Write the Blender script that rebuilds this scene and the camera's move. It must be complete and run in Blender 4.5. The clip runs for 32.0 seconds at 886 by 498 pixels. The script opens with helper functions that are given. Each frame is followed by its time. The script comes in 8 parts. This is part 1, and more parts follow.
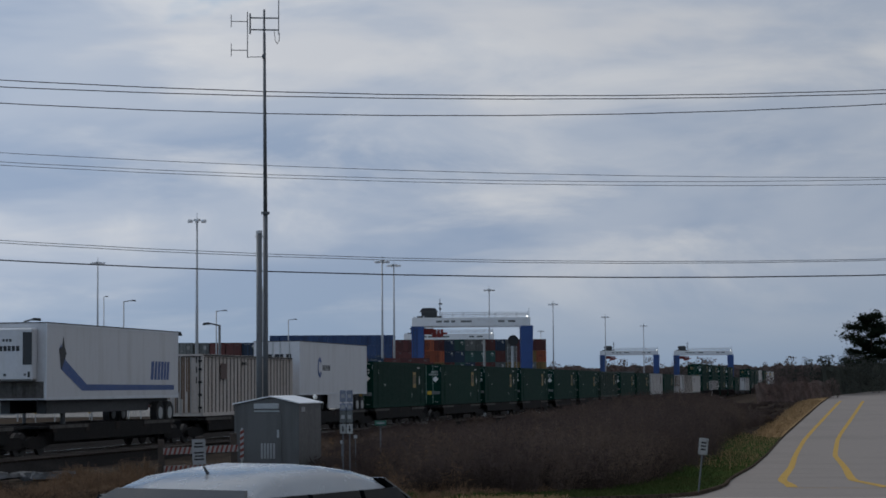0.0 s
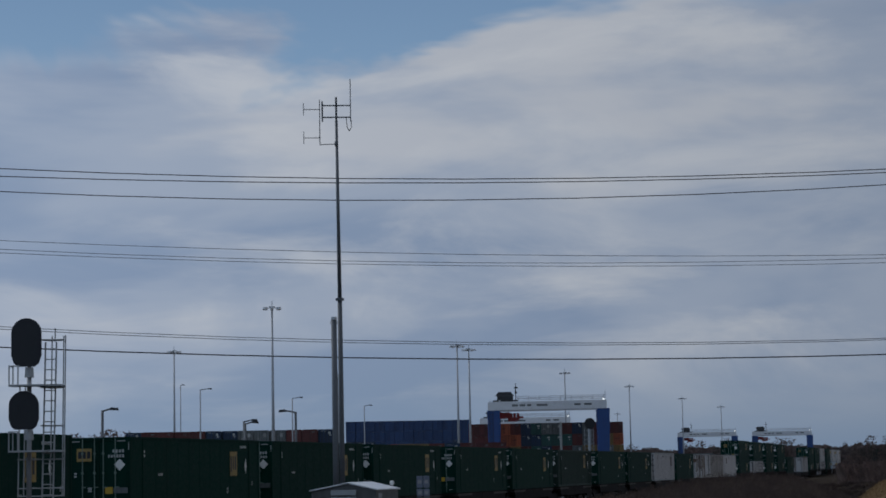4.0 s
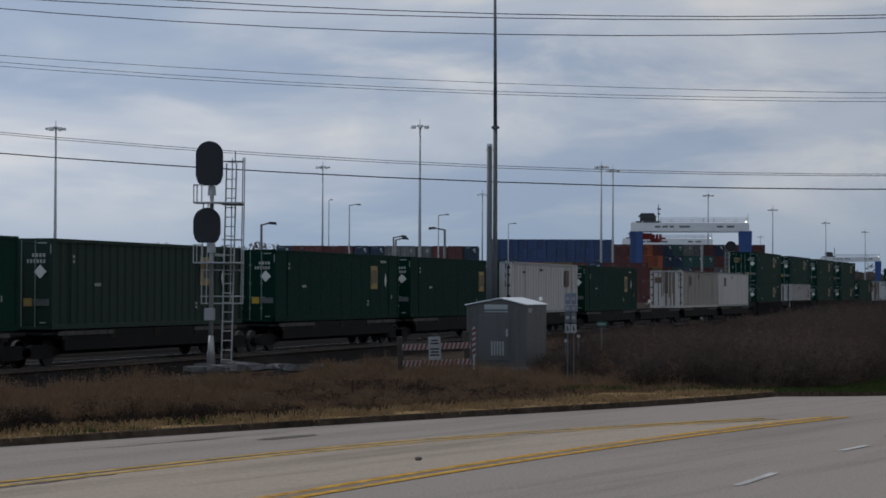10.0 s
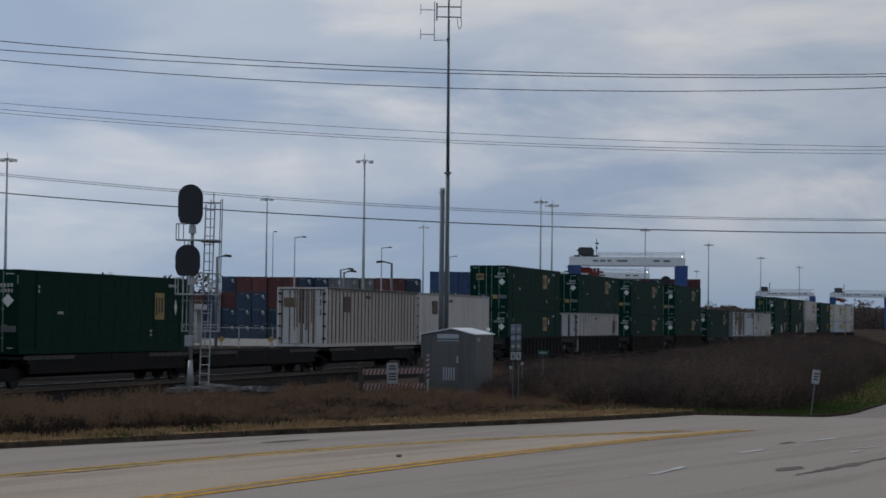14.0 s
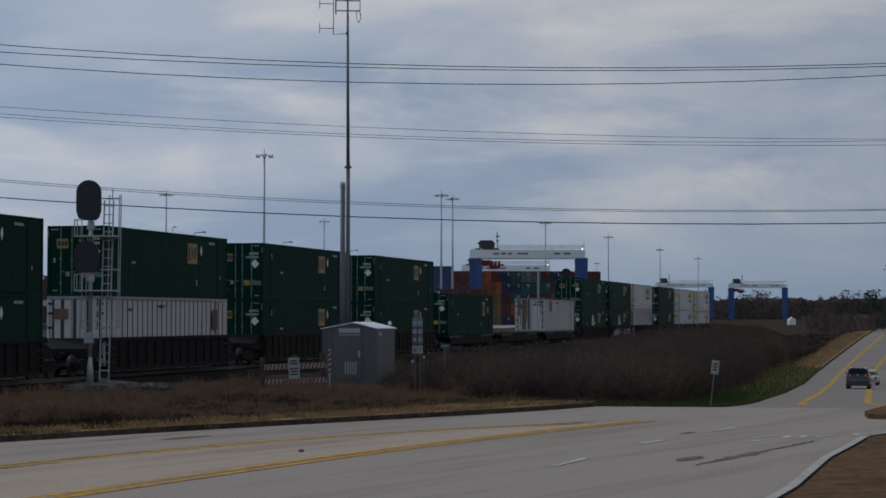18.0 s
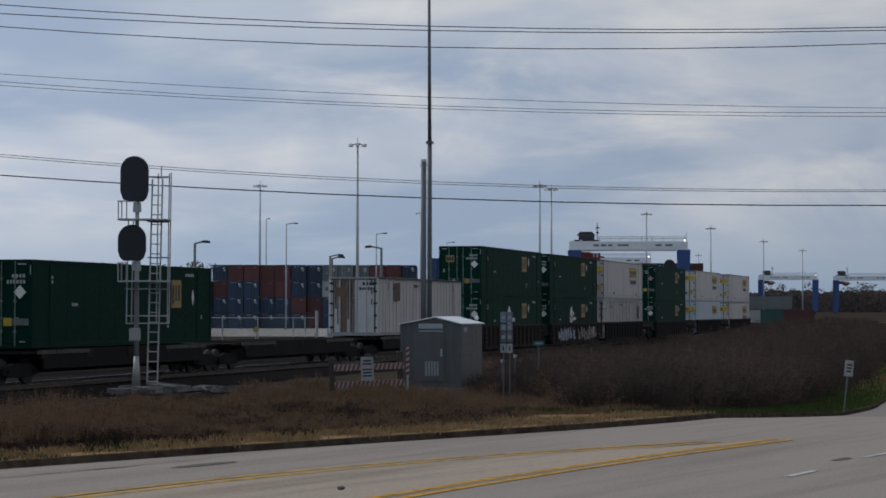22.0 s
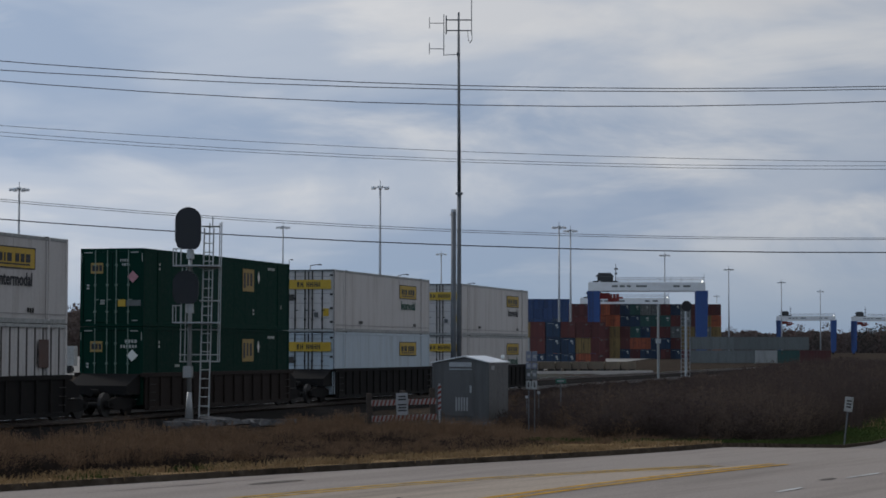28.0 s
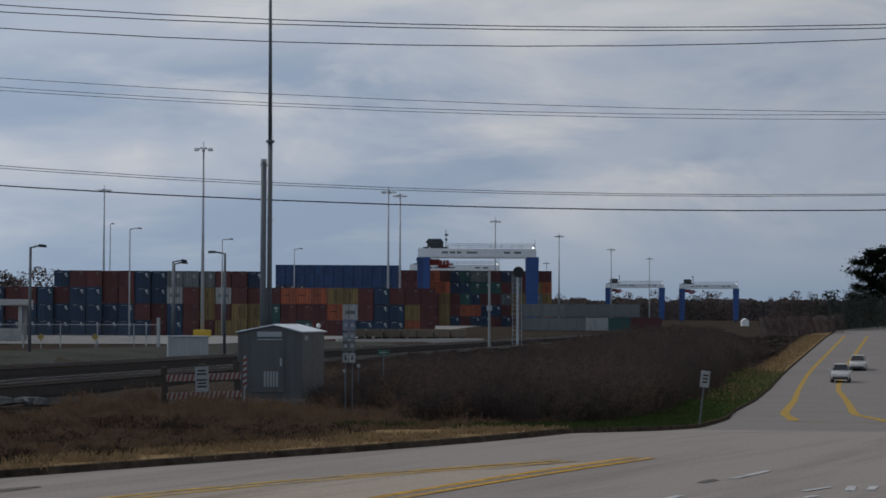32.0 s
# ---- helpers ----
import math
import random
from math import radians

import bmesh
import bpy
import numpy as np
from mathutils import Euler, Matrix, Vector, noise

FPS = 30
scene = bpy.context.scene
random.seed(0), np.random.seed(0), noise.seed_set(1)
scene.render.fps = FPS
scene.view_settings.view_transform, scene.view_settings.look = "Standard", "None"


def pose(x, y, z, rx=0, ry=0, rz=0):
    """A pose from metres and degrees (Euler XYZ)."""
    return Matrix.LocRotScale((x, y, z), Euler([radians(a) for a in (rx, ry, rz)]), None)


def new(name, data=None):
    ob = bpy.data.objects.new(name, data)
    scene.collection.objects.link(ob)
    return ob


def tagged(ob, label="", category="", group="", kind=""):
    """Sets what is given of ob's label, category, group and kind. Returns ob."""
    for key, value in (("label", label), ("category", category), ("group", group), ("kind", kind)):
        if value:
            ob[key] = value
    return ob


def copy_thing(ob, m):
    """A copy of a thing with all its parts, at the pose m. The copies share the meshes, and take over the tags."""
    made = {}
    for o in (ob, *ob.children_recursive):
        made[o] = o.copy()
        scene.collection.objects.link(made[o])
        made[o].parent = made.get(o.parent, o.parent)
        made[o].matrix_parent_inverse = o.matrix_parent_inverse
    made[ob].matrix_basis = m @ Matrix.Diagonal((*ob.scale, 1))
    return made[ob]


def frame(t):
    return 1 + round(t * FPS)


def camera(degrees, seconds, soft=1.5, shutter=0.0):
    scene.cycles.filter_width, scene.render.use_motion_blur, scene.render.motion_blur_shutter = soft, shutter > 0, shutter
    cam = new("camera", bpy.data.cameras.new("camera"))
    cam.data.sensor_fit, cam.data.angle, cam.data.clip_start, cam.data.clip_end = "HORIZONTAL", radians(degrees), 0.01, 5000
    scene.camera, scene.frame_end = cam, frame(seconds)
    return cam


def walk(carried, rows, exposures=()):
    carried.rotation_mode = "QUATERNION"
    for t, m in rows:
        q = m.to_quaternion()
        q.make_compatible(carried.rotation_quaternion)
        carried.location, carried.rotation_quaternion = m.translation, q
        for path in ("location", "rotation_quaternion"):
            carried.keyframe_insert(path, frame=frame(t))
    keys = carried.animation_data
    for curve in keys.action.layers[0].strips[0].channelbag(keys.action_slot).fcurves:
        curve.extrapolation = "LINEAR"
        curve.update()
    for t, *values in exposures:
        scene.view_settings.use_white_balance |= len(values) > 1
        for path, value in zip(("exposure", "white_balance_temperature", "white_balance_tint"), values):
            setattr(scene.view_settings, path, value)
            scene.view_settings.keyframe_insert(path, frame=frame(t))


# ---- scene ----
FOV = 24.572
PATH = [  # seconds, x, y, z, turn, tilt, lean
    (0, 0.77, 8.3, 2.5, -5.855, 3.874, -0.411),
    (0.5, 0.77, 8.3, 2.5, -5.856, 4.328, -0.609),
    (1, 0.77, 8.3, 2.5, -5.399, 4.471, -0.496),
    (1.5, 0.77, 8.3, 2.5, -5.28, 4.362, -0.84),
    (2, 0.77, 8.3, 2.5, -5.05, 4.568, -0.83),
    (2.5, 0.77, 8.3, 2.5, -4.86, 5.696, -0.83),
    (4.5, 0.77, 8.3, 2.5, -2.854, 6.618, -1.13),
    (5, 0.77, 8.3, 2.5, -1.302, 7.115, -0.848),
    (5.5, 0.77, 8.3, 2.5, 0.099, 6.51, -0.597),
    (6, 0.77, 8.3, 2.5, -0.071, 5.715, -0.249),
    (6.5, 0.77, 8.3, 2.5, -0.265, 4.293, -0.283),
    (7, 0.77, 8.3, 2.5, 0.214, 3.193, 0.084),
    (7.5, 0.77, 8.3, 2.5, 0.937, 2.042, 0.157),
    (8, 0.77, 8.3, 2.5, 0.836, 1.814, 0.112),
    (8.5, 0.77, 8.3, 2.5, 0.622, 1.734, 0.237),
    (9, 0.77, 8.3, 2.5, 0.874, 1.644, 0.062),
    (9.5, 0.77, 8.3, 2.5, 1.293, 1.138, 0.16),
    (10, 0.3, 3.5, 2.48, 0.296, 1.176, 0.182),
    (10.5, 0, 0, 2.449, -0.445, 1.186, 0.201),
    (11, -0.36, -3.6, 2.44, -0.7, 1.124, 0.091),
    (11.5, -0.36, -3.6, 2.44, -1.106, 2.092, 0.324),
    (12, -0.36, -3.6, 2.44, -1.014, 2.179, 0.185),
    (12.5, -0.36, -3.6, 2.44, -1.228, 1.833, 0.216),
    (13, -0.36, -3.6, 2.44, -0.268, 1.182, -0.18),
    (13.5, -0.36, -3.6, 2.44, -1.252, 1.949, 0.295),
    (14, -0.36, -3.6, 2.44, -1.427, 2.078, 0.612),
    (14.5, -0.36, -3.6, 2.44, -0.891, 2.478, 0.351),
    (16.5, -0.36, -3.6, 2.44, 0.753, 3.093, -0.209),
    (17, -0.36, -3.6, 2.44, -1.227, 3.128, 0.137),
    (17.5, -0.36, -3.6, 2.44, -3.74, 3.004, -0.086),
    (18, -0.36, -3.6, 2.44, -4.22, 1.92, 0.072),
    (18.5, -0.36, -3.6, 2.44, -2.68, 2.084, 0.109),
    (19, -0.36, -3.6, 2.44, -2.096, 1.822, -0.041),
    (19.5, -0.36, -3.6, 2.44, -1.484, 1.461, 0.172),
    (20, 0.2, 2.2, 2.455, -1.673, 1.616, 0.219),
    (20.5, 0.5, 5.2, 2.47, -1.48, 1.337, 0.156),
    (21, 0.5, 5.2, 2.47, -1.778, 1.223, 0.25),
    (21.5, 0.5, 5.2, 2.47, -1.659, 1.135, 0.121),
    (22, 0.5, 5.2, 2.47, -1.414, 1.72, 0.047),
    (22.5, 0.35, 3.4, 2.46, -0.735, 2.088, 0.508),
    (23, 0, 0, 2.449, -0.964, 1.954, 0.726),
    (23.5, 0, 0, 2.449, -0.945, 2.168, 0.516),
    (24, 0, 0, 2.449, -1.072, 2.283, 0.255),
    (24.5, 0, 0, 2.449, -1, 2.261, 0.307),
    (25, 0, 0, 2.449, -1.184, 2.422, 0.092),
    (25.5, 0, 0, 2.449, -1.31, 2.607, 0.262),
    (27.5, 0, 0, 2.449, -0.892, 2.832, 0.192),
    (28, 0, 0, 2.449, -0.888, 2.849, 0.123),
    (28.5, 0, 0, 2.449, -0.821, 2.762, 0.214),
    (29, 0, 0, 2.449, 0.148, 2.174, -0.149),
    (29.5, 0, 0, 2.449, 0.722, 2.891, -0.105),
    (30, 0, 0, 2.449, 0.855, 3.208, -0.278),
    (30.5, 0, 0, 2.449, -0.323, 2.19, -0.201),
    (31, 0.85, 8.3, 2.48, -2.088, 2.618, 0.031),
    (31.5, 0.85, 8.3, 2.48, -3.734, 2.195, 0.174),
    (32, 0.85, 8.3, 2.48, -5.663, 1.931, 0.196),
]
cam = camera(FOV, 32.0, soft=1.7)


def turned(x, y, z, turn, tilt, lean):
    return pose(x, y, z, 90 + tilt, 0, turn) @ pose(0, 0, 0, 0, 0, lean)


# the clip's camera darkens and cools its picture now and then
LOOK = [(0, -0.05, 6300), (0.6, -0.24, 6200), (1, -0.38, 6150), (2.5, -0.45, 6100), (4.5, -0.50, 5950), (6, -0.64, 5900), (6.6, -0.58, 5950), (7, -0.44, 6100), (7.5, -0.15, 6350), (8, -0.04, 6450), (10, -0.02, 6500), (14.5, -0.05, 6400), (16.5, -0.16, 6350), (18, -0.24, 6350), (19, -0.2, 6400), (20, 0.02, 6500), (25, 0.0, 6450), (30, -0.04, 6450), (31, -0.1, 6450), (32, -0.13, 6450)]
walk(cam, [(t, turned(*row)) for t, *row in PATH], [(t, ev, kelvin, 10) for t, ev, kelvin in LOOK])

# ---- light: a bright overcast sky and a weak veiled sun from the side ----
SUN_TURN, SUN_UP = 128.0, 38.0
world = bpy.data.worlds.new("sky")
scene.world = world
world.use_nodes = True
wn, wl = world.node_tree.nodes, world.node_tree.links
wn.clear()
w_out = wn.new("ShaderNodeOutputWorld")
w_bg = wn.new("ShaderNodeBackground")
w_sky = wn.new("ShaderNodeTexSky")
w_sky.sky_type = 'NISHITA'
w_sky.sun_disc = False
w_sky.sun_elevation, w_sky.sun_rotation = radians(SUN_UP), radians(-SUN_TURN)
w_sky.air_density, w_sky.dust_density = 1.0, 0.2
w_dim = wn.new("ShaderNodeVectorMath")
w_dim.operation = 'SCALE'
w_dim.inputs['Scale'].default_value = 0.10
wl.new(w_sky.outputs[0], w_dim.inputs[0])
w_co = wn.new("ShaderNodeTexCoord")


def w_noise(scale, squash, detail, rough, distort, shift):
    mp = wn.new("ShaderNodeMapping")
    mp.inputs['Scale'].default_value = (scale, scale, scale * squash)
    mp.inputs['Location'].default_value = shift
    mp.inputs['Rotation'].default_value = (0, radians(-3), 0)
    nz = wn.new("ShaderNodeTexNoise")
    nz.inputs['Scale'].default_value = 1.0
    nz.inputs['Detail'].default_value = detail
    nz.inputs['Roughness'].default_value = rough
    nz.inputs['Distortion'].default_value = distort
    wl.new(w_co.outputs['Generated'], mp.inputs[0])
    wl.new(mp.outputs[0], nz.inputs['Vector'])
    return nz.outputs[0]


def w_ramp(value, stops):
    rp = wn.new("ShaderNodeValToRGB")
    rp.color_ramp.interpolation = 'EASE'
    while len(rp.color_ramp.elements) < len(stops):
        rp.color_ramp.elements.new(0.5)
    for el, (at, col) in zip(rp.color_ramp.elements, stops):
        el.position, el.color = at, (*col, 1)
    wl.new(value, rp.inputs[0])
    return rp.outputs[0]


def w_mix(fac, a, b):
    mx = wn.new("ShaderNodeMix")
    mx.data_type = 'RGBA'
    for socket, value in ((mx.inputs[0], fac), (mx.inputs[6], a), (mx.inputs[7], b)):
        if isinstance(value, bpy.types.NodeSocket):
            wl.new(value, socket)
        elif isinstance(value, tuple):
            socket.default_value = (*value, 1)
        else:
            socket.default_value = value
    return mx.outputs[2]


# broad bands of cloud, lighter wisps, and a few holes with blue in them
big = w_noise(3.4, 3.6, 5, 0.52, 0.3, (3.1, 1.7, 0.4))
wisp = w_noise(6.5, 3.4, 7, 0.56, 0.5, (0.3, 5.2, 1.9))
cloud = w_ramp(big, [(0.36, (0.30, 0.375, 0.50)), (0.5, (0.42, 0.475, 0.565)), (0.62, (0.58, 0.595, 0.625))])
cloud = w_mix(w_ramp(wisp, [(0.44, (0, 0, 0)), (0.70, (0.75, 0.75, 0.75))]), cloud, (0.69, 0.69, 0.69))
w_sep = wn.new("ShaderNodeSeparateXYZ")
wl.new(w_co.outputs['Generated'], w_sep.inputs[0])


def w_math(kind, a, b):
    nm = wn.new("ShaderNodeMath")
    nm.operation = kind
    for socket, value in zip(nm.inputs, (a, b)):
        if isinstance(value, bpy.types.NodeSocket):
            wl.new(value, socket)
        else:
            socket.default_value = value
    return nm.outputs[0]


opening = w_math('ADD', w_math('MULTIPLY', w_math('SUBTRACT', w_sep.outputs['Z'], 0.165), 5.0), w_math('MULTIPLY', w_sep.outputs['X'], -0.9))
opening = w_math('SUBTRACT', opening, w_math('MULTIPLY', w_math('MAXIMUM', w_math('SUBTRACT', w_sep.outputs['Z'], 0.29), 0.0), 8.0))
opening = w_math('MINIMUM', w_math('MAXIMUM', opening, -0.1), 0.45)
holes = w_ramp(w_math('ADD', w_noise(4.2, 2.4, 5, 0.6, 0.5, (8.4, 0.2, 3.3)), opening), [(0.66, (0, 0, 0)), (0.78, (1, 1, 1))])
sky_all = w_mix(holes, cloud, w_dim.outputs[0])
low = w_ramp(w_sep.outputs['Z'], [(0.0, (1, 1, 1)), (0.075, (0, 0, 0))])
sky_all = w_mix(low, sky_all, (0.272, 0.357, 0.478))
# the sky is brighter towards the veiled sun's side
w_side = wn.new("ShaderNodeMapRange")
for k, v in zip((1, 2, 3, 4), (-0.28, 0.30, 1.17, 0.84)):
    w_side.inputs[k].default_value = v
wl.new(w_sep.outputs['X'], w_side.inputs[0])
w_scale = wn.new("ShaderNodeVectorMath")
w_scale.operation = 'SCALE'
wl.new(sky_all, w_scale.inputs[0])
wl.new(w_side.outputs[0], w_scale.inputs['Scale'])
wl.new(w_scale.outputs[0], w_bg.inputs[0])
w_bg.inputs[1].default_value = 1.0
wl.new(w_bg.outputs[0], w_out.inputs[0])

sun = new("sun", bpy.data.lights.new("sun", 'SUN'))
sun.data.energy, sun.data.angle, sun.data.color = 1.15, radians(12), (1.0, 0.95, 0.88)
sun.matrix_basis = pose(0, 0, 60, 90 - SUN_UP, 0, -SUN_TURN)
scene.view_settings.exposure = 0.0


# ---- materials ----
def mat(name, col, rough=0.6, metal=0.0, vary=0.15, grain=8.0, dirt=None, dirt_amount=0.35, dirt_scale=0.6, bump=0.0, tint=0.0, streak=False, spec=0.4, lane=None):
    """A surface: base colour, fine grain, broad stains of a second colour, a fine relief, and a slight change from object to object."""
    m = bpy.data.materials.new(name)
    m.use_nodes = True
    nt = m.node_tree
    nd, ln = nt.nodes, nt.links
    b = nd["Principled BSDF"]
    b.inputs['Roughness'].default_value, b.inputs['Metallic'].default_value = rough, metal
    b.inputs['Specular IOR Level'].default_value = spec
    co = nd.new("ShaderNodeTexCoord")
    n1 = nd.new("ShaderNodeTexNoise")
    n1.inputs['Scale'].default_value, n1.inputs['Detail'].default_value = grain, 6
    n2 = nd.new("ShaderNodeTexNoise")
    n2.inputs['Scale'].default_value, n2.inputs['Detail'].default_value = dirt_scale, 5
    n2.inputs['Roughness'].default_value = 0.65
    mp = nd.new("ShaderNodeMapping")
    if streak:
        mp.inputs['Scale'].default_value = (3.0, 3.0, 0.35)
    inf = nd.new("ShaderNodeObjectInfo")
    add = nd.new("ShaderNodeVectorMath")
    add.operation = 'ADD'
    sc = nd.new("ShaderNodeVectorMath")
    sc.operation = 'SCALE'
    cmb = nd.new("ShaderNodeCombineXYZ")
    ln.new(inf.outputs['Random'], cmb.inputs[0])
    ln.new(inf.outputs['Random'], cmb.inputs[2])
    ln.new(cmb.outputs[0], sc.inputs[0])
    sc.inputs['Scale'].default_value = 37.0
    ln.new(co.outputs['Object'], add.inputs[0])
    ln.new(sc.outputs[0], add.inputs[1])
    ln.new(add.outputs[0], mp.inputs[0])
    ln.new(add.outputs[0], n1.inputs['Vector'])
    if lane is None:
        ln.new(mp.outputs[0], n2.inputs['Vector'])
    else:
        mp.inputs['Rotation'].default_value = (0, 0, radians(-lane))
        m2 = nd.new("ShaderNodeMapping")
        m2.inputs['Scale'].default_value = (0.12, 1.6, 1.0)
        ln.new(mp.outputs[0], m2.inputs[0])
        ln.new(m2.outputs[0], n2.inputs['Vector'])

    def mix(kind, fac, a, c):
        mx = nd.new("ShaderNodeMix")
        mx.data_type, mx.blend_type = 'RGBA', kind
        for s, v in ((mx.inputs[0], fac), (mx.inputs[6], a), (mx.inputs[7], c)):
            if isinstance(v, bpy.types.NodeSocket):
                ln.new(v, s)
            elif isinstance(v, tuple):
                s.default_value = (*v, 1)
            else:
                s.default_value = v
        return mx.outputs[2]

    def ramp(v, a, c, lo=0.0, hi=1.0):
        mr = nd.new("ShaderNodeMapRange")
        ln.new(v, mr.inputs[0])
        mr.inputs[1].default_value, mr.inputs[2].default_value = a, c
        mr.inputs[3].default_value, mr.inputs[4].default_value = lo, hi
        return mr.outputs[0]

    d = dirt if dirt else tuple(c * 0.55 for c in col)
    c0 = mix('MIX', ramp(n2.outputs[0], 0.48, 0.74, 0, dirt_amount), tuple(col), tuple(d))
    g = ramp(n1.outputs[0], 0.3, 0.7, 1 - vary, 1 + vary)
    hsv = nd.new("ShaderNodeHueSaturation")
    ln.new(c0, hsv.inputs['Color'])
    val = nd.new("ShaderNodeMath")
    val.operation = 'MULTIPLY'
    ln.new(g, val.inputs[0])
    ln.new(ramp(inf.outputs['Random'], 0, 1, 1 - tint, 1 + tint), val.inputs[1])
    ln.new(val.outputs[0], hsv.inputs['Value'])
    ln.new(hsv.outputs[0], b.inputs['Base Color'])
    ln.new(ramp(n1.outputs[0], 0.3, 0.7, max(rough - 0.08, 0.02), min(rough + 0.1, 1)), b.inputs['Roughness'])
    if bump:
        bp = nd.new("ShaderNodeBump")
        bp.inputs['Strength'].default_value, bp.inputs['Distance'].default_value = bump, 0.02
        ln.new(n1.outputs[0], bp.inputs['Height'])
        ln.new(bp.outputs[0], b.inputs['Normal'])
    return m


def glow(name, col, strength):
    m = bpy.data.materials.new(name)
    m.use_nodes = True
    b = m.node_tree.nodes["Principled BSDF"]
    b.inputs['Base Color'].default_value = (*col, 1)
    b.inputs['Emission Color'].default_value = (*col, 1)
    b.inputs['Emission Strength'].default_value = strength
    return m


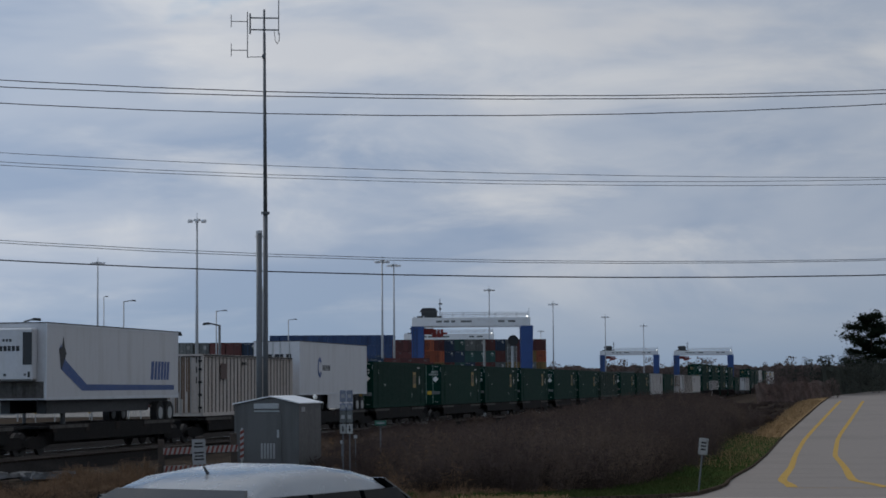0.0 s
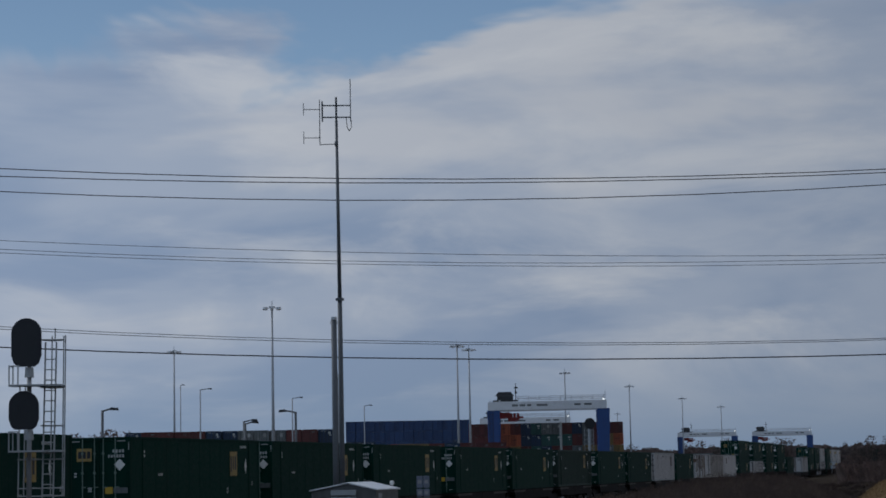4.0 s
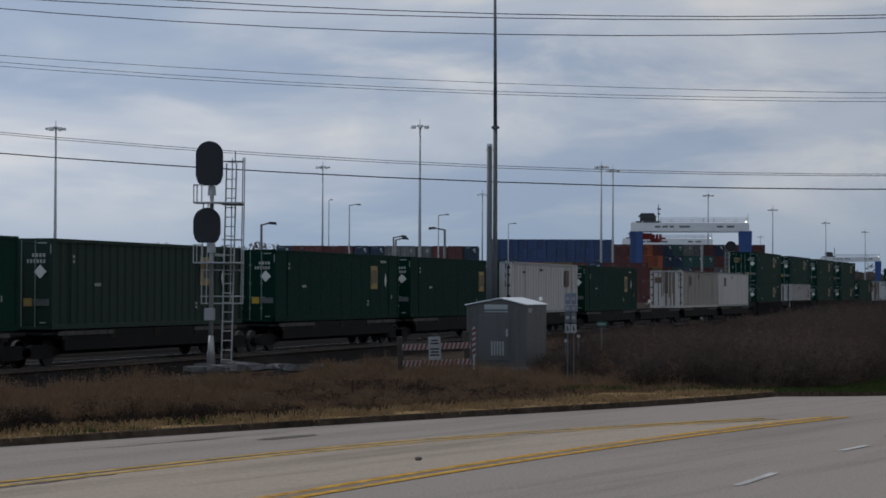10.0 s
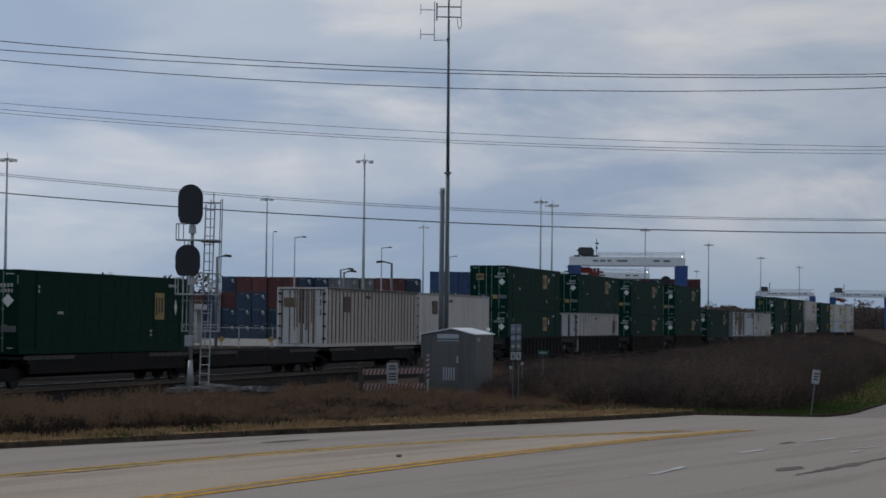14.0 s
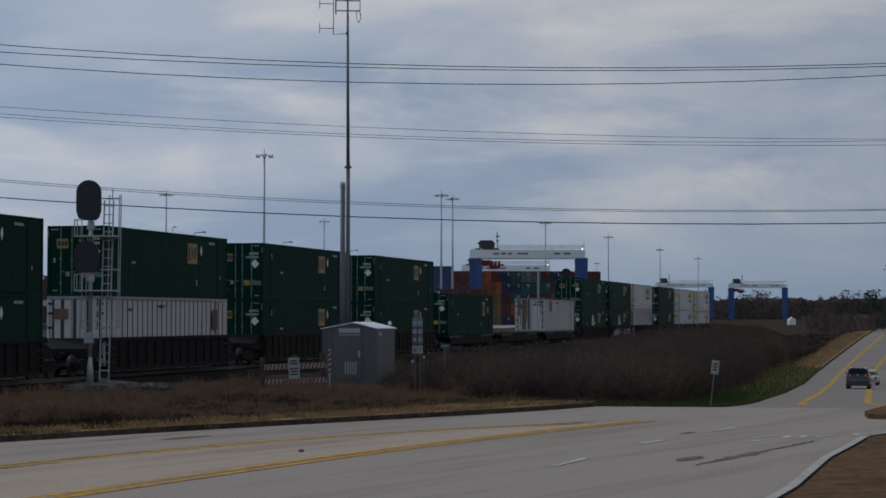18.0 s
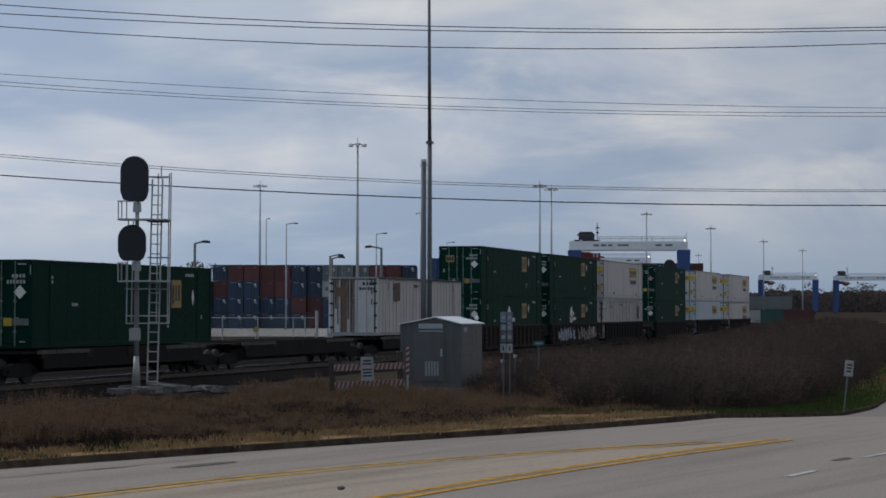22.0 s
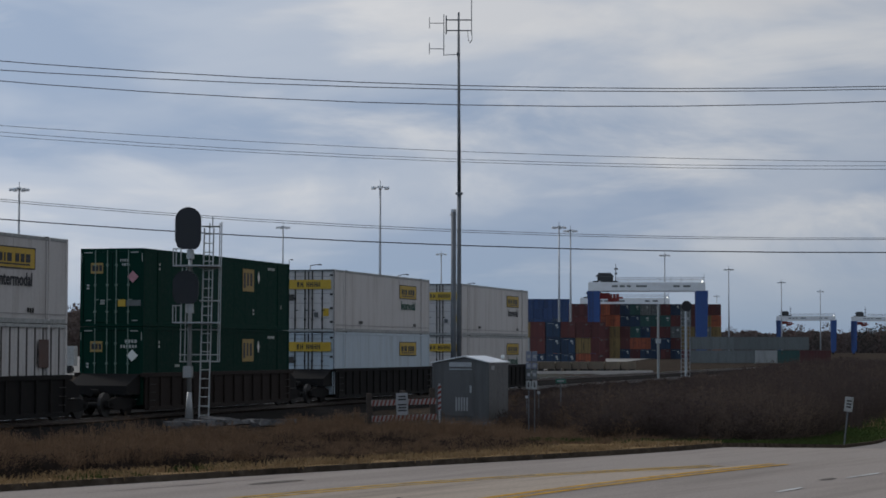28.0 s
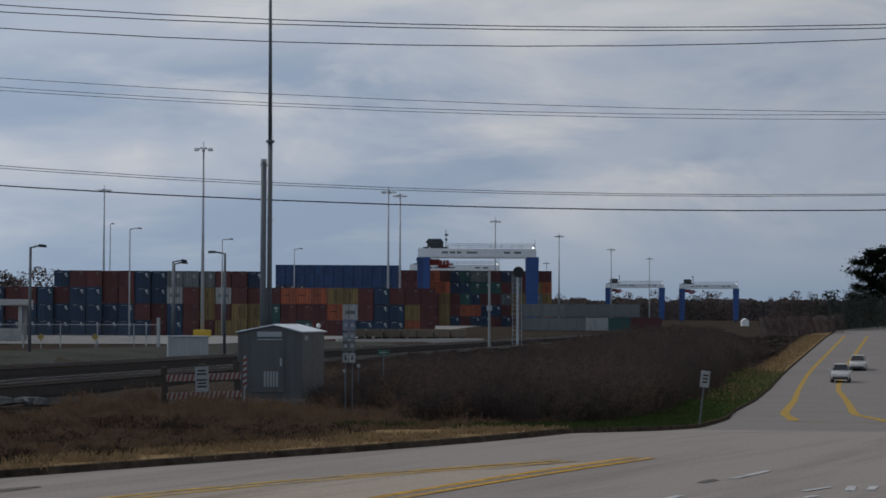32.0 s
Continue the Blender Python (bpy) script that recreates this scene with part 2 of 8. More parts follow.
M = {
    'green': mat("green_paint", (0.0018, 0.0245, 0.0165), 0.65, vary=0.1, dirt=(0.0025, 0.0185, 0.013), dirt_amount=0.5, tint=0.12, streak=True, spec=0.07),
    'greygreen': mat("faded_green_paint", (0.016, 0.033, 0.025), 0.65, vary=0.1, dirt=(0.022, 0.026, 0.022), tint=0.05, streak=True, spec=0.2),
    'white': mat("white_paint", (0.445, 0.43, 0.42), 0.5, vary=0.05, dirt=(0.28, 0.25, 0.225), dirt_amount=0.65, tint=0.06, streak=True),
    'offwhite': mat("ivory_paint", (0.415, 0.38, 0.35), 0.55, vary=0.07, dirt=(0.24, 0.17, 0.13), dirt_amount=0.6, tint=0.05, streak=True),
    'rustdoor': mat("rust_stained_paint", (0.125, 0.08, 0.052), 0.7, vary=0.15, dirt=(0.05, 0.03, 0.02), dirt_amount=0.9, dirt_scale=1.4, streak=True),
    'silver': mat("brushed_aluminium", (0.55, 0.57, 0.60), 0.42, 0.5, vary=0.06, dirt=(0.33, 0.33, 0.33), streak=True),
    'rod': mat("galvanised_rod", (0.36, 0.38, 0.38), 0.45, 0.6, vary=0.1),
    'greenrod': mat("green_rod", (0.13, 0.185, 0.155), 0.5, vary=0.1),
    'yellow': mat("yellow_decal", (0.43, 0.285, 0.022), 0.5, vary=0.06),
    'black': mat("black_paint", (0.009, 0.011, 0.015), 0.5, vary=0.1),
    'seam': mat("dark_seam_and_rib_shade", (0.045, 0.042, 0.04), 0.8),
    'gasket': mat("dark_gap", (0.02, 0.02, 0.02), 0.8),
    'decal': mat("white_decal", (0.62, 0.63, 0.60), 0.55, vary=0.05),
    'pink': mat("pink_decal", (0.36, 0.17, 0.19), 0.55),
    'blue': mat("blue_decal", (0.028, 0.07, 0.215), 0.45, vary=0.06),
    'car_steel': mat("brown_car_steel", (0.022, 0.017, 0.015), 0.75, vary=0.2, dirt=(0.018, 0.015, 0.014), tint=0.2, streak=True, spec=0.1),
    'car_black': mat("grimy_black_steel", (0.013, 0.0125, 0.0125), 0.8, vary=0.2, dirt=(0.028, 0.022, 0.018), spec=0.1),
    'wheel': mat("worn_wheel_steel", (0.028, 0.026, 0.025), 0.65, 0.3, vary=0.2),
    'rail': mat("rail_steel", (0.09, 0.072, 0.06), 0.5, 0.5, vary=0.2),
    'railtop': mat("polished_railhead", (0.42, 0.42, 0.42), 0.3, 0.9, vary=0.1),
    'tie': mat("creosoted_tie", (0.025, 0.02, 0.017), 0.9, vary=0.3, bump=0.4, tint=0.2, spec=0.0),
    'ballast': mat("grey_ballast", (0.023, 0.0215, 0.021), 0.95, vary=0.5, grain=14, dirt=(0.011, 0.0105, 0.010), bump=0.8, spec=0.0),
    'galv': mat("galvanised_steel", (0.32, 0.335, 0.34), 0.5, 0.4, vary=0.08, dirt=(0.25, 0.25, 0.24)),
    'alu': mat("pale_mast_aluminium", (0.29, 0.298, 0.30), 0.5, 0.3, vary=0.06),
    'pole': mat("weathered_grey_pole", (0.10, 0.11, 0.12), 0.6, 0.2, vary=0.1),
    'cabin': mat("weathered_aluminium_sheet", (0.0945, 0.0945, 0.0936), 0.5, 0.3, vary=0.05, dirt=(0.045, 0.0423, 0.0378), dirt_amount=0.6, streak=True),
    'cabroof': mat("pale_sheet_roof", (0.66, 0.67, 0.68), 0.45, 0.3, vary=0.06),
    'wood': mat("grey_wood_post", (0.05, 0.038, 0.03), 0.85, vary=0.25, bump=0.3),
    'stripe_w': mat("barrier_white", (0.235, 0.222, 0.21), 0.6, dirt=(0.15, 0.13, 0.11)),
    'stripe_r': mat("barrier_red", (0.15, 0.028, 0.018), 0.6, dirt=(0.08, 0.03, 0.02)),
    'sign_w': mat("sign_white", (0.26, 0.265, 0.27), 0.4, vary=0.05),
    'sign_g': mat("sign_green", (0.014, 0.09, 0.06), 0.4),
    'sign_b': mat("sign_blue", (0.13, 0.15, 0.20), 0.45),
    'wire': mat("power_cable", (0.03, 0.032, 0.035), 0.7),
    'wire_l': mat("aluminium_cable", (0.16, 0.17, 0.18), 0.5, 0.4),
    'tower': mat("tower_steel", (0.30, 0.32, 0.34), 0.5, 0.3),
    'lampglass': mat("lamp_glass", (0.6, 0.62, 0.64), 0.2),
    'rtg_blue': mat("crane_blue", (0.019, 0.056, 0.185), 0.5, vary=0.08),
    'rtg_white': mat("crane_white", (0.58, 0.60, 0.62), 0.5, vary=0.06, dirt=(0.36, 0.35, 0.33)),
    'rtg_red': mat("spreader_red", (0.216, 0.021, 0.018), 0.5),
    'dark': mat("dark_machinery", (0.03, 0.033, 0.036), 0.6),
    'concrete': mat("yard_concrete", (0.26, 0.25, 0.235), 0.9, vary=0.12, grain=1.5, dirt=(0.17, 0.165, 0.155), dirt_scale=0.05, spec=0.0),
    'tyre': mat("tyre_rubber", (0.016, 0.016, 0.017), 0.85),
    'rim': mat("alloy_rim", (0.42, 0.43, 0.44), 0.3, 0.8),
    'glass': mat("dark_car_glass", (0.008, 0.010, 0.012), 0.05, spec=0.5, vary=0.02),
    'tinted': mat("tinted_car_glass", (0.006, 0.007, 0.009), 0.08, spec=0.08, vary=0.02),
    'suv': mat("dark_grey_car_paint", (0.0429, 0.0507, 0.0585), 0.22, 0.35, vary=0.03),
    'sedan': mat("silver_car_paint", (0.32, 0.34, 0.36), 0.22, 0.5, vary=0.03),
    'carwhite': mat("pale_car_paint", (0.44, 0.42, 0.385), 0.3, vary=0.02),
    'tail': mat("red_lens", (0.26, 0.008, 0.008), 0.25, spec=0.5),
    'amberlens': mat("clear_lens", (0.65, 0.62, 0.58), 0.15),
    'chrome': mat("chrome", (0.7, 0.71, 0.72), 0.12, 1.0),
    'bumper': mat("dark_bumper_plastic", (0.035, 0.037, 0.04), 0.6),
    'kerb': mat("stained_kerb_concrete", (0.055, 0.044, 0.034), 0.95, vary=0.4, grain=5, dirt=(0.022, 0.018, 0.015), dirt_amount=0.95, dirt_scale=1.4, bump=0.4, spec=0.0),
    'yline': mat("worn_yellow_paint", (0.46, 0.265, 0.055), 0.8, vary=0.4, grain=6, dirt=(0.29, 0.215, 0.135), dirt_amount=1.0, dirt_scale=1.5, spec=0.0),
    'wline': mat("worn_white_paint", (0.46, 0.455, 0.44), 0.8, vary=0.2, grain=6, dirt=(0.24, 0.23, 0.22), dirt_amount=0.7, dirt_scale=1.5, spec=0.0),
    'patch': mat("tar_patch", (0.14, 0.125, 0.113), 0.9, vary=0.25, spec=0.0),
    'bark': mat("bark", (0.05, 0.04, 0.033), 0.95, vary=0.3, bump=0.5, spec=0.0),
    'evergreen': mat("evergreen_needles", (0.011, 0.017, 0.010), 0.8, vary=0.4, tint=0.2, spec=0.0),
    # both far tree colours are lightened to stand in for distance haze
    'farwood': mat("distance_hazed_woodland", (0.10, 0.082, 0.076), 0.95, vary=0.5, grain=0.6, dirt=(0.12, 0.075, 0.066), dirt_scale=0.06, dirt_amount=0.7, spec=0.0),
    'farpine': mat("distance_hazed_pines", (0.045, 0.05, 0.044), 0.95, vary=0.4, grain=0.6, spec=0.0),
    'brush': mat("dead_brush", (0.064, 0.050, 0.046), 0.95, vary=0.35, grain=3, dirt=(0.14, 0.105, 0.08), dirt_scale=0.14, dirt_amount=0.9, spec=0.0),
    'weed': mat("dry_weeds", (0.145, 0.096, 0.062), 0.95, vary=0.35, grain=3, dirt=(0.072, 0.05, 0.037), dirt_scale=0.35, dirt_amount=0.85, spec=0.0),
    'straw': mat("straw_grass", (0.215, 0.15, 0.083), 0.95, vary=0.35, grain=3, dirt=(0.15, 0.11, 0.053), dirt_scale=0.5, spec=0.0),
    'lawn': mat("winter_green_grass", (0.035, 0.052, 0.018), 0.95, vary=0.3, grain=3, dirt=(0.11, 0.085, 0.04), dirt_scale=0.3, spec=0.0),
    'rubble': mat("grey_rubble", (0.11, 0.11, 0.112), 0.9, vary=0.4, grain=5, dirt=(0.07, 0.068, 0.065), bump=0.5, tint=0.3, spec=0.0),
    'stackn': mat("navy_container", (0.0101, 0.0261, 0.0522), 0.6, vary=0.2, dirt=(0.0217, 0.0305, 0.0435), dirt_amount=0.75, dirt_scale=0.45, tint=0.25, streak=True),
    'stackm': mat("maroon_container", (0.0756, 0.0196, 0.0182), 0.6, vary=0.2, dirt=(0.0546, 0.0266, 0.0252), dirt_amount=0.75, dirt_scale=0.45, tint=0.25, streak=True),
    'stackb': mat("blue_container", (0.0165, 0.0418, 0.116), 0.6, vary=0.2, dirt=(0.0209, 0.0341, 0.0715), dirt_amount=0.75, dirt_scale=0.45, tint=0.2, streak=True),
    'stacko': mat("orange_container", (0.285, 0.072, 0.03), 0.6, vary=0.2, dirt=(0.161, 0.054, 0.033), dirt_amount=0.75, dirt_scale=0.45, tint=0.25, streak=True),
    'stacky': mat("ochre_container", (0.169, 0.115, 0.04), 0.6, vary=0.2, dirt=(0.1, 0.0725, 0.035), dirt_amount=0.75, dirt_scale=0.45, tint=0.2, streak=True),
    'stackg': mat("grey_container", (0.105, 0.117, 0.117), 0.6, vary=0.2, dirt=(0.065, 0.071, 0.071), dirt_amount=0.75, dirt_scale=0.45, tint=0.2, streak=True),
    'stackw': mat("pale_container", (0.27, 0.28, 0.275), 0.6, vary=0.2, dirt=(0.147, 0.152, 0.150), dirt_amount=0.75, dirt_scale=0.45, tint=0.15, streak=True),
    'stackt': mat("teal_container", (0.0189, 0.0635, 0.058), 0.6, vary=0.2, dirt=(0.0257, 0.0486, 0.0459), dirt_amount=0.75, dirt_scale=0.45, tint=0.2, streak=True),
}


def ground_mat():
    """Ground: gravel and dry grass round the tracks, straw and green by the road, pale paving in the yard, dark woods' floor far off."""
    m = mat("ground_cover", (0.052, 0.042, 0.034), 0.97, vary=0.3, grain=2.0, dirt=(0.028, 0.024, 0.021), dirt_amount=0.8, dirt_scale=0.25, bump=0.5, spec=0.0)
    return m


M['ground'] = ground_mat()
M['asphalt'] = mat("grey_asphalt", (0.285, 0.250, 0.224), 0.93, vary=0.16, grain=22, dirt=(0.195, 0.168, 0.148), dirt_amount=0.8, dirt_scale=0.55, bump=0.25, lane=57, spec=0.0)
M['asphalt_pale'] = mat("pale_beige_asphalt", (0.345, 0.290, 0.238), 0.93, vary=0.14, grain=22, dirt=(0.19, 0.162, 0.134), dirt_amount=0.85, dirt_scale=0.6, bump=0.25, lane=57, spec=0.0)
M['asphalt_far'] = mat("far_asphalt", (0.225, 0.204, 0.188), 0.93, vary=0.1, grain=5, dirt=(0.17, 0.155, 0.142), dirt_amount=0.6, dirt_scale=0.08, spec=0.0)
M['strawground'] = mat("straw_ground", (0.235, 0.158, 0.085), 0.97, vary=0.35, grain=5, dirt=(0.14, 0.10, 0.05), dirt_amount=0.85, dirt_scale=0.5, bump=0.6, spec=0.0)
M['lawnground'] = mat("green_verge", (0.032, 0.053, 0.017), 0.97, vary=0.35, grain=5, dirt=(0.10, 0.075, 0.03), dirt_amount=0.7, dirt_scale=0.12, bump=0.6, spec=0.0)
M['yline_far'] = mat("faded_yellow_paint", (0.38, 0.255, 0.085), 0.85, vary=0.2, grain=3, spec=0.0)
M['logo_y'] = mat("faded_logo_yellow", (0.27, 0.185, 0.05), 0.55, vary=0.15, dirt=(0.16, 0.12, 0.06), dirt_scale=1.5)
M['brown_soil'] = mat("brown_soil", (0.115, 0.072, 0.045), 0.97, vary=0.35, grain=4, dirt=(0.06, 0.042, 0.03), dirt_amount=0.8, dirt_scale=0.5, bump=0.6, spec=0.0)
M['pale_kerb'] = mat("pale_kerb_concrete", (0.36, 0.345, 0.32), 0.9, vary=0.15, grain=5, dirt=(0.2, 0.19, 0.17), dirt_scale=1.0, spec=0.0)
M['canopy'] = mat("weathered_canopy_paint", (0.30, 0.30, 0.295), 0.6, vary=0.08, dirt=(0.2, 0.19, 0.18))
M['door_line'] = mat("grey_door_line", (0.24, 0.235, 0.23), 0.7)
M['graf_w'] = mat("pale_spray_paint", (0.30, 0.29, 0.29), 0.6, vary=0.15)
M['graf_b'] = mat("blue_spray_paint", (0.05, 0.12, 0.22), 0.6, vary=0.15)
M['sill_grey'] = mat("dirty_lit_sill_grey", (0.085, 0.08, 0.075), 0.8, vary=0.25, dirt=(0.03, 0.025, 0.02), dirt_amount=0.9, dirt_scale=1.2, streak=True, spec=0.1)
# decal white dimmed in its colour for the shade on the door ends
M['decal_dim'] = mat("shade_dimmed_white_decal", (0.34, 0.36, 0.34), 0.6, vary=0.12)
M['jb_green'] = mat("dark_green_letters", (0.012, 0.075, 0.05), 0.55, vary=0.1)
M['paleblue'] = mat("bluish_white_paint", (0.385, 0.455, 0.51), 0.5, vary=0.05, dirt=(0.25, 0.26, 0.27), dirt_amount=0.55, tint=0.03, streak=True)
# darker copy of the brush colour, standing in for shade at the plants' feet
M['brush_dark'] = mat("shade_toned_dead_brush", (0.032, 0.026, 0.023), 0.95, vary=0.35, grain=3, dirt=(0.06, 0.046, 0.036), dirt_scale=0.3, dirt_amount=0.7, spec=0.0)
M['gravel'] = mat("grey_green_gravel", (0.068, 0.068, 0.060), 0.97, vary=0.4, grain=6, dirt=(0.040, 0.036, 0.030), dirt_amount=0.8, dirt_scale=0.18, bump=0.6, spec=0.0)
M['yline_worn'] = mat("faded_lane_yellow", (0.40, 0.26, 0.08), 0.85, vary=0.35, grain=5, dirt=(0.26, 0.225, 0.18), dirt_amount=1.0, dirt_scale=0.9, spec=0.0)
M['tanbox'] = mat("dusty_tan_paint", (0.125, 0.10, 0.072), 0.7, vary=0.2, dirt=(0.07, 0.058, 0.045), dirt_amount=0.8, dirt_scale=0.8, tint=0.25, streak=True)
M['palekerb'] = mat("pale_concrete_edge", (0.40, 0.39, 0.37), 0.9, vary=0.15, dirt=(0.25, 0.24, 0.22), spec=0.0)
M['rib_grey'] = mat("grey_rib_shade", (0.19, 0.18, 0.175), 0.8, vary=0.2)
M['trailer_white'] = mat("glossy_white_panel", (0.50, 0.51, 0.53), 0.4, vary=0.04, dirt=(0.33, 0.32, 0.31), dirt_amount=0.5, tint=0.04, streak=True)
M['worklamp'] = glow("lit_work_lamp", (1.0, 0.97, 0.9), 1.6)
M['brown_panel'] = mat("dark_brown_decal", (0.075, 0.042, 0.034), 0.6, vary=0.15)


def leafy(m, share):
    """Thin leaves and stems pass part of the light on."""
    nd, ln = m.node_tree.nodes, m.node_tree.links
    b, out = nd["Principled BSDF"], nd["Material Output"]
    tr = nd.new("ShaderNodeBsdfTranslucent")
    mx = nd.new("ShaderNodeMixShader")
    mx.inputs[0].default_value = share
    ln.new(b.inputs['Base Color'].links[0].from_socket, tr.inputs['Color'])
    ln.new(b.outputs[0], mx.inputs[1])
    ln.new(tr.outputs[0], mx.inputs[2])
    ln.new(mx.outputs[0], out.inputs['Surface'])


for k in ('brush', 'brush_dark', 'weed', 'straw', 'lawn', 'evergreen', 'farwood', 'farpine'):
    leafy(M[k], 0.4)


# ---- mesh helpers ----
def box(bm, x0, y0, z0, x1, y1, z1, bevel=0.0):
    r = bmesh.ops.create_cube(bm, size=1, matrix=Matrix.Translation(((x0 + x1) / 2, (y0 + y1) / 2, (z0 + z1) / 2)) @ Matrix.Diagonal((x1 - x0, y1 - y0, z1 - z0, 1)))
    if bevel:
        es = list({e for v in r['verts'] for e in v.link_edges})
        bmesh.ops.bevel(bm, geom=es, offset=bevel, segments=1, affect='EDGES')
    return bm


def bar(bm, a, b, r0, r1=None, seg=8):
    """A round bar from a to b."""
    a, b = Vector(a), Vector(b)
    d = b - a
    m = Matrix.Translation((a + b) / 2) @ d.to_track_quat('Z', 'Y').to_matrix().to_4x4()
    bmesh.ops.create_cone(bm, cap_ends=True, segments=seg, radius1=r0, radius2=r0 if r1 is None else r1, depth=d.length, matrix=m)
    return bm


def prism(bm, outline, axis, a, b):
    """An outline in the plane across axis ('x', 'y' or 'z'), drawn out from a to b."""
    def at(p, q, w):
        return {'x': (w, p, q), 'y': (p, w, q), 'z': (p, q, w)}[axis]
    lo = [bm.verts.new(at(p, q, a)) for p, q in outline]
    hi = [bm.verts.new(at(p, q, b)) for p, q in outline]
    n = len(outline)
    fs = [bm.faces.new(lo), bm.faces.new(hi[::-1])]
    for i in range(n):
        fs.append(bm.faces.new((lo[i], hi[i], hi[(i + 1) % n], lo[(i + 1) % n])))
    bmesh.ops.recalc_face_normals(bm, faces=fs)
    return bm


def B():
    return bmesh.new()


def mesh_of(name, bm, material, smooth=False):
    me = bpy.data.meshes.new(name)
    bm.to_mesh(me)
    bm.free()
    me.materials.append(M[material] if isinstance(material, str) else material)
    if smooth:
        for p in me.polygons:
            p.use_smooth = True
    return me


def part(name, bm, material, parent, label="", smooth=False):
    me = bm if isinstance(bm, bpy.types.Mesh) else mesh_of(name, bm, material, smooth)
    ob = new(name, me)
    ob.parent = parent
    if label:
        tagged(ob, label=label)
    return ob


def thing(name, label, category, group="", m=None):
    ob = tagged(new(name), label, category, group)
    ob.empty_display_size = 0.3
    if m is not None:
        ob.matrix_basis = m
    return ob


def solid(name, verts, faces, material, label="", category="", kind="", smooth=False):
    me = bpy.data.meshes.new(name)
    me.from_pydata([tuple(map(float, v)) for v in verts], [], faces)
    me.materials.append(M[material] if isinstance(material, str) else material)
    if smooth:
        for p in me.polygons:
            p.use_smooth = True
    return tagged(new(name, me), label, category, "", kind)


def text_mesh(body, size, depth=0.004):
    cu = bpy.data.curves.new("letters", 'FONT')
    cu.body, cu.size, cu.extrude, cu.offset = body, size, depth, size * 0.02
    cu.align_x, cu.align_y = 'CENTER', 'CENTER'
    cu.resolution_u = 2
    tmp = bpy.data.objects.new("letters", cu)
    me = bpy.data.meshes.new_from_object(tmp)
    bpy.data.objects.remove(tmp)
    return me


# ---- ground, road, tracks ----
LINE_X, LINE_Y, LINE_DEG, SPEED = -11.31, 72.0, 17.96, 17.7
UX, UY = math.sin(radians(LINE_DEG)), math.cos(radians(LINE_DEG))


def lerp(x, xs, ys):
    return float(np.interp(x, xs, ys))


def smooth01(t):
    t = min(max(t, 0.0), 1.0)
    return t * t * (3 - 2 * t)


def ground_z(x, y):
    """Height of the ground: level round the road and tracks, a slight fall to the yard, and a dip where the road drops away."""
    r = math.hypot(x, y)
    az = math.degrees(math.atan2(x, y))
    flat = lerp(r, [0, 150, 335, 460, 950, 2500], [0, 0, -0.6, 0.6, 0.95, 2])
    if r < 45 or abs(az) > 100:
        return flat
    dip = lerp(r, [0, 52, 70, 90, 115, 150, 200, 243, 285, 330, 420, 950, 2500], [0, 0, -0.83, -1.55, -2.45, -3.2, -4.1, -3.6, -2, -0.55, 1, 1.5, 2])
    a_track = LINE_DEG - math.degrees(math.asin(min(33.0 / r, 0.99))) + 1.2
    a_kerb = lerp(r, [50, 70, 115, 200, 243, 330, 450], [11.2, 11.9, 13.1, 14.1, 14.7, 15.8, 16.6])
    w = smooth01((az - a_track) / max(a_kerb - a_track, 0.5))
    return flat * (1 - w) + dip * w


def resample(pts, step):
    pts = [Vector(p) for p in pts]
    out = []
    for a, b in zip(pts, pts[1:]):
        n = max(1, round((b - a).length / step))
        out += [a.lerp(b, i / n) for i in range(n)]
    out.append(pts[-1])
    for _ in range(12):
        out = [out[0]] + [(out[i - 1] + out[i] * 2 + out[i + 1]) / 4 for i in range(1, len(out) - 1)] + [out[-1]]
    return out


def normals(pts):
    """Unit normals to the right of the way along the line."""
    res = []
    for i in range(len(pts)):
        d = pts[min(i + 1, len(pts) - 1)] - pts[max(i - 1, 0)]
        d.normalize()
        res.append(Vector((d.y, -d.x)))
    return res


def strip(pts, off_a, off_b, lift_a, lift_b, cross=1):
    """Vertices and faces of a strip that follows a line at two offsets to its right, laid on the ground. Offsets and lifts are numbers or functions of the index share."""
    ns = normals(pts)
    vs, fs = [], []
    n = len(pts)
    for i, (p, q) in enumerate(zip(pts, ns)):
        t = i / (n - 1)
        oa = off_a(t) if callable(off_a) else off_a
        ob_ = off_b(t) if callable(off_b) else off_b
        for k in range(cross + 1):
            o = oa + (ob_ - oa) * k / cross
            w = p + q * o
            vs.append((w.x, w.y, ground_z(w.x, w.y) + lift_a + (lift_b - lift_a) * k / cross))
    c = cross + 1
    for i in range(n - 1):
        for k in range(cross):
            a = i * c + k
            fs.append((a, a + 1, a + c + 1, a + c))
    return vs, fs


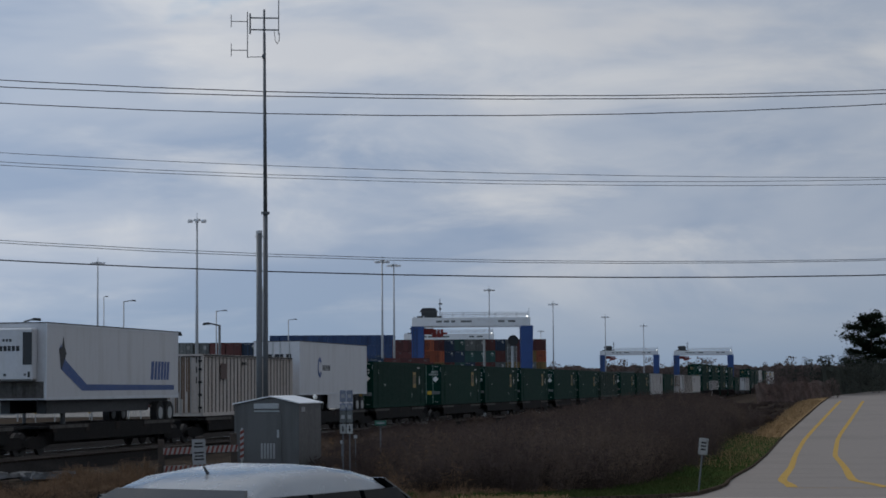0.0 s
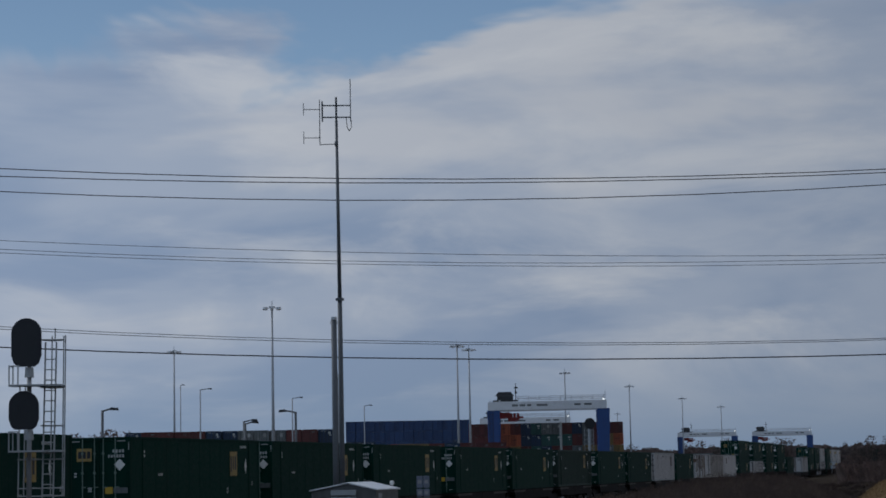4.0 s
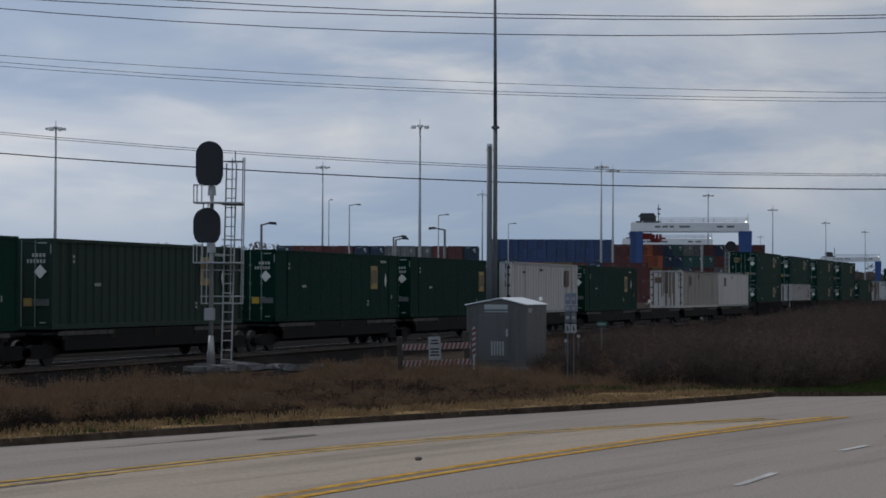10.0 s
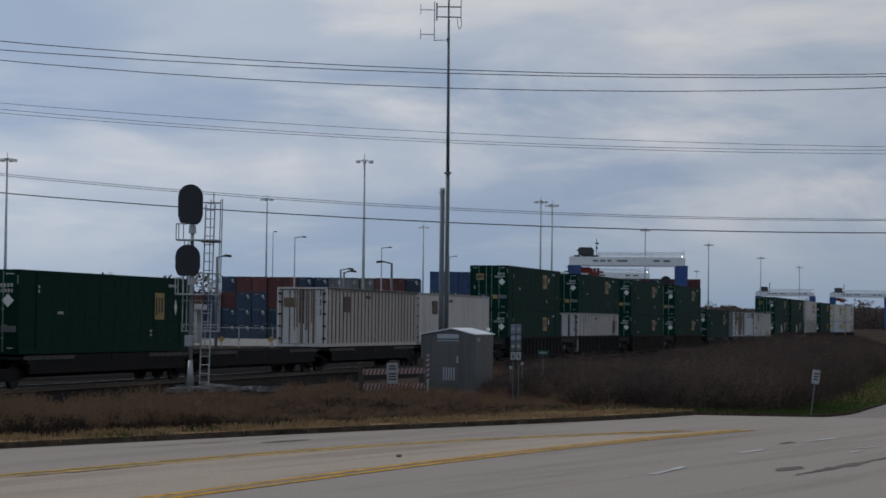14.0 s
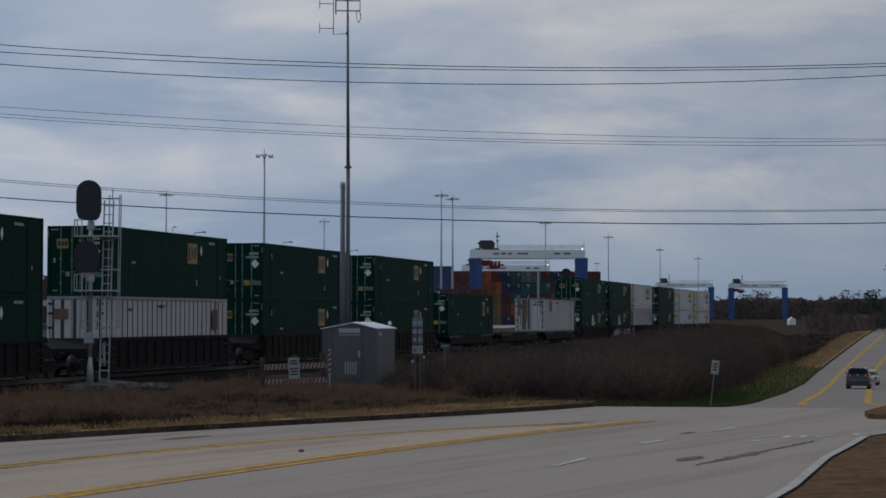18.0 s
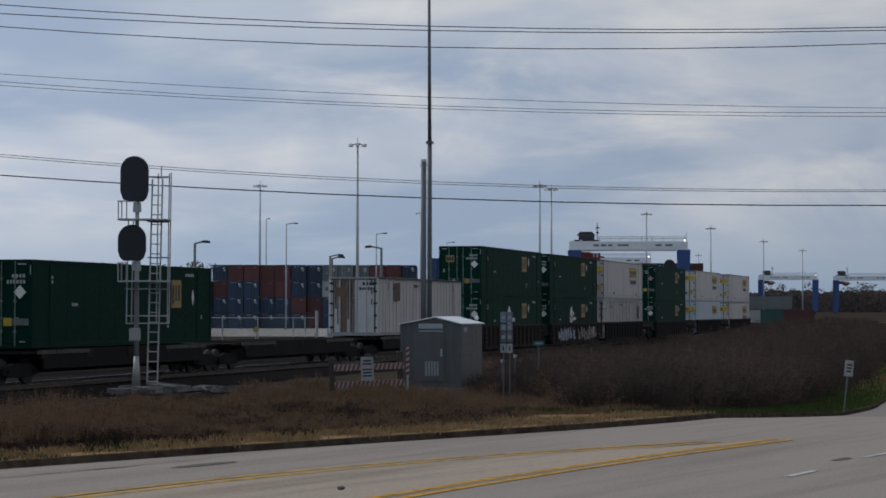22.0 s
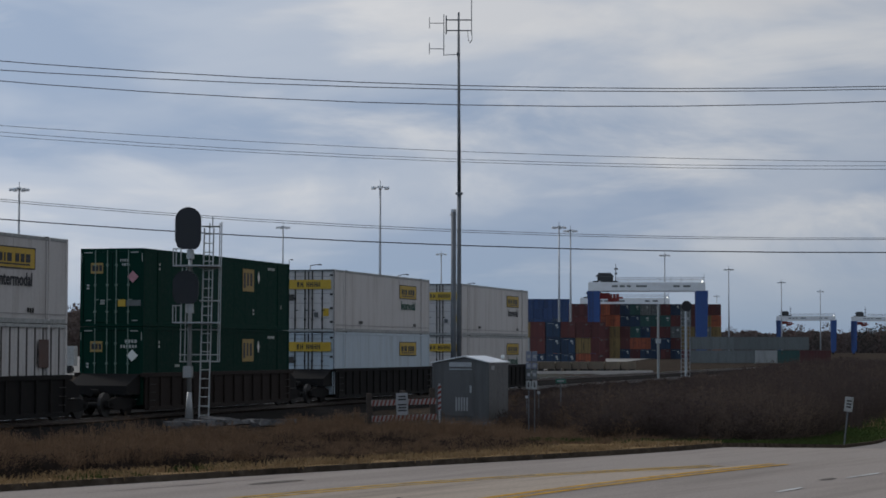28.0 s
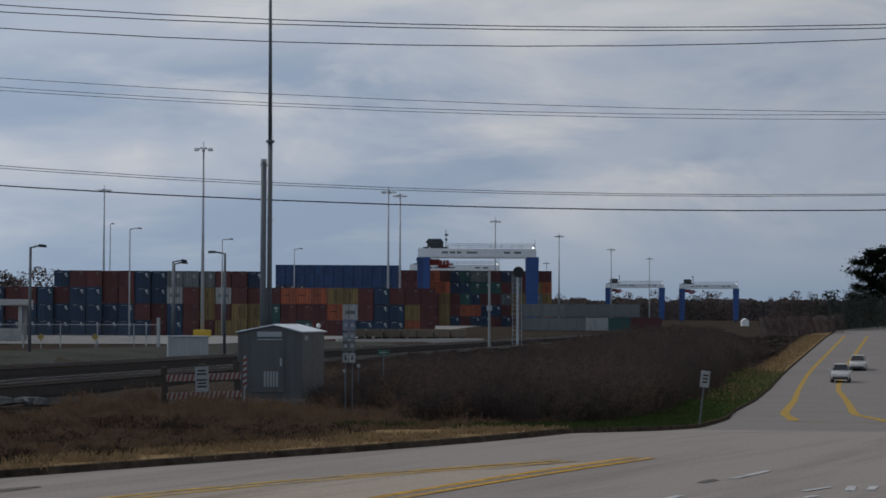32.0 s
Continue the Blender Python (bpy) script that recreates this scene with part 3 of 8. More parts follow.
def ground():
    radii = [0, 8, 16, 24, 30, 36, 42, 48, 54, 60, 66, 72, 78, 85, 92, 100, 110, 120, 132, 145, 160, 175, 190, 205, 220, 235, 250, 265, 280, 300, 320, 340, 370, 400, 440, 480, 540, 620, 740, 950, 1300, 1800, 2600, 4200]
    angles = [a * 0.5 for a in range(-40, 61)] + list(range(34, 340, 6))
    vs = [(0, 0, 0)]
    n = len(angles)
    for r in radii[1:]:
        for a in angles:
            x, y = r * math.sin(radians(a)), r * math.cos(radians(a))
            z = ground_z(x, y) if r < 1500 else lerp(r, [1500, 4200], [1.6, 3.0])
            side = (x - LINE_X) * -UY + (y - LINE_Y) * UX
            if r > 30:
                z -= 0.45 * smooth01((side + 5.6) / 2.6) * smooth01((24 - side) / 6)
            a_edge = lerp(r, [50, 70, 115, 200, 243, 330, 450], [11.2, 11.9, 13.1, 14.1, 14.7, 15.8, 16.6])
            if 48 < r < 470 and -math.degrees(4.5 / r) < a - a_edge < math.degrees(30 / r):
                z -= 0.35
            elif 58 < r < 300:
                z += 0.06 * noise.noise((x * 0.3, y * 0.3, 0))
            vs.append((x, y, z - 0.02))
    fs = [(0, 1 + (i + 1) % n, 1 + i) for i in range(n)]
    for j in range(len(radii) - 2):
        for i in range(n):
            a, b = 1 + j * n + i, 1 + j * n + (i + 1) % n
            fs.append((a, b, b + n, a + n))
    fs = [tuple(reversed(f)) for f in fs]
    return solid("ground", vs, fs, 'ground', "brown winter ground with gravel and dry grass round a rail yard", "ground", "structure", True)


ground()


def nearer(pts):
    """Draws the near road's lines a few per cent in towards the camera, to fit its view."""
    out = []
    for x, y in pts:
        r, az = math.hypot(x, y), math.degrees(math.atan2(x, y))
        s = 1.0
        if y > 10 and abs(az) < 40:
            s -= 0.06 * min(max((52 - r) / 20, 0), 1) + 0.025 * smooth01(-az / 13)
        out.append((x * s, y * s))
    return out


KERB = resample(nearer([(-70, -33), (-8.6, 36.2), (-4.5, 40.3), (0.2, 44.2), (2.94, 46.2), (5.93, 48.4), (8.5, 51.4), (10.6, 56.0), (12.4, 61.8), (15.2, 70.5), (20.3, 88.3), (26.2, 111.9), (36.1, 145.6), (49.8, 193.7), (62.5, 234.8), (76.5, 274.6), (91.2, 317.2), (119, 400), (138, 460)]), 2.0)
ROAD_W = lambda t: 24.0 - 8.0 * smooth01((t - 0.25) / 0.15)


def road():
    cut = next(i for i, p in enumerate(KERB) if p.y > 62)
    whole = len(KERB) - 1
    v, f = strip(KERB[cut:], 0.0, lambda t: ROAD_W((cut + t * (whole - cut)) / whole), 0.02, 0.02, 8)
    solid("road_far", v, f, 'asphalt_far', "pale grey asphalt road falling into a dip", "road", "structure", True)
    v, f = strip(KERB[:cut + 1], 0.0, lambda t: ROAD_W(t * cut / whole), 0.02, 0.02, 8)
    ob = solid("road", v, f, 'asphalt', "worn pale grey asphalt road that curves away into a dip", "road", "structure", True)
    # paved apron on the camera's side of the road
    vs = [(-90, -60, 0.008), (60, -60, 0.008), (30, 18, 0.008), (11.0, 36.0, 0.008), (12.4, 45.8, 0.008), (-4, 30, 0.008), (-60, -40, 0.008)]
    solid("pavement", vs, [tuple(range(7))], 'asphalt', "grey paved apron beside the road", "pavement", "structure")
    v, f = strip(KERB, -0.16, 0.0, 0.13, 0.13)
    top = len(v)
    v2, f2 = strip(KERB, 0.0, 0.03, 0.13, 0.0)
    v3, f3 = strip(KERB, -0.17, -0.16, -0.06, 0.13)
    vs = v + v2 + v3
    fs = f + [tuple(i + top for i in q) for q in f2] + [tuple(i + top + len(v2) for i in q) for q in f3]
    solid("kerb", vs, fs, 'kerb', "dark stained concrete kerb with grass creeping over it", "kerb", "structure")
    # verges behind the kerb: straw first, then green where the bank falls
    n = len(KERB)
    k0 = next(i for i, p in enumerate(KERB) if p.x > 7.4)
    k1 = next(i for i, p in enumerate(KERB) if p.y > 235)
    v, f = strip(KERB[:k0 + 1], lambda t: -2.0 - 2.6 * smooth01((t - 0.85) / 0.15) - 0.3 * math.sin(t * 41), -0.165, 0.05, 0.13, 4)
    solid("verge_straw", v, f, 'strawground', "straw-coloured winter grass verge behind the kerb", "grass verge", "structure", True)
    v, f = strip(KERB[k0:k1], lambda t: -7.0 + 2.2 * smooth01(1 - t * 8), -0.165, 0.05, 0.13, 4)
    solid("verge_green", v, f, 'lawnground', "green grass bank falling to the road", "grass verge", "structure", True)
    v, f = strip(KERB[k1 - 1:], -3.2, -0.165, 0.05, 0.13, 4)
    solid("verge_far", v, f, 'strawground', "pale dry grass verge along the far road", "grass verge", "structure", True)


road()


def painted(name, line, width, material, label, lift=0.030, pieces=None, shift=False):
    pts = resample(nearer(line) if shift else line, 1.0)
    v, f = strip(pts, -width / 2, width / 2, lift, lift)
    return solid(name, v, f, material, label, "road marking", "structure")


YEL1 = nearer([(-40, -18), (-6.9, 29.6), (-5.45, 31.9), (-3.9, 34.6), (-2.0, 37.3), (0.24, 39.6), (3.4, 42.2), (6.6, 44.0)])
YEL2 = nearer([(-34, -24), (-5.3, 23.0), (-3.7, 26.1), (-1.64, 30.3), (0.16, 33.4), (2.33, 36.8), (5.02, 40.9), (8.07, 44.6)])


def beside(line, d):
    pts = resample(line, 2.0)
    return [p + q * d for p, q in zip(pts, normals(pts))]


# the paler middle lane between the two pairs of lines
lane_a, lane_b = resample(YEL1, 2.0), resample(YEL2, 2.0)
lane_v, lane_n = [], 40
for i in range(lane_n + 1):
    for line in (lane_a, lane_b):
        k = i / lane_n * (len(line) - 1)
        q = line[int(k)].lerp(line[min(int(k) + 1, len(line) - 1)], k - int(k))
        lane_v.append((q.x, q.y, ground_z(q.x, q.y) + 0.0245))
solid("road_lane", lane_v, [(2 * i, 2 * i + 1, 2 * i + 3, 2 * i + 2) for i in range(lane_n)], 'asphalt_pale', "paler beige asphalt of the middle turning lane", "road", "structure")
for base, paint in ((YEL1, 'yline_worn'), (YEL2, 'yline')):
    for d in (-0.17, 0.17):
        painted("yellow_line", beside(base, d), 0.165, paint, "worn solid yellow line, one of a pair on the asphalt")
for d0, first in ((2.6, 0), (6.2, 0)):
    pts = [p + q * d0 for p, q in zip(KERB, normals(KERB))]
    pts = [p for p in pts if 84 < p.y < 330]
    painted("yellow_line", pts, 0.46, 'yline_far', "worn yellow median line on the falling road")
pts = [p + q * (2.6 + 3.6 * k / 6) for k in range(7) for p, q in [min(zip(KERB, normals(KERB)), key=lambda e: abs(e[0].y - 84 + abs(k - 3) * 0.2))]]
painted("yellow_line", pts, 0.46, 'yline_far', "rounded yellow nose of the painted median")
for a, b in (((-1.2, 19.2), (-0.2, 21.3)), ((0.58, 22.9), (1.62, 24.9)), ((4.14, 31.2), (4.95, 33.0)), ((6.6, 36.7), (7.24, 37.7)), ((8.65, 40.3), (9.6, 41.7))):
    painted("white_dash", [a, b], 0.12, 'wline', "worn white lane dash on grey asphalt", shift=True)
for a, b, w in (((9.2, 38.2), (9.8, 38.8), 0.10), ((9.9, 38.2), (10.15, 38.9), 0.14), ((10.25, 38.3), (10.5, 38.9), 0.12), ((10.6, 38.5), (11.2, 38.9), 0.12), ((11.6, 39.0), (11.8, 39.4), 0.14), ((11.9, 39.4), (12.2, 39.6), 0.12), ((8.9, 37.2), (9.2, 37.5), 0.10)):
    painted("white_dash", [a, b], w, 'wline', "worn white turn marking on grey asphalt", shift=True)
for cx, cy, w, h in ((-2.5, 37.5, 1.0, 0.22), (2.4, 22.8, 0.35, 0.1), (6.4, 30.9, 0.8, 0.25), (-4.4, 23.6, 0.3, 0.1), (7.9, 38.6, 0.5, 0.15)):
    vs = [(cx + w * math.cos(a) * random.uniform(0.7, 1.1) / 2 + h * math.sin(a) * 0.2, cy + w * 0.6 * math.cos(a) + h * 1.5 * math.sin(a), 0.029) for a in [i * math.pi / 5 for i in range(10)]]
    solid("tar_patch", vs, [tuple(range(10))], 'patch', "dark tar patch on the asphalt", "road repair", "structure")
# tar seams and drip lines along the lanes
for k, (a, b, w) in enumerate((((6.2, 29.4), (8.6, 33.6), 0.16), ((8.4, 33.2), (10.0, 36.0), 0.10), ((-5.5, 34.6), (-2.4, 38.9), 0.05), ((-6.0, 27.6), (-4.2, 30.6), 0.12), ((4.6, 40.8), (7.0, 43.2), 0.05))):
    r_ = random.Random(k)
    n = 14
    vs, side = [], Vector((b[1] - a[1], a[0] - b[0])).normalized()
    for i in range(n + 1):
        f = i / n
        c = Vector(a).lerp(Vector(b), f) + side * r_.uniform(-0.05, 0.05)
        h = w * (0.25 + 0.75 * r_.random()) * math.sin(math.pi * (0.06 + 0.88 * f))
        vs += [(*(c - side * h), 0.0285), (*(c + side * h), 0.0285)]
    solid("tar_seam", vs, [(2 * i, 2 * i + 1, 2 * i + 3, 2 * i + 2) for i in range(n)], 'patch', "dark tar seam along the asphalt lane", "road repair", "structure")
box_bm = B()
bmesh.ops.create_icosphere(box_bm, subdivisions=2, radius=0.036, matrix=Matrix.Translation((-0.2, 33.0, 0.05)) @ Matrix.Diagonal((1.6, 1, 0.8, 1)))
tagged(new("stone", mesh_of("stone", box_bm, 'patch', True)), "small dark lump of debris on the road", "debris")


def corner_island():
    """The near corner of the side street with its pale kerb, and the straw corner beyond it."""
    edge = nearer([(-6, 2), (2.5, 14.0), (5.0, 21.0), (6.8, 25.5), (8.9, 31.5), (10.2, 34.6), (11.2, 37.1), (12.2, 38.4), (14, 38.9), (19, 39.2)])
    line = [Vector(p) for p in edge]
    v, f = strip(line, 0.0, 0.16, 0.13, 0.14)
    n = len(v)
    v2, f2 = strip(line, -0.02, 0.0, 0.0, 0.13)
    solid("kerb_corner", v + v2, f + [tuple(k + n for k in q) for q in f2], 'pale_kerb', "pale concrete kerb round the street corner", "kerb", "structure")
    bm = B()
    prism(bm, [tuple(p + q * 0.2) for p, q in zip(line, normals(line))] + [(24, 30), (24, 4)], 'z', 0.0, 0.115)
    tagged(new("verge_near", mesh_of("verge_near", bm, 'brown_soil')), "bare brown soil corner beside the road", "verge", "", "structure")
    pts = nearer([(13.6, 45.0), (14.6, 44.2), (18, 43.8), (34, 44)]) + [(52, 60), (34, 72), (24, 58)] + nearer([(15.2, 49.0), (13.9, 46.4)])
    bm = B()
    prism(bm, pts, 'z', 0.0, 0.14)
    tagged(new("verge_corner", mesh_of("verge_corner", bm, 'brown_soil')), "raised brown grass corner at a side street mouth", "grass verge", "", "structure")


corner_island()


def on_line(s, side, z=0.0):
    """A point s metres along the track's near face line and side metres to its far side."""
    return Vector((LINE_X + UX * s - UY * side, LINE_Y + UY * s + UX * side, z))


def track(offset, s0, s1, bend, named):
    """A track: ballast bed, ties and two rails; offset to its centre from the train's near face."""
    def at(s, side, z):
        return on_line(s, side + offset + bend * max(0.0, 60 - s) ** 2, z)
    n = int((s1 - s0) / 6) + 1
    ss = [s0 + (s1 - s0) * i / (n - 1) for i in range(n)]
    prof = [(-7.5, -3.2), (-2.6, -0.36), (-1.7, -0.17), (1.7, -0.17), (2.6, -0.36), (7.5, -2.2)]
    vs = [at(s, a, z + 0.02 * noise.noise((s, a, 3))) for s in ss for a, z in prof]
    c = len(prof)
    fs = [(i * c + k, (i + 1) * c + k, (i + 1) * c + k + 1, i * c + k + 1) for i in range(n - 1) for k in range(c - 1)]
    solid("track_bed", vs, fs, 'ballast', "bed of dark grey crushed stone under the rails", "track bed", "structure")
    for side in (-0.75, 0.75):
        prof = [(-0.07, -0.15), (-0.065, -0.13), (-0.012, -0.11), (-0.012, -0.035), (-0.035, -0.025), (-0.035, 0.0), (0.035, 0.0), (0.035, -0.025), (0.012, -0.035), (0.012, -0.11), (0.065, -0.13), (0.07, -0.15)]
        vs = [at(s, side + a, z) for s in ss for a, z in prof]
        c = len(prof)
        fs = [(i * c + k, i * c + (k + 1) % c, (i + 1) * c + (k + 1) % c, (i + 1) * c + k) for i in range(n - 1) for k in range(c)]
        solid("rail", vs, fs, 'rail', "rusty steel rail with a polished head", "rail", "structure")
        vs = [at(s, side + a, 0.002) for s in ss for a in (-0.03, 0.03)]
        solid("railhead", vs, [(2 * i, 2 * i + 1, 2 * i + 3, 2 * i + 2) for i in range(n - 1)], 'railtop', "polished top of a steel rail", "rail", "structure")
    bm = B()
    box(bm, -0.11, -1.3, -0.26, 0.11, 1.3, -0.13, 0.012)
    tie = mesh_of("tie", bm, 'tie')
    bed = tagged(new("ties"), "dark creosoted wooden ties under the rails", "ties", "", "structure")
    s = max(s0, -40)
    while s < min(s1, 130):
        ob = new("tie", tie)
        p, q = at(s, 0, 0), at(s + 1, 0, 0)
        ob.parent = bed
        ob.matrix_basis = Matrix.Translation(p) @ Matrix.Rotation(math.atan2(q.y - p.y, q.x - p.x), 4, 'Z')
        s += 0.62


def gravel_strip(a, b, material):
    """Level grey gravel beside the tracks, between two distances from the train's near face."""
    n, c = 60, 5
    vs = []
    for i in range(n + 1):
        for k in range(c + 1):
            p = on_line(-50 + 210 * i / n, a + (b - a) * k / c + 0.5 * noise.noise((i * 0.7, k, a)))
            low = 0.45 * smooth01((24 - (a + (b - a) * k / c)) / 6)
            vs.append((p.x, p.y, ground_z(p.x, p.y) - low + 0.07 + 0.03 * noise.noise((p.x * 0.6, p.y * 0.6, 9))))
    m = c + 1
    solid("gravel_strip", vs, [(i * m + k, (i + 1) * m + k, (i + 1) * m + k + 1, i * m + k + 1) for i in range(n) for k in range(c)], material, ("dark grey" if material == 'ballast' else "grey-green") + " gravel lying beside the railway tracks", "gravel", "structure", True)


gravel_strip(3.6, 8.9, 'ballast')
gravel_strip(15.2, 30.0, 'gravel')
track(1.3, -600, 650, 0.0, "main")
track(11.5, -60, 420, 0.0012, "siding")


# ---- the train ----
def corr(bm, x0, x1, z0, z1, y, out, pitch, depth, web=0.12):
    """A pressed wall in the plane of y with upright ribs; out is +1 or -1, the way it faces."""
    n = max(1, round((x1 - x0) / pitch))
    p = (x1 - x0) / n
    xs, ys = [], []
    for i in range(n):
        a = x0 + i * p
        w = web * p
        xs += [a, a + 0.5 * p - w, a + 0.5 * p, a + p - w]
        ys += [0, 0, 1, 1]
    xs.append(x1)
    ys.append(0)
    lo = [bm.verts.new((x, y - out * depth * k, z0)) for x, k in zip(xs, ys)]
    hi = [bm.verts.new((x, y - out * depth * k, z1)) for x, k in zip(xs, ys)]
    for i in range(len(xs) - 1):
        q = (lo[i], lo[i + 1], hi[i + 1], hi[i])
        bm.faces.new(q if out < 0 else q[::-1])


def plate(bm, x0, z0, x1, z1, y, t=0.006):
    """A thin upright plate on a wall that faces -y."""
    box(bm, x0, y - t, z0, x1, y, z1)


def end_plate(bm, y0, z0, y1, z1, x, t=0.006):
    box(bm, x - t, y0, z0, x, y1, z1)


LEN, WID, HGT = 14.9, 2.6, 2.92


def container(name, label, body, kind, length=LEN, doors=None, rods='rod', group="containers on the train", height=HGT):
    """A freight container, its base at z 0, its length along x, its door end at -x and the side seen at -y."""
    L2, W2 = length / 2, WID / 2
    th = thing(name, label, "container", group)
    smooth = kind in ('smooth', 'jb')
    inset = 0.035
    for y, o in ((-W2 + inset, -1), (W2 - inset, 1)):
        bm = B()
        if smooth:
            corr(bm, -L2 + 0.12, L2 - 0.12, 0.16, height - 0.12, y + o * 0.02, o, 1.2, 0.005, 0.004)
        else:
            corr(bm, -L2 + 0.12, L2 - 0.12, 0.16, height - 0.12, y, o, 0.56, 0.03 if kind == 'pressed' else 0.045, 0.12)
        wall = part("side_wall", bm, body, th)
        # dark strips colour in the shade of the rib grooves, seen side only
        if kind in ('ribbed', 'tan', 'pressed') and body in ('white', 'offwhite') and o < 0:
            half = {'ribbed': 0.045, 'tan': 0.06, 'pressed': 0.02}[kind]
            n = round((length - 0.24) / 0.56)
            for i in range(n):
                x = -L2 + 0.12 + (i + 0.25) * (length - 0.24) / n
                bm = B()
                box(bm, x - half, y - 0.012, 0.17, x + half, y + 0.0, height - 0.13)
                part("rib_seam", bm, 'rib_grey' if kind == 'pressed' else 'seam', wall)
    bm = B()
    box(bm, L2 - 0.06, -W2 + 0.1, 0.14, L2 - 0.03, W2 - 0.1, height - 0.1)
    part("front_wall", bm, body, th)
    bm = B()
    n = int(length / 0.6)
    box(bm, -L2 + 0.05, -W2 + 0.05, height - 0.05, L2 - 0.05, W2 - 0.05, height - 0.02)
    for i in range(n):
        x = -L2 + 0.3 + i * (length - 0.6) / (n - 1)
        box(bm, x - 0.06, -W2 + 0.12, height - 0.021, x + 0.06, W2 - 0.12, height - 0.006)
    part("roof", bm, body, th)
    bm = B()
    for y in (-W2, W2 - 0.07):
        box(bm, -L2, y, 0.0, L2, y + 0.07, 0.16, 0.008)
        box(bm, -L2, y, height - 0.12, L2, y + 0.07, height, 0.008)
    for x in (-L2, L2 - 0.1):
        box(bm, x, -W2 + 0.07, 0.0, x + 0.1, W2 - 0.07, 0.14)
        box(bm, x, -W2 + 0.07, height - 0.12, x + 0.1, W2 - 0.07, height)
    part("frame", bm, 'stackw' if body == 'white' else body, th)
    for x in (-L2, L2 - 0.14):
        for y in (-W2 - 0.004, W2 - 0.116):
            bm = B()
            box(bm, x, y, 0.02, x + 0.14, y + 0.12, height - 0.02, 0.01)
            part("corner_post", bm, body, th)
    if kind != 'tan':
        for x in (-L2 + 1.25, L2 - 1.4):
            bm = B()
            box(bm, x, -W2 - 0.006, 0.1, x + 0.12, -W2 + 0.06, height - 0.03, 0.008)
            part("lifting_post", bm, body, th)
    for k, (a, b) in enumerate(((-W2 + 0.13, -0.01), (0.01, W2 - 0.13))):
        bm = B()
        box(bm, -L2 + 0.035, a, 0.15, -L2 + 0.075, b, height - 0.13, 0.01)
        d = part("door", bm, doors or body, th)
        for f in ((0.42, 0.85) if k == 0 else (0.15, 0.58)):
            bm = B()
            y = a + (b - a) * f
            bar(bm, (-L2 - 0.0, y, 0.08), (-L2 - 0.0, y, height - 0.06), 0.022 if kind != 'jb' else 0.028, seg=6)
            if kind in ('jb', 'smooth'):
                for z in (0.55, 1.55, 2.3):
                    box(bm, -L2 - 0.035, y - 0.045, z - 0.035, -L2 + 0.03, y + 0.045, z + 0.035)
                box(bm, -L2 - 0.03, y - 0.16, 0.98, -L2 - 0.005, y + 0.02, 1.02)
            part("lock_rod", bm, rods, d)
    return th


def writing(th, rows, x0, z0, h, material, side=True, x=0.0):
    """Rows of small bars that stand for lettering on the seen side or on the door end."""
    y = -WID / 2 - 0.002
    for k, widths in enumerate(rows):
        bm = B()
        p = x0
        z = z0 - k * h * 1.6
        for w in widths:
            if side:
                plate(bm, p, z, p + w, z + h, y, 0.004)
            else:
                end_plate(bm, p, z, p + w, z + h, x, 0.004)
            p += w + h * 0.35
        part("lettering", bm, material, th)


def diamond(th, x, z, r, material='decal', end=False, w=None):
    bm = B()
    w = w or r
    y = -WID / 2 - 0.004
    if end:
        prism(bm, [(x - w, z), (x, z - r), (x + w, z), (x, z + r)], 'x', -LEN / 2 - 0.016, -LEN / 2 - 0.008)
    else:
        prism(bm, [(x - w, z), (x, z - r), (x + w, z), (x, z + r)], 'y', y - 0.006, y)
    part("placard", bm, material, th, "white diamond placard" if material == 'decal' else "")


def logo_panel(th, x, z, s, end=False, wide=0.85):
    """A yellow square with dark bars, standing for the operator's mark."""
    y = -WID / 2 - 0.004
    bm = B()
    if end:
        end_plate(bm, x, z, x + s, z + s * 0.8, -LEN / 2 - 0.008)
    else:
        plate(bm, x, z, x + s * wide, z + s, y)
    p = part("logo_panel", bm, 'logo_y', th, "faded yellow logo panel")
    bm = B()
    for i, (a, b) in enumerate(((0.08, 0.30), (0.38, 0.58), (0.66, 0.9))):
        if end:
            end_plate(bm, x + s * a, z + 0.18 * s, x + s * b, z + 0.62 * s, -LEN / 2 - 0.015)
        else:
            plate(bm, x + s * wide * a, z + (0.25 if i else 0.15) * s, x + s * wide * (b - 0.06), z + 0.82 * s, y - 0.007)
    part("logo_mark", bm, 'black', p)


E0 = -LEN / 2 - 0.012
protos = {}


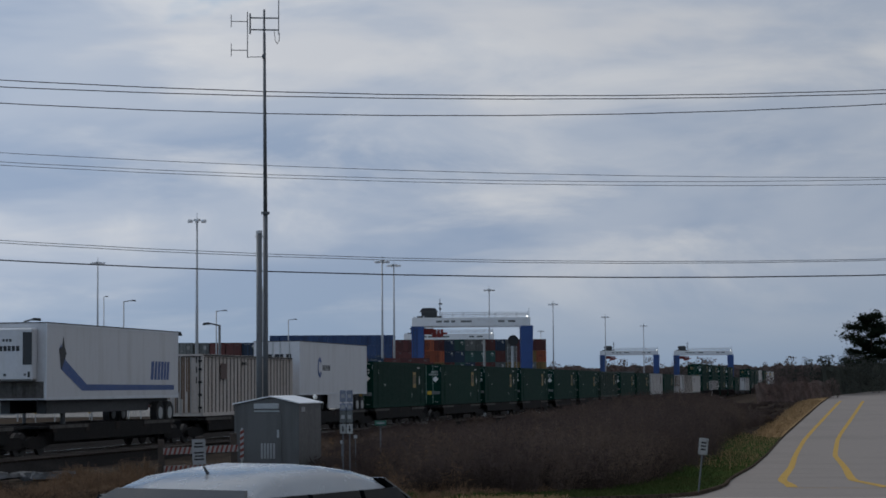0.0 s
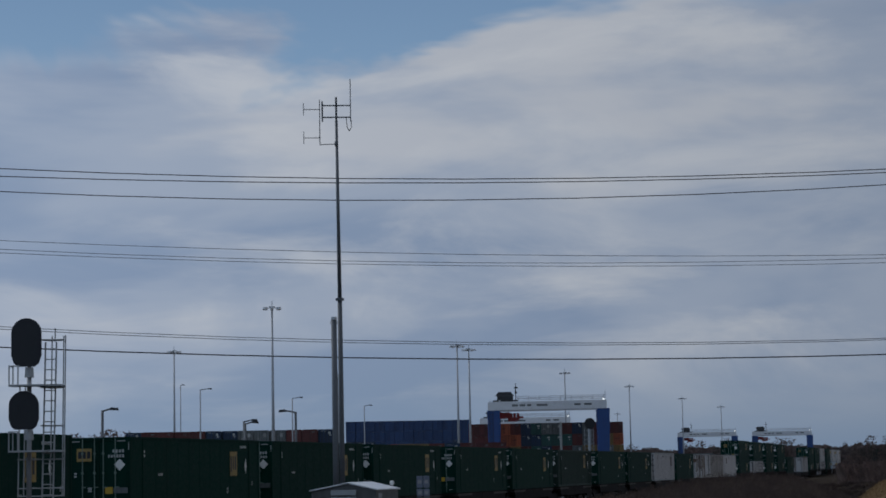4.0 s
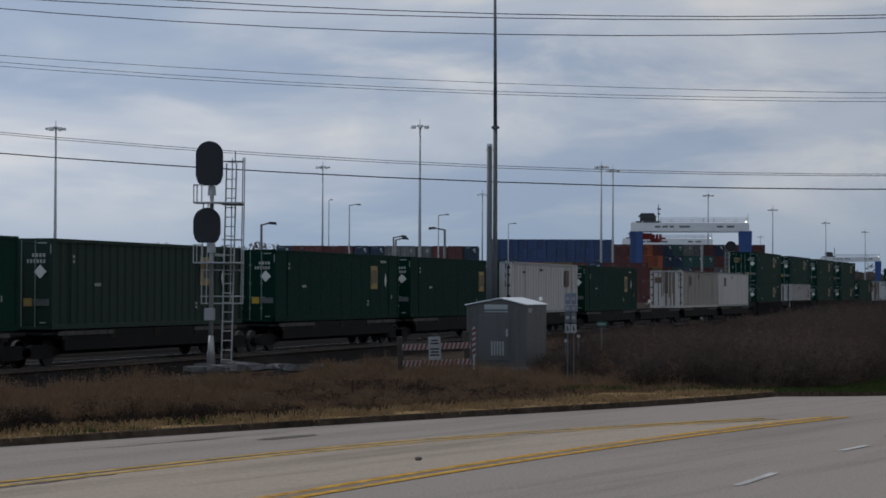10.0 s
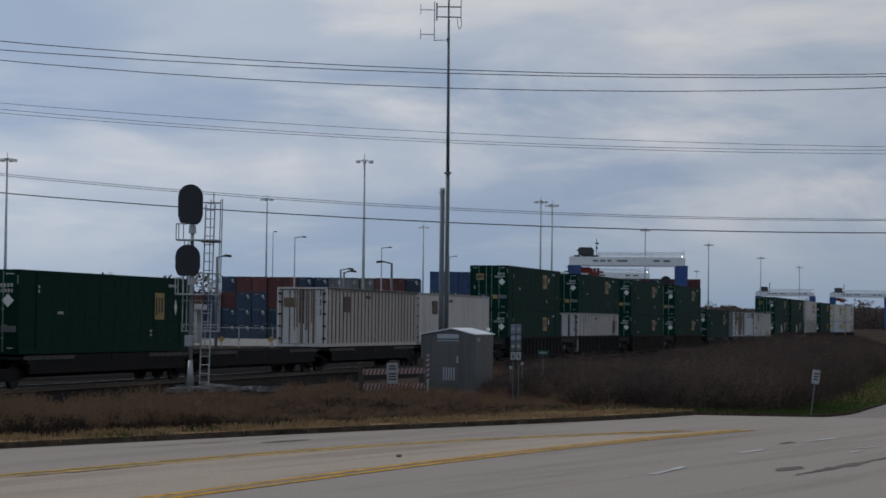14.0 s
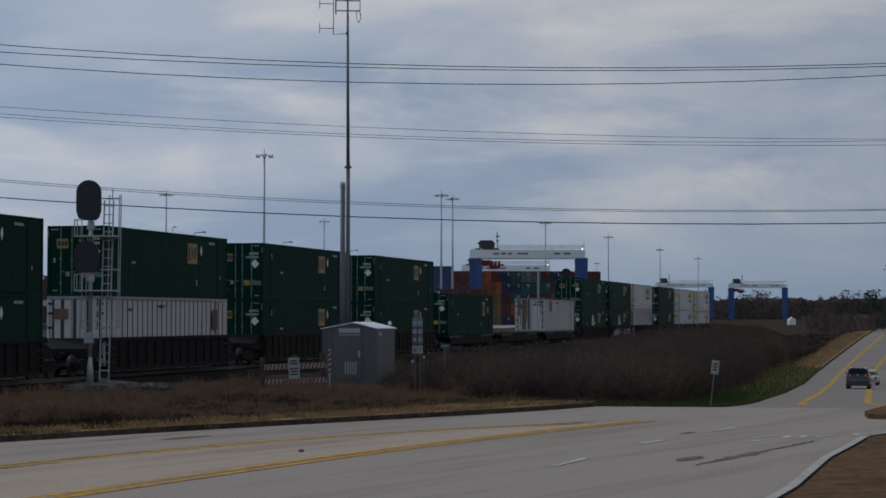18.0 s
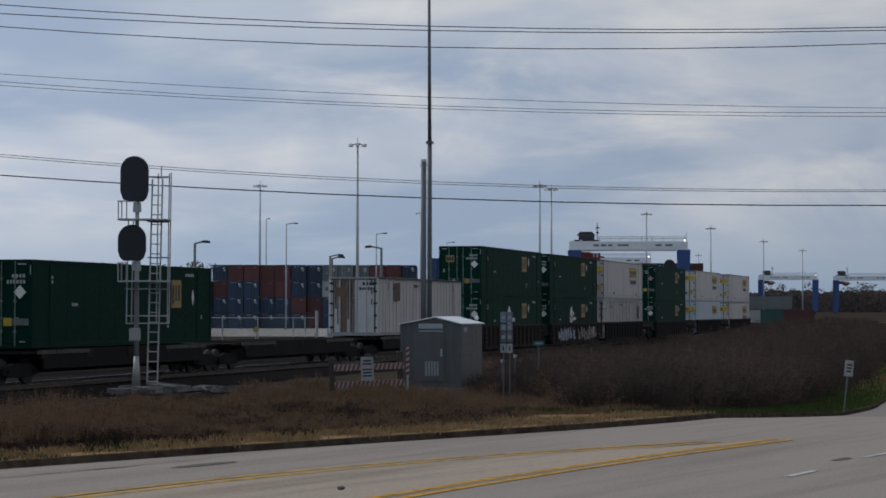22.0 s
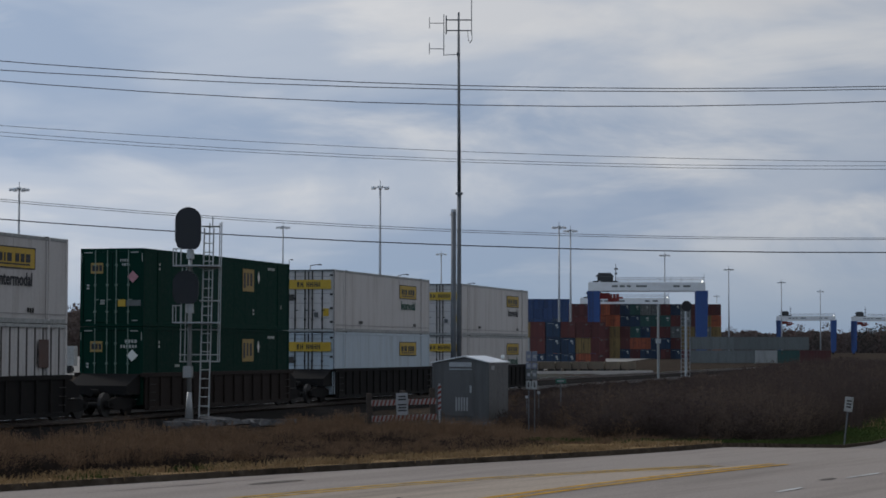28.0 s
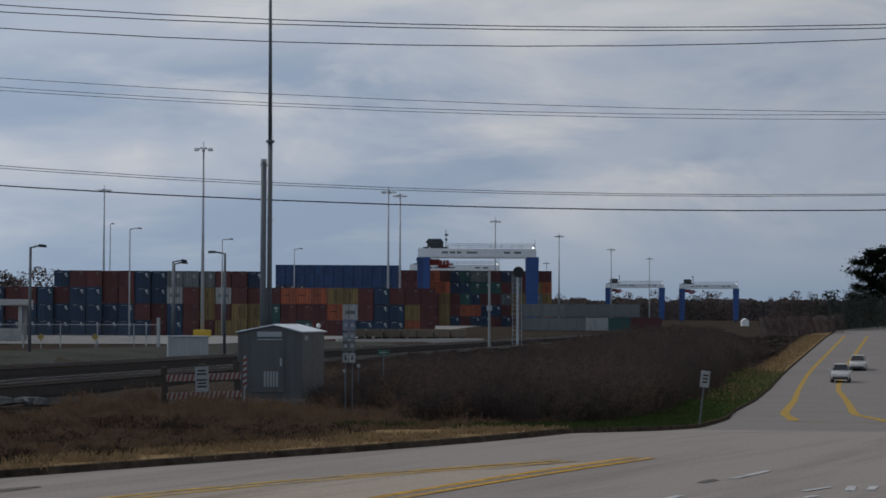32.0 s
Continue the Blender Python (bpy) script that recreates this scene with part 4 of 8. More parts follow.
def make_green(kind='smooth', body='green', variant=0):
    c = container("container", "dark green steel freight container with a yellow logo panel", body, kind, rods='greenrod')
    pair = variant in (3, 4)
    if pair:
        logo_panel(c, 2.1, 1.58, 0.94, wide=1.3)
        diamond(c, 3.85, 2.2, 0.26, w=0.13)
        logo_panel(c, 0.36, 1.98, 0.5, True)
    else:
        logo_panel(c, 3.6, 1.25 + 0.1 * variant, 1.05)
        diamond(c, 5.6, 1.75, 0.32, w=0.13)
        logo_panel(c, 0.3, 2.0 if variant else 1.2, 0.62, True)
    diamond(c, -0.87, 1.85, 0.23, 'pink' if variant == 3 else 'decal', end=True)
    if variant == 3:
        writing(c, [[0.05, 0.06, 0.05, 0.05], [0.05, 0.06, 0.05]], -0.66, 2.42, 0.1, 'decal_dim', False, E0)
    else:
        writing(c, [[0.09, 0.08, 0.1, 0.08], [0.07, 0.08, 0.08, 0.07, 0.08, 0.07]], -1.05, 2.32, 0.12, 'decal_dim', False, E0)
    bm = B()
    end_plate(bm, -0.58, 0.74, -0.27, 1.0, E0)
    n = part("notice", bm, 'yellow' if variant in (1, 3) else 'logo_y', c)
    bm = B()
    end_plate(bm, -1.2, 0.76, -0.62, 0.98, E0)
    part("notice_text", bm, 'stackg', n)
    # pale seals at the corners of the doors and handles low on them
    marks = [(y, HGT - 0.17, y + 0.32, HGT - 0.135) for y in (-1.1, 0.8)] + [(y + 0.02, 0.2, y + 0.24, 0.235) for y in (-1.1, 0.8)]
    for y0, z0, y1, z1 in marks + [(-1.26, HGT - 0.5, -1.235, HGT - 0.2), (1.235, HGT - 0.5, 1.26, HGT - 0.2)]:
        bm = B()
        end_plate(bm, y0, z0, y1, z1, E0)
        part("corner_mark", bm, 'decal_dim', c)
    writing(c, [[0.1], [0.1]], 0.92, 1.5, 0.07, 'decal_dim', False, E0)
    writing(c, [[0.18], [0.18], [0.18]], 0.28, 0.95, 0.04, 'decal_dim', False, E0)
    writing(c, [[0.1, 0.08, 0.1, 0.08, 0.12, 0.1]], 4.9, 2.55, 0.11, 'decal_dim')
    writing(c, [[0.08, 0.07, 0.09, 0.08]], -4.6, 1.4, 0.1, 'decal_dim')
    writing(c, [[0.06, 0.07], [0.05, 0.08]], 3.2, 0.75, 0.09, 'decal_dim')
    writing(c, [[0.12], [0.12]], -6.1, 2.3, 0.1, 'decal_dim')
    writing(c, [[0.07]], 6.4, 0.9, 0.18, 'decal_dim')
    return c


def make_h(c):
    """The white house-shaped mark low on some green boxes."""
    bm = B()
    y = -WID / 2 - 0.004
    prism(bm, [(-1.45, 1.25), (-0.6, 1.25), (-0.6, 1.95), (-1.02, 2.4), (-1.45, 1.95)], 'y', y - 0.006, y)
    p = part("house_mark", bm, 'decal', c, "white house-shaped mark with a red letter bar")
    bm = B()
    plate(bm, -1.3, 1.28, -1.2, 1.9, y - 0.006)
    plate(bm, -0.86, 1.28, -0.76, 1.9, y - 0.006)
    plate(bm, -1.2, 1.55, -0.86, 1.66, y - 0.006)
    part("letter_mark", bm, 'stripe_r', p)
    writing(c, [[0.25], [0.2, 0.25, 0.2]], -0.45, 1.75, 0.22, 'decal')


def make_white(kind, body, label, doors=None, panel=None):
    c = container("container", label, body, kind)
    x0 = -LEN / 2
    # door end: a rust-stained leaf, dark gaps beside the posts, hinges and a small brown panel
    if doors:
        r_ = random.Random(17 if kind == 'tan' else 23)
        lo, hi = (-0.65, 0.45) if kind == 'tan' else (0.04, 1.02)
        bm = B()
        y = lo
        while y < hi:
            w = r_.uniform(0.05, 0.17)
            top = HGT - 0.15
            foot = r_.choice((0.17, 0.17, r_.uniform(0.3, 1.5)))
            end_plate(bm, y, foot, min(y + w, hi), top, x0 + 0.034, 0.004)
            y += w + r_.choice((0.0, 0.02, 0.06))
        part("rust_stain", bm, doors, c, "rust-brown streaks down the door")
        bm = B()
        end_plate(bm, -1.2, HGT - 0.14, 1.2, HGT - 0.09, x0 - 0.006, 0.006)
        part("header_stain", bm, 'seam', c)
        bm = B()
        plate(bm, -LEN / 2 + 0.02, HGT - 0.09, LEN / 2 - 0.02, HGT - 0.01, -WID / 2 - 0.004)
        part("rail_stain", bm, 'seam', c, "dark strip along the top rail")
        if kind != 'tan':
            writing(c, [[0.12, 0.12, 0.12, 0.12], [0.09, 0.09, 0.09, 0.09, 0.09, 0.09]], -1.12, 2.5, 0.15, 'gasket', False, x0 + 0.02)
            for xa in (-5.9, 5.7):
                writing(c, [[0.22], [0.22], [0.22]], xa, 2.55, 0.08, 'rib_grey')
    for y, w in ((-1.12, 0.07), (-0.02, 0.06), (0.66, 0.08), (1.05, 0.07)) if kind != 'ribbed' else ((-1.1, 0.12), (-0.55, 0.14), (0.05, 0.14), (0.6, 0.14), (1.02, 0.1)):
        bm = B()
        end_plate(bm, y - w / 2, 0.16, y + w / 2, HGT - 0.14, x0 + 0.027, 0.006)
        part("door_gap", bm, 'seam', c)
    for y in (-1.2, 1.12):
        for z in (0.4, 1.0, 1.6, 2.2, 2.6):
            bm = B()
            box(bm, x0 - 0.02, y - 0.05, z - 0.05, x0 + 0.04, y + 0.13, z + 0.05)
            part("hinge", bm, 'gasket', c)
    bm = B()
    end_plate(bm, 0.35, 1.95, 0.95, 2.4, x0 + 0.0, 0.02)
    part("door_panel", bm, 'rustdoor', c, "small brown panel on the door")
    bm = B()
    plate(bm, *(panel or ((5.4, 1.45, 6.1, 2.4) if kind == 'ribbed' else (4.3, 1.55, 5.3, 2.55) if kind == 'pressed' else (-4.9, 1.75, -3.9, 2.5))), -WID / 2 - 0.012)
    part("logo_panel", bm, 'brown_panel', c, "small dark brown logo panel")
    writing(c, [[0.16, 0.14, 0.18, 0.12]], -1.5, 2.45, 0.14, 'gasket')
    writing(c, [[0.05], [0.05], [0.05]], -1.0, 2.5, 0.3, 'gasket', False, E0)
    writing(c, [[0.12, 0.16, 0.1]], -5.0, 2.3, 0.12, 'gasket')
    return c


def make_jb(ink='black', body='white'):
    """ink: the colour of its lettering, or none."""
    c = container("container", "bluish-white freight container with a yellow panel and band" if body == 'paleblue' else "white freight container with a yellow band and %s lettering" % ('green' if ink == 'jb_green' else 'black'), body, 'jb', rods='gasket')
    bm = B()
    end_plate(bm, -0.03, 0.12, 0.03, HGT - 0.1, -LEN / 2 - 0.004)
    part("door_gap", bm, 'gasket', c)
    for y0, y1 in ((-1.3, -1.27), (1.27, 1.3)):
        bm = B()
        end_plate(bm, y0, 0.02, y1, HGT - 0.02, -LEN / 2 - 0.008)
        part("post_edge", bm, 'gasket', c)
    bm = B()
    end_plate(bm, -1.27, HGT - 0.05, 1.27, HGT - 0.01, -LEN / 2 - 0.008)
    part("header_edge", bm, 'gasket', c)
    bm = B()
    end_plate(bm, 0.72, 1.45, 1.12, 1.75, -LEN / 2 - 0.008)
    part("door_panel", bm, 'seam', c, "dark grey vent plate on the door")
    y = -WID / 2 - 0.004
    bm = B()
    plate(bm, 2.3, 1.78, 5.1, 2.5, y)
    p = part("logo_panel", bm, 'yellow', c, "yellow logo panel with dark bars")
    bm = B()
    for a, b in ((2.6, 2.9), (3.0, 3.1), (3.2, 3.5), (3.75, 4.0), (4.1, 4.35), (4.45, 4.75)):
        plate(bm, a, 2.0, b, 2.28, y - 0.008)
    plate(bm, 2.6, 1.9, 4.75, 1.95, y - 0.008)
    part("logo_mark", bm, 'black', p)
    for x0, z0, x1, z1 in ((2.3, 1.78, 5.1, 1.82), (2.3, 2.46, 5.1, 2.5), (2.3, 1.82, 2.34, 2.46), (5.06, 1.82, 5.1, 2.46)):
        bm = B()
        plate(bm, x0, z0, x1, z1, y - 0.007)
        part("panel_border", bm, 'seam', p)
    for x0 in (-5.95, 5.85):
        bm = B()
        plate(bm, x0, 0.12, x0 + 0.03, HGT - 0.1, y)
        part("post_seam", bm, 'door_line', c)
    bm = B()
    plate(bm, -LEN / 2 + 0.1, 0.3, LEN / 2 - 0.1, 0.325, y)
    part("rail_seam", bm, 'door_line', c)
    for x0 in (-5.9, 5.8):
        bm = B()
        box(bm, x0, -WID / 2 - 0.02, HGT - 0.02, x0 + 0.2, -WID / 2 + 0.16, HGT + 0.012)
        part("lifting_casting", bm, 'gasket', c)
    if ink:
        me = text_mesh("Intermodal", 0.62)
        me.transform(Matrix.Translation((3.75, y - 0.006, 1.42)) @ Matrix.Rotation(radians(90), 4, 'X') @ Matrix.Diagonal((0.86, 1.0, 1, 1)))
        me.materials.append(M[ink])
        part("lettering", me, None, c, "%s lettering reading Intermodal" % ('dark green' if ink == 'jb_green' else 'black'))
    bm = B()
    end_plate(bm, -1.14, 2.0, 1.14, 2.44, -LEN / 2 - 0.036)
    p = part("door_band", bm, 'yellow', c, "yellow name band across the doors")
    for a, b in ((-0.6, -0.46), (-0.42, -0.28), (-0.23, -0.09), (-0.05, 0.09), (0.25, 0.39), (0.46, 0.56)):
        bm = B()
        end_plate(bm, a, 2.1, a + 0.045, 2.34, -LEN / 2 - 0.044)
        end_plate(bm, b - 0.04, 2.1, b, 2.34, -LEN / 2 - 0.044)
        end_plate(bm, a + 0.045, 2.2, b - 0.04, 2.24, -LEN / 2 - 0.044)
        part("band_mark", bm, 'black', p)
    bm = B()
    end_plate(bm, -1.02, 0.72, -0.74, 1.08, -LEN / 2 - 0.02)
    part("notice", bm, 'yellow', c)
    bm = B()
    end_plate(bm, -0.5, 0.68, -0.28, 0.9, -LEN / 2 - 0.02)
    part("notice", bm, 'stackg', c)
    for z in (0.62, 1.32, 1.78, 2.58):
        bm = B()
        end_plate(bm, -1.05, z, 1.05, z + 0.025, -LEN / 2 + 0.034, 0.006)
        part("door_seam", bm, 'door_line', c)
    for y_ in (-1.18, 1.1):
        for z in (0.45, 1.1, 1.75, 2.65):
            bm = B()
            box(bm, -LEN / 2 - 0.02, y_ - 0.04, z - 0.05, -LEN / 2 + 0.04, y_ + 0.1, z + 0.05)
            part("hinge", bm, 'gasket', c)
    writing(c, [[0.1, 0.1, 0.1, 0.12]], -4.0, 0.4, 0.14, 'gasket')
    writing(c, [[0.12, 0.1, 0.12]], 4.6, 0.35, 0.16, 'gasket')
    return c


def trailer(logo):
    """A road trailer on the flat car: a smooth box, landing legs, an axle bogie."""
    th = thing("semi_trailer", "white semi-trailer with a blue swoosh on a flat rail car" if logo == 'swoosh' else "white semi-trailer with a round blue mark on a flat rail car", "trailer", "trailers on the train")
    L2, W2, z0, z1 = 7.45, 1.3, 1.15, 4.12
    bm = B()
    box(bm, -L2, -W2, z0, L2, W2, z1, 0.03)
    part("box_body", bm, 'trailer_white', th)
    for y in (-0.95, 0.55):
        bm = B()
        box(bm, -6.6, y, 0.62, 4.55, y + 0.4, z0 - 0.003)
        part("underframe", bm, 'dark', th, "dark underframe rail")
    for z, h in ((z0, 0.12), (z1 - 0.1, 0.1)):
        bm = B()
        box(bm, -L2 - 0.01, -W2 - 0.015, z, L2 + 0.01, -W2 + 0.02, z + h)
        part("side_rail", bm, 'silver', th)
    for x in (-L2 - 0.012, L2 - 0.05):
        bm = B()
        box(bm, x, -W2 - 0.014, z0, x + 0.06, -W2 + 0.02, z1)
        part("corner_trim", bm, 'silver', th)
    bm = B()
    box(bm, -L2 - 0.014, -W2 - 0.02, z1 - 0.03, L2 + 0.014, W2 + 0.02, z1 + 0.012)
    part("roof_edge", bm, 'seam', th)
    bm = B()
    for x in (-L2 + 2.6, -L2 + 2.75):
        box(bm, x, -0.9, 0.15, x + 0.1, -0.78, z0)
    part("landing_leg", bm, 'dark', th)
    for x in (5.2, 6.4):
        for y in (-1.2, 1.0):
            bm = B()
            bar(bm, (x, y - 0.08, 0.5), (x, y + 0.22, 0.5), 0.5, seg=18)
            w_ = part("wheel", bm, 'tyre', th)
            bm = B()
            bar(bm, (x, y - 0.1, 0.5), (x, y - 0.08, 0.5), 0.26, seg=14)
            part("rim", bm, 'galv', w_)
    bm = B()
    box(bm, 4.6, -0.9, 0.85, 7.2, 0.9, z0)
    part("bogie_frame", bm, 'dark', th)
    y = -W2 - 0.004
    if logo == 'swoosh':
        bm = B()
        box(bm, -L2 - 0.5, -0.95, 1.9, -L2 - 0.001, 0.95, 3.9, 0.06)
        r = part("cooling_unit", bm, 'trailer_white', th, "white refrigeration unit on the trailer's nose")
        bm = B()
        end_plate(bm, -0.93, 2.5, -0.56, 3.74, -L2 - 0.5, 0.02)
        part("grille", bm, 'dark', r, "dark upright cooling grille")
        for y0, z0, w_, h_ in ((-0.42, 3.02, 0.14, 0.2), (-0.24, 3.02, 0.13, 0.2), (-0.07, 3.02, 0.13, 0.2), (0.1, 3.02, 0.13, 0.2), (0.27, 3.02, 0.13, 0.2), (0.44, 3.02, 0.14, 0.2), (-0.1, 3.38, 0.1, 0.1), (0.04, 3.38, 0.1, 0.1), (0.18, 3.38, 0.1, 0.1)):
            bm = B()
            end_plate(bm, y0, z0, y0 + w_, z0 + h_, -L2 - 0.5, 0.006)
            part("name_bar", bm, 'black', r)
        for y0, z0, z1 in ((-0.86, 2.02, 2.24), (-0.7, 2.08, 2.16), (0.12, 2.06, 2.17)):
            bm = B()
            end_plate(bm, y0, z0, y0 + 0.1, z1, -L2 - 0.5, 0.01)
            part("service_port", bm, 'dark', r)
        bm = B()
        end_plate(bm, -1.2, 1.22, 1.2, 1.86, -L2 - 0.002, 0.02)
        part("nose_plate", bm, 'sill_grey', th, "grimy lower nose plate")
        bm = B()
        prism(bm, [(-6.2, 3.15), (-6.0, 3.3), (-5.6, 2.7), (-3.4, 1.75), (6.9, 1.72), (6.9, 1.5), (-3.9, 1.5), (-6.05, 2.35)], 'y', y - 0.006, y)
        part("swoosh", bm, 'blue', th, "blue swoosh")
        bm = B()
        prism(bm, [(-6.25, 3.1), (-5.95, 3.22), (-5.8, 3.62), (-5.68, 3.2), (-5.5, 2.95), (-6.0, 2.3), (-6.12, 2.75)], 'y', y - 0.011, y - 0.0065)
        part("crest_mark", bm, 'dark', th, "dark crest at the end of the swoosh")
        p = 3.9
        for w in (0.42, 0.36, 0.36, 0.36, 0.3, 0.36):
            bm = B()
            prism(bm, [(p, 1.95), (p + w * 0.8, 1.95), (p + w * 0.8 + 0.12, 2.75), (p + 0.12, 2.75)], 'y', y - 0.006, y)
            p += w + 0.04
            part("name_bar", bm, 'blue', th, "blue bar of the owner's name")
    else:
        bm = B()
        n = 20
        vs = [[bm.verts.new((-3.3 + r * math.cos(a * 2 * math.pi / n), y - 0.005, 2.7 + r * 1.25 * math.sin(a * 2 * math.pi / n))) for a in range(n)] for r in (0.27, 0.46)]
        for i in range(n):
            if 1 < i < n - 2:
                bm.faces.new((vs[0][i], vs[1][i], vs[1][(i + 1) % n], vs[0][(i + 1) % n]))
        part("ring_mark", bm, 'blue', th, "round blue mark")
        bm = B()
        box(bm, -1.4, -W2 + 0.03, 0.36, 4.2, -W2 + 0.07, z0)
        part("side_skirt", bm, 'trailer_white', th, "white side skirt")
        for y0, w_ in ((-0.85, 0.3), (-0.4, 0.5), (0.25, 0.45)):
            bm = B()
            end_plate(bm, y0, 3.2, y0 + w_, 3.4, -L2 - 0.013, 0.006)
            part("door_mark", bm, 'black', th)
        for y0 in (-0.75, -0.2, 0.2, 0.75):
            bm = B()
            bar(bm, (-L2 - 0.03, y0, z0 + 0.05), (-L2 - 0.03, y0, z1 - 0.08), 0.02, seg=6)
            part("lock_rod", bm, 'rod', th)
        writing(th, [[0.2, 0.18, 0.12, 0.2, 0.2, 0.18]], -2.7, 2.52, 0.32, 'black')
    return th


def wheelset(th, x, parent=None):
    for y in (-0.75, 0.75):
        bm = B()
        bar(bm, (x, y - 0.065, 0.44), (x, y + 0.065, 0.44), 0.44, seg=20)
        bar(bm, (x, y - 0.09, 0.44), (x, y - 0.06, 0.44), 0.16, seg=12)
        part("wheel", bm, 'wheel', parent or th)
    bm = B()
    bar(bm, (x, -1.05, 0.44), (x, 1.05, 0.44), 0.09, seg=8)
    part("axle", bm, 'car_black', parent or th)


def bogie(th, x):
    bm = B()
    for y in (-0.98, 0.98):
        prism(bm, [(x - 1.15, 0.36), (x - 0.45, 0.26), (x + 0.45, 0.26), (x + 1.15, 0.36), (x + 1.15, 0.58), (x + 0.5, 0.72), (x - 0.5, 0.72), (x - 1.15, 0.58)], 'y', y - 0.07, y + 0.07)
    box(bm, x - 0.25, -0.95, 0.4, x + 0.25, 0.95, 0.68)
    tr = part("bogie", bm, 'car_black', th)
    for dx in (-0.88, 0.88):
        wheelset(th, x + dx, tr)


def well_car(length, rust=True, paint=None):
    """A well car: deep ribbed side walls, sloped ends, bogies between the wells."""
    th = thing("well_car", "dark rust-brown well car with ribbed side walls" if rust else "grimy black well car with smooth side walls", "rail car", "cars of the train")
    L2 = length / 2
    mt = 'car_steel' if rust else 'car_black'
    for y, o in ((-1.36, -1), (1.36, 1)):
        bm = B()
        box(bm, -L2 + 1.42, y - 0.03, 0.25, L2 - 1.42, y + 0.03, 1.5)
        box(bm, -L2 + 1.2, y - 0.09, 1.42, L2 - 1.2, y + 0.09, 1.58, 0.01)
        box(bm, -L2 + 1.6, y - 0.09, 0.18, L2 - 1.6, y + 0.09, 0.32, 0.01)
        w = part("side_wall", bm, mt, th)
        n = 15
        for i in range(n):
            x = -L2 + 1.7 + i * (length - 3.4) / (n - 1)
            bm = B()
            box(bm, x - 0.07, y + o * 0.03, 0.3, x + 0.07, y + o * 0.1, 1.44)
            part("rib", bm, mt, w)
    bm = B()
    box(bm, -L2 + 2.1, -1.3, 0.2, L2 - 2.1, 1.3, 0.3)
    part("well_floor", bm, 'car_black', th)
    for s in (-1, 1):
        bm = B()
        prism(bm, [(s * (L2 - 0.2), 0.78), (s * (L2 - 0.2), 1.12), (s * (L2 - 1.3), 1.55), (s * (L2 - 2.1), 1.5), (s * (L2 - 2.1), 0.3), (s * (L2 - 1.6), 0.78)], 'y', -1.2, 1.2)
        part("end_platform", bm, 'car_black', th)
        for zz in (0.55, 0.85, 1.15):
            bm = B()
            bar(bm, (s * (L2 - 2.2), -1.46, zz), (s * (L2 - 1.7), -1.46, zz), 0.015, seg=5)
            part("grab_iron", bm, 'wheel', th)
        bm = B()
        bar(bm, (s * (L2 - 0.2), 0, 0.86), (s * (L2 + 0.35), 0, 0.86), 0.14, seg=8)
        part("coupler", bm, 'car_black', th)
    bogie(th, -L2 + 0.2)
    bogie(th, L2 - 0.4)
    return th


def spine_car(length):
    """A spine car: a deep centre beam with cross arms and a low deck at the bogies."""
    th = thing("spine_car", "grimy black spine car with a central beam and cross arms", "rail car", "cars of the train")
    L2 = length / 2
    # centre beam and side sills are deepened to stand in for under-car shade
    bm = B()
    box(bm, -L2 + 0.3, -0.38, 0.34, L2 - 0.3, 0.38, 1.02, 0.02)
    part("centre_beam", bm, 'car_black', th)
    for x in (-6.6, -3.3, 0.0, 3.3, 6.6):
        bm = B()
        prism(bm, [(x - 0.2, 0.86), (x + 0.2, 0.86), (x + 0.2, 1.15), (x - 0.2, 1.15)], 'y', -1.32, 1.32)
        part("cross_arm", bm, 'car_steel', th)
    for y in (-1.3, 1.2):
        bm = B()
        box(bm, -L2 + 1.6, y, 0.50, L2 - 1.6, y + 0.1, 1.16, 0.01)
        part("side_sill", bm, 'car_black', th, "grimy black side sill, deepened to stand in for under-car shade")
    # pale plates put light caught along the lower rail into the colour
    for x in (-5.2, 5.0):
        bm = B()
        box(bm, x - 1.9, -1.34, 1.0, x + 1.9, -1.302, 1.13)
        part("sill_plate", bm, 'sill_grey', th, "dirty sill plate coloured pale for caught light")
    for x in (-L2 + 1.1, L2 - 1.1):
        bm = B()
        box(bm, x - 0.9, -1.25, 1.02, x + 0.9, 1.25, 1.1)
        part("end_deck", bm, 'car_black', th)
    bm = B()
    box(bm, -1.9, -0.9, 0.4, -0.6, -0.39, 0.7)
    part("brake_box", bm, 'car_black', th)
    bm = B()
    bar(bm, (0.4, -0.6, 0.55), (1.6, -0.6, 0.55), 0.18, seg=10)
    part("brake_cylinder", bm, 'car_black', th)
    bogie(th, -L2 + 0.5)
    bogie(th, L2 - 0.7)
    return th


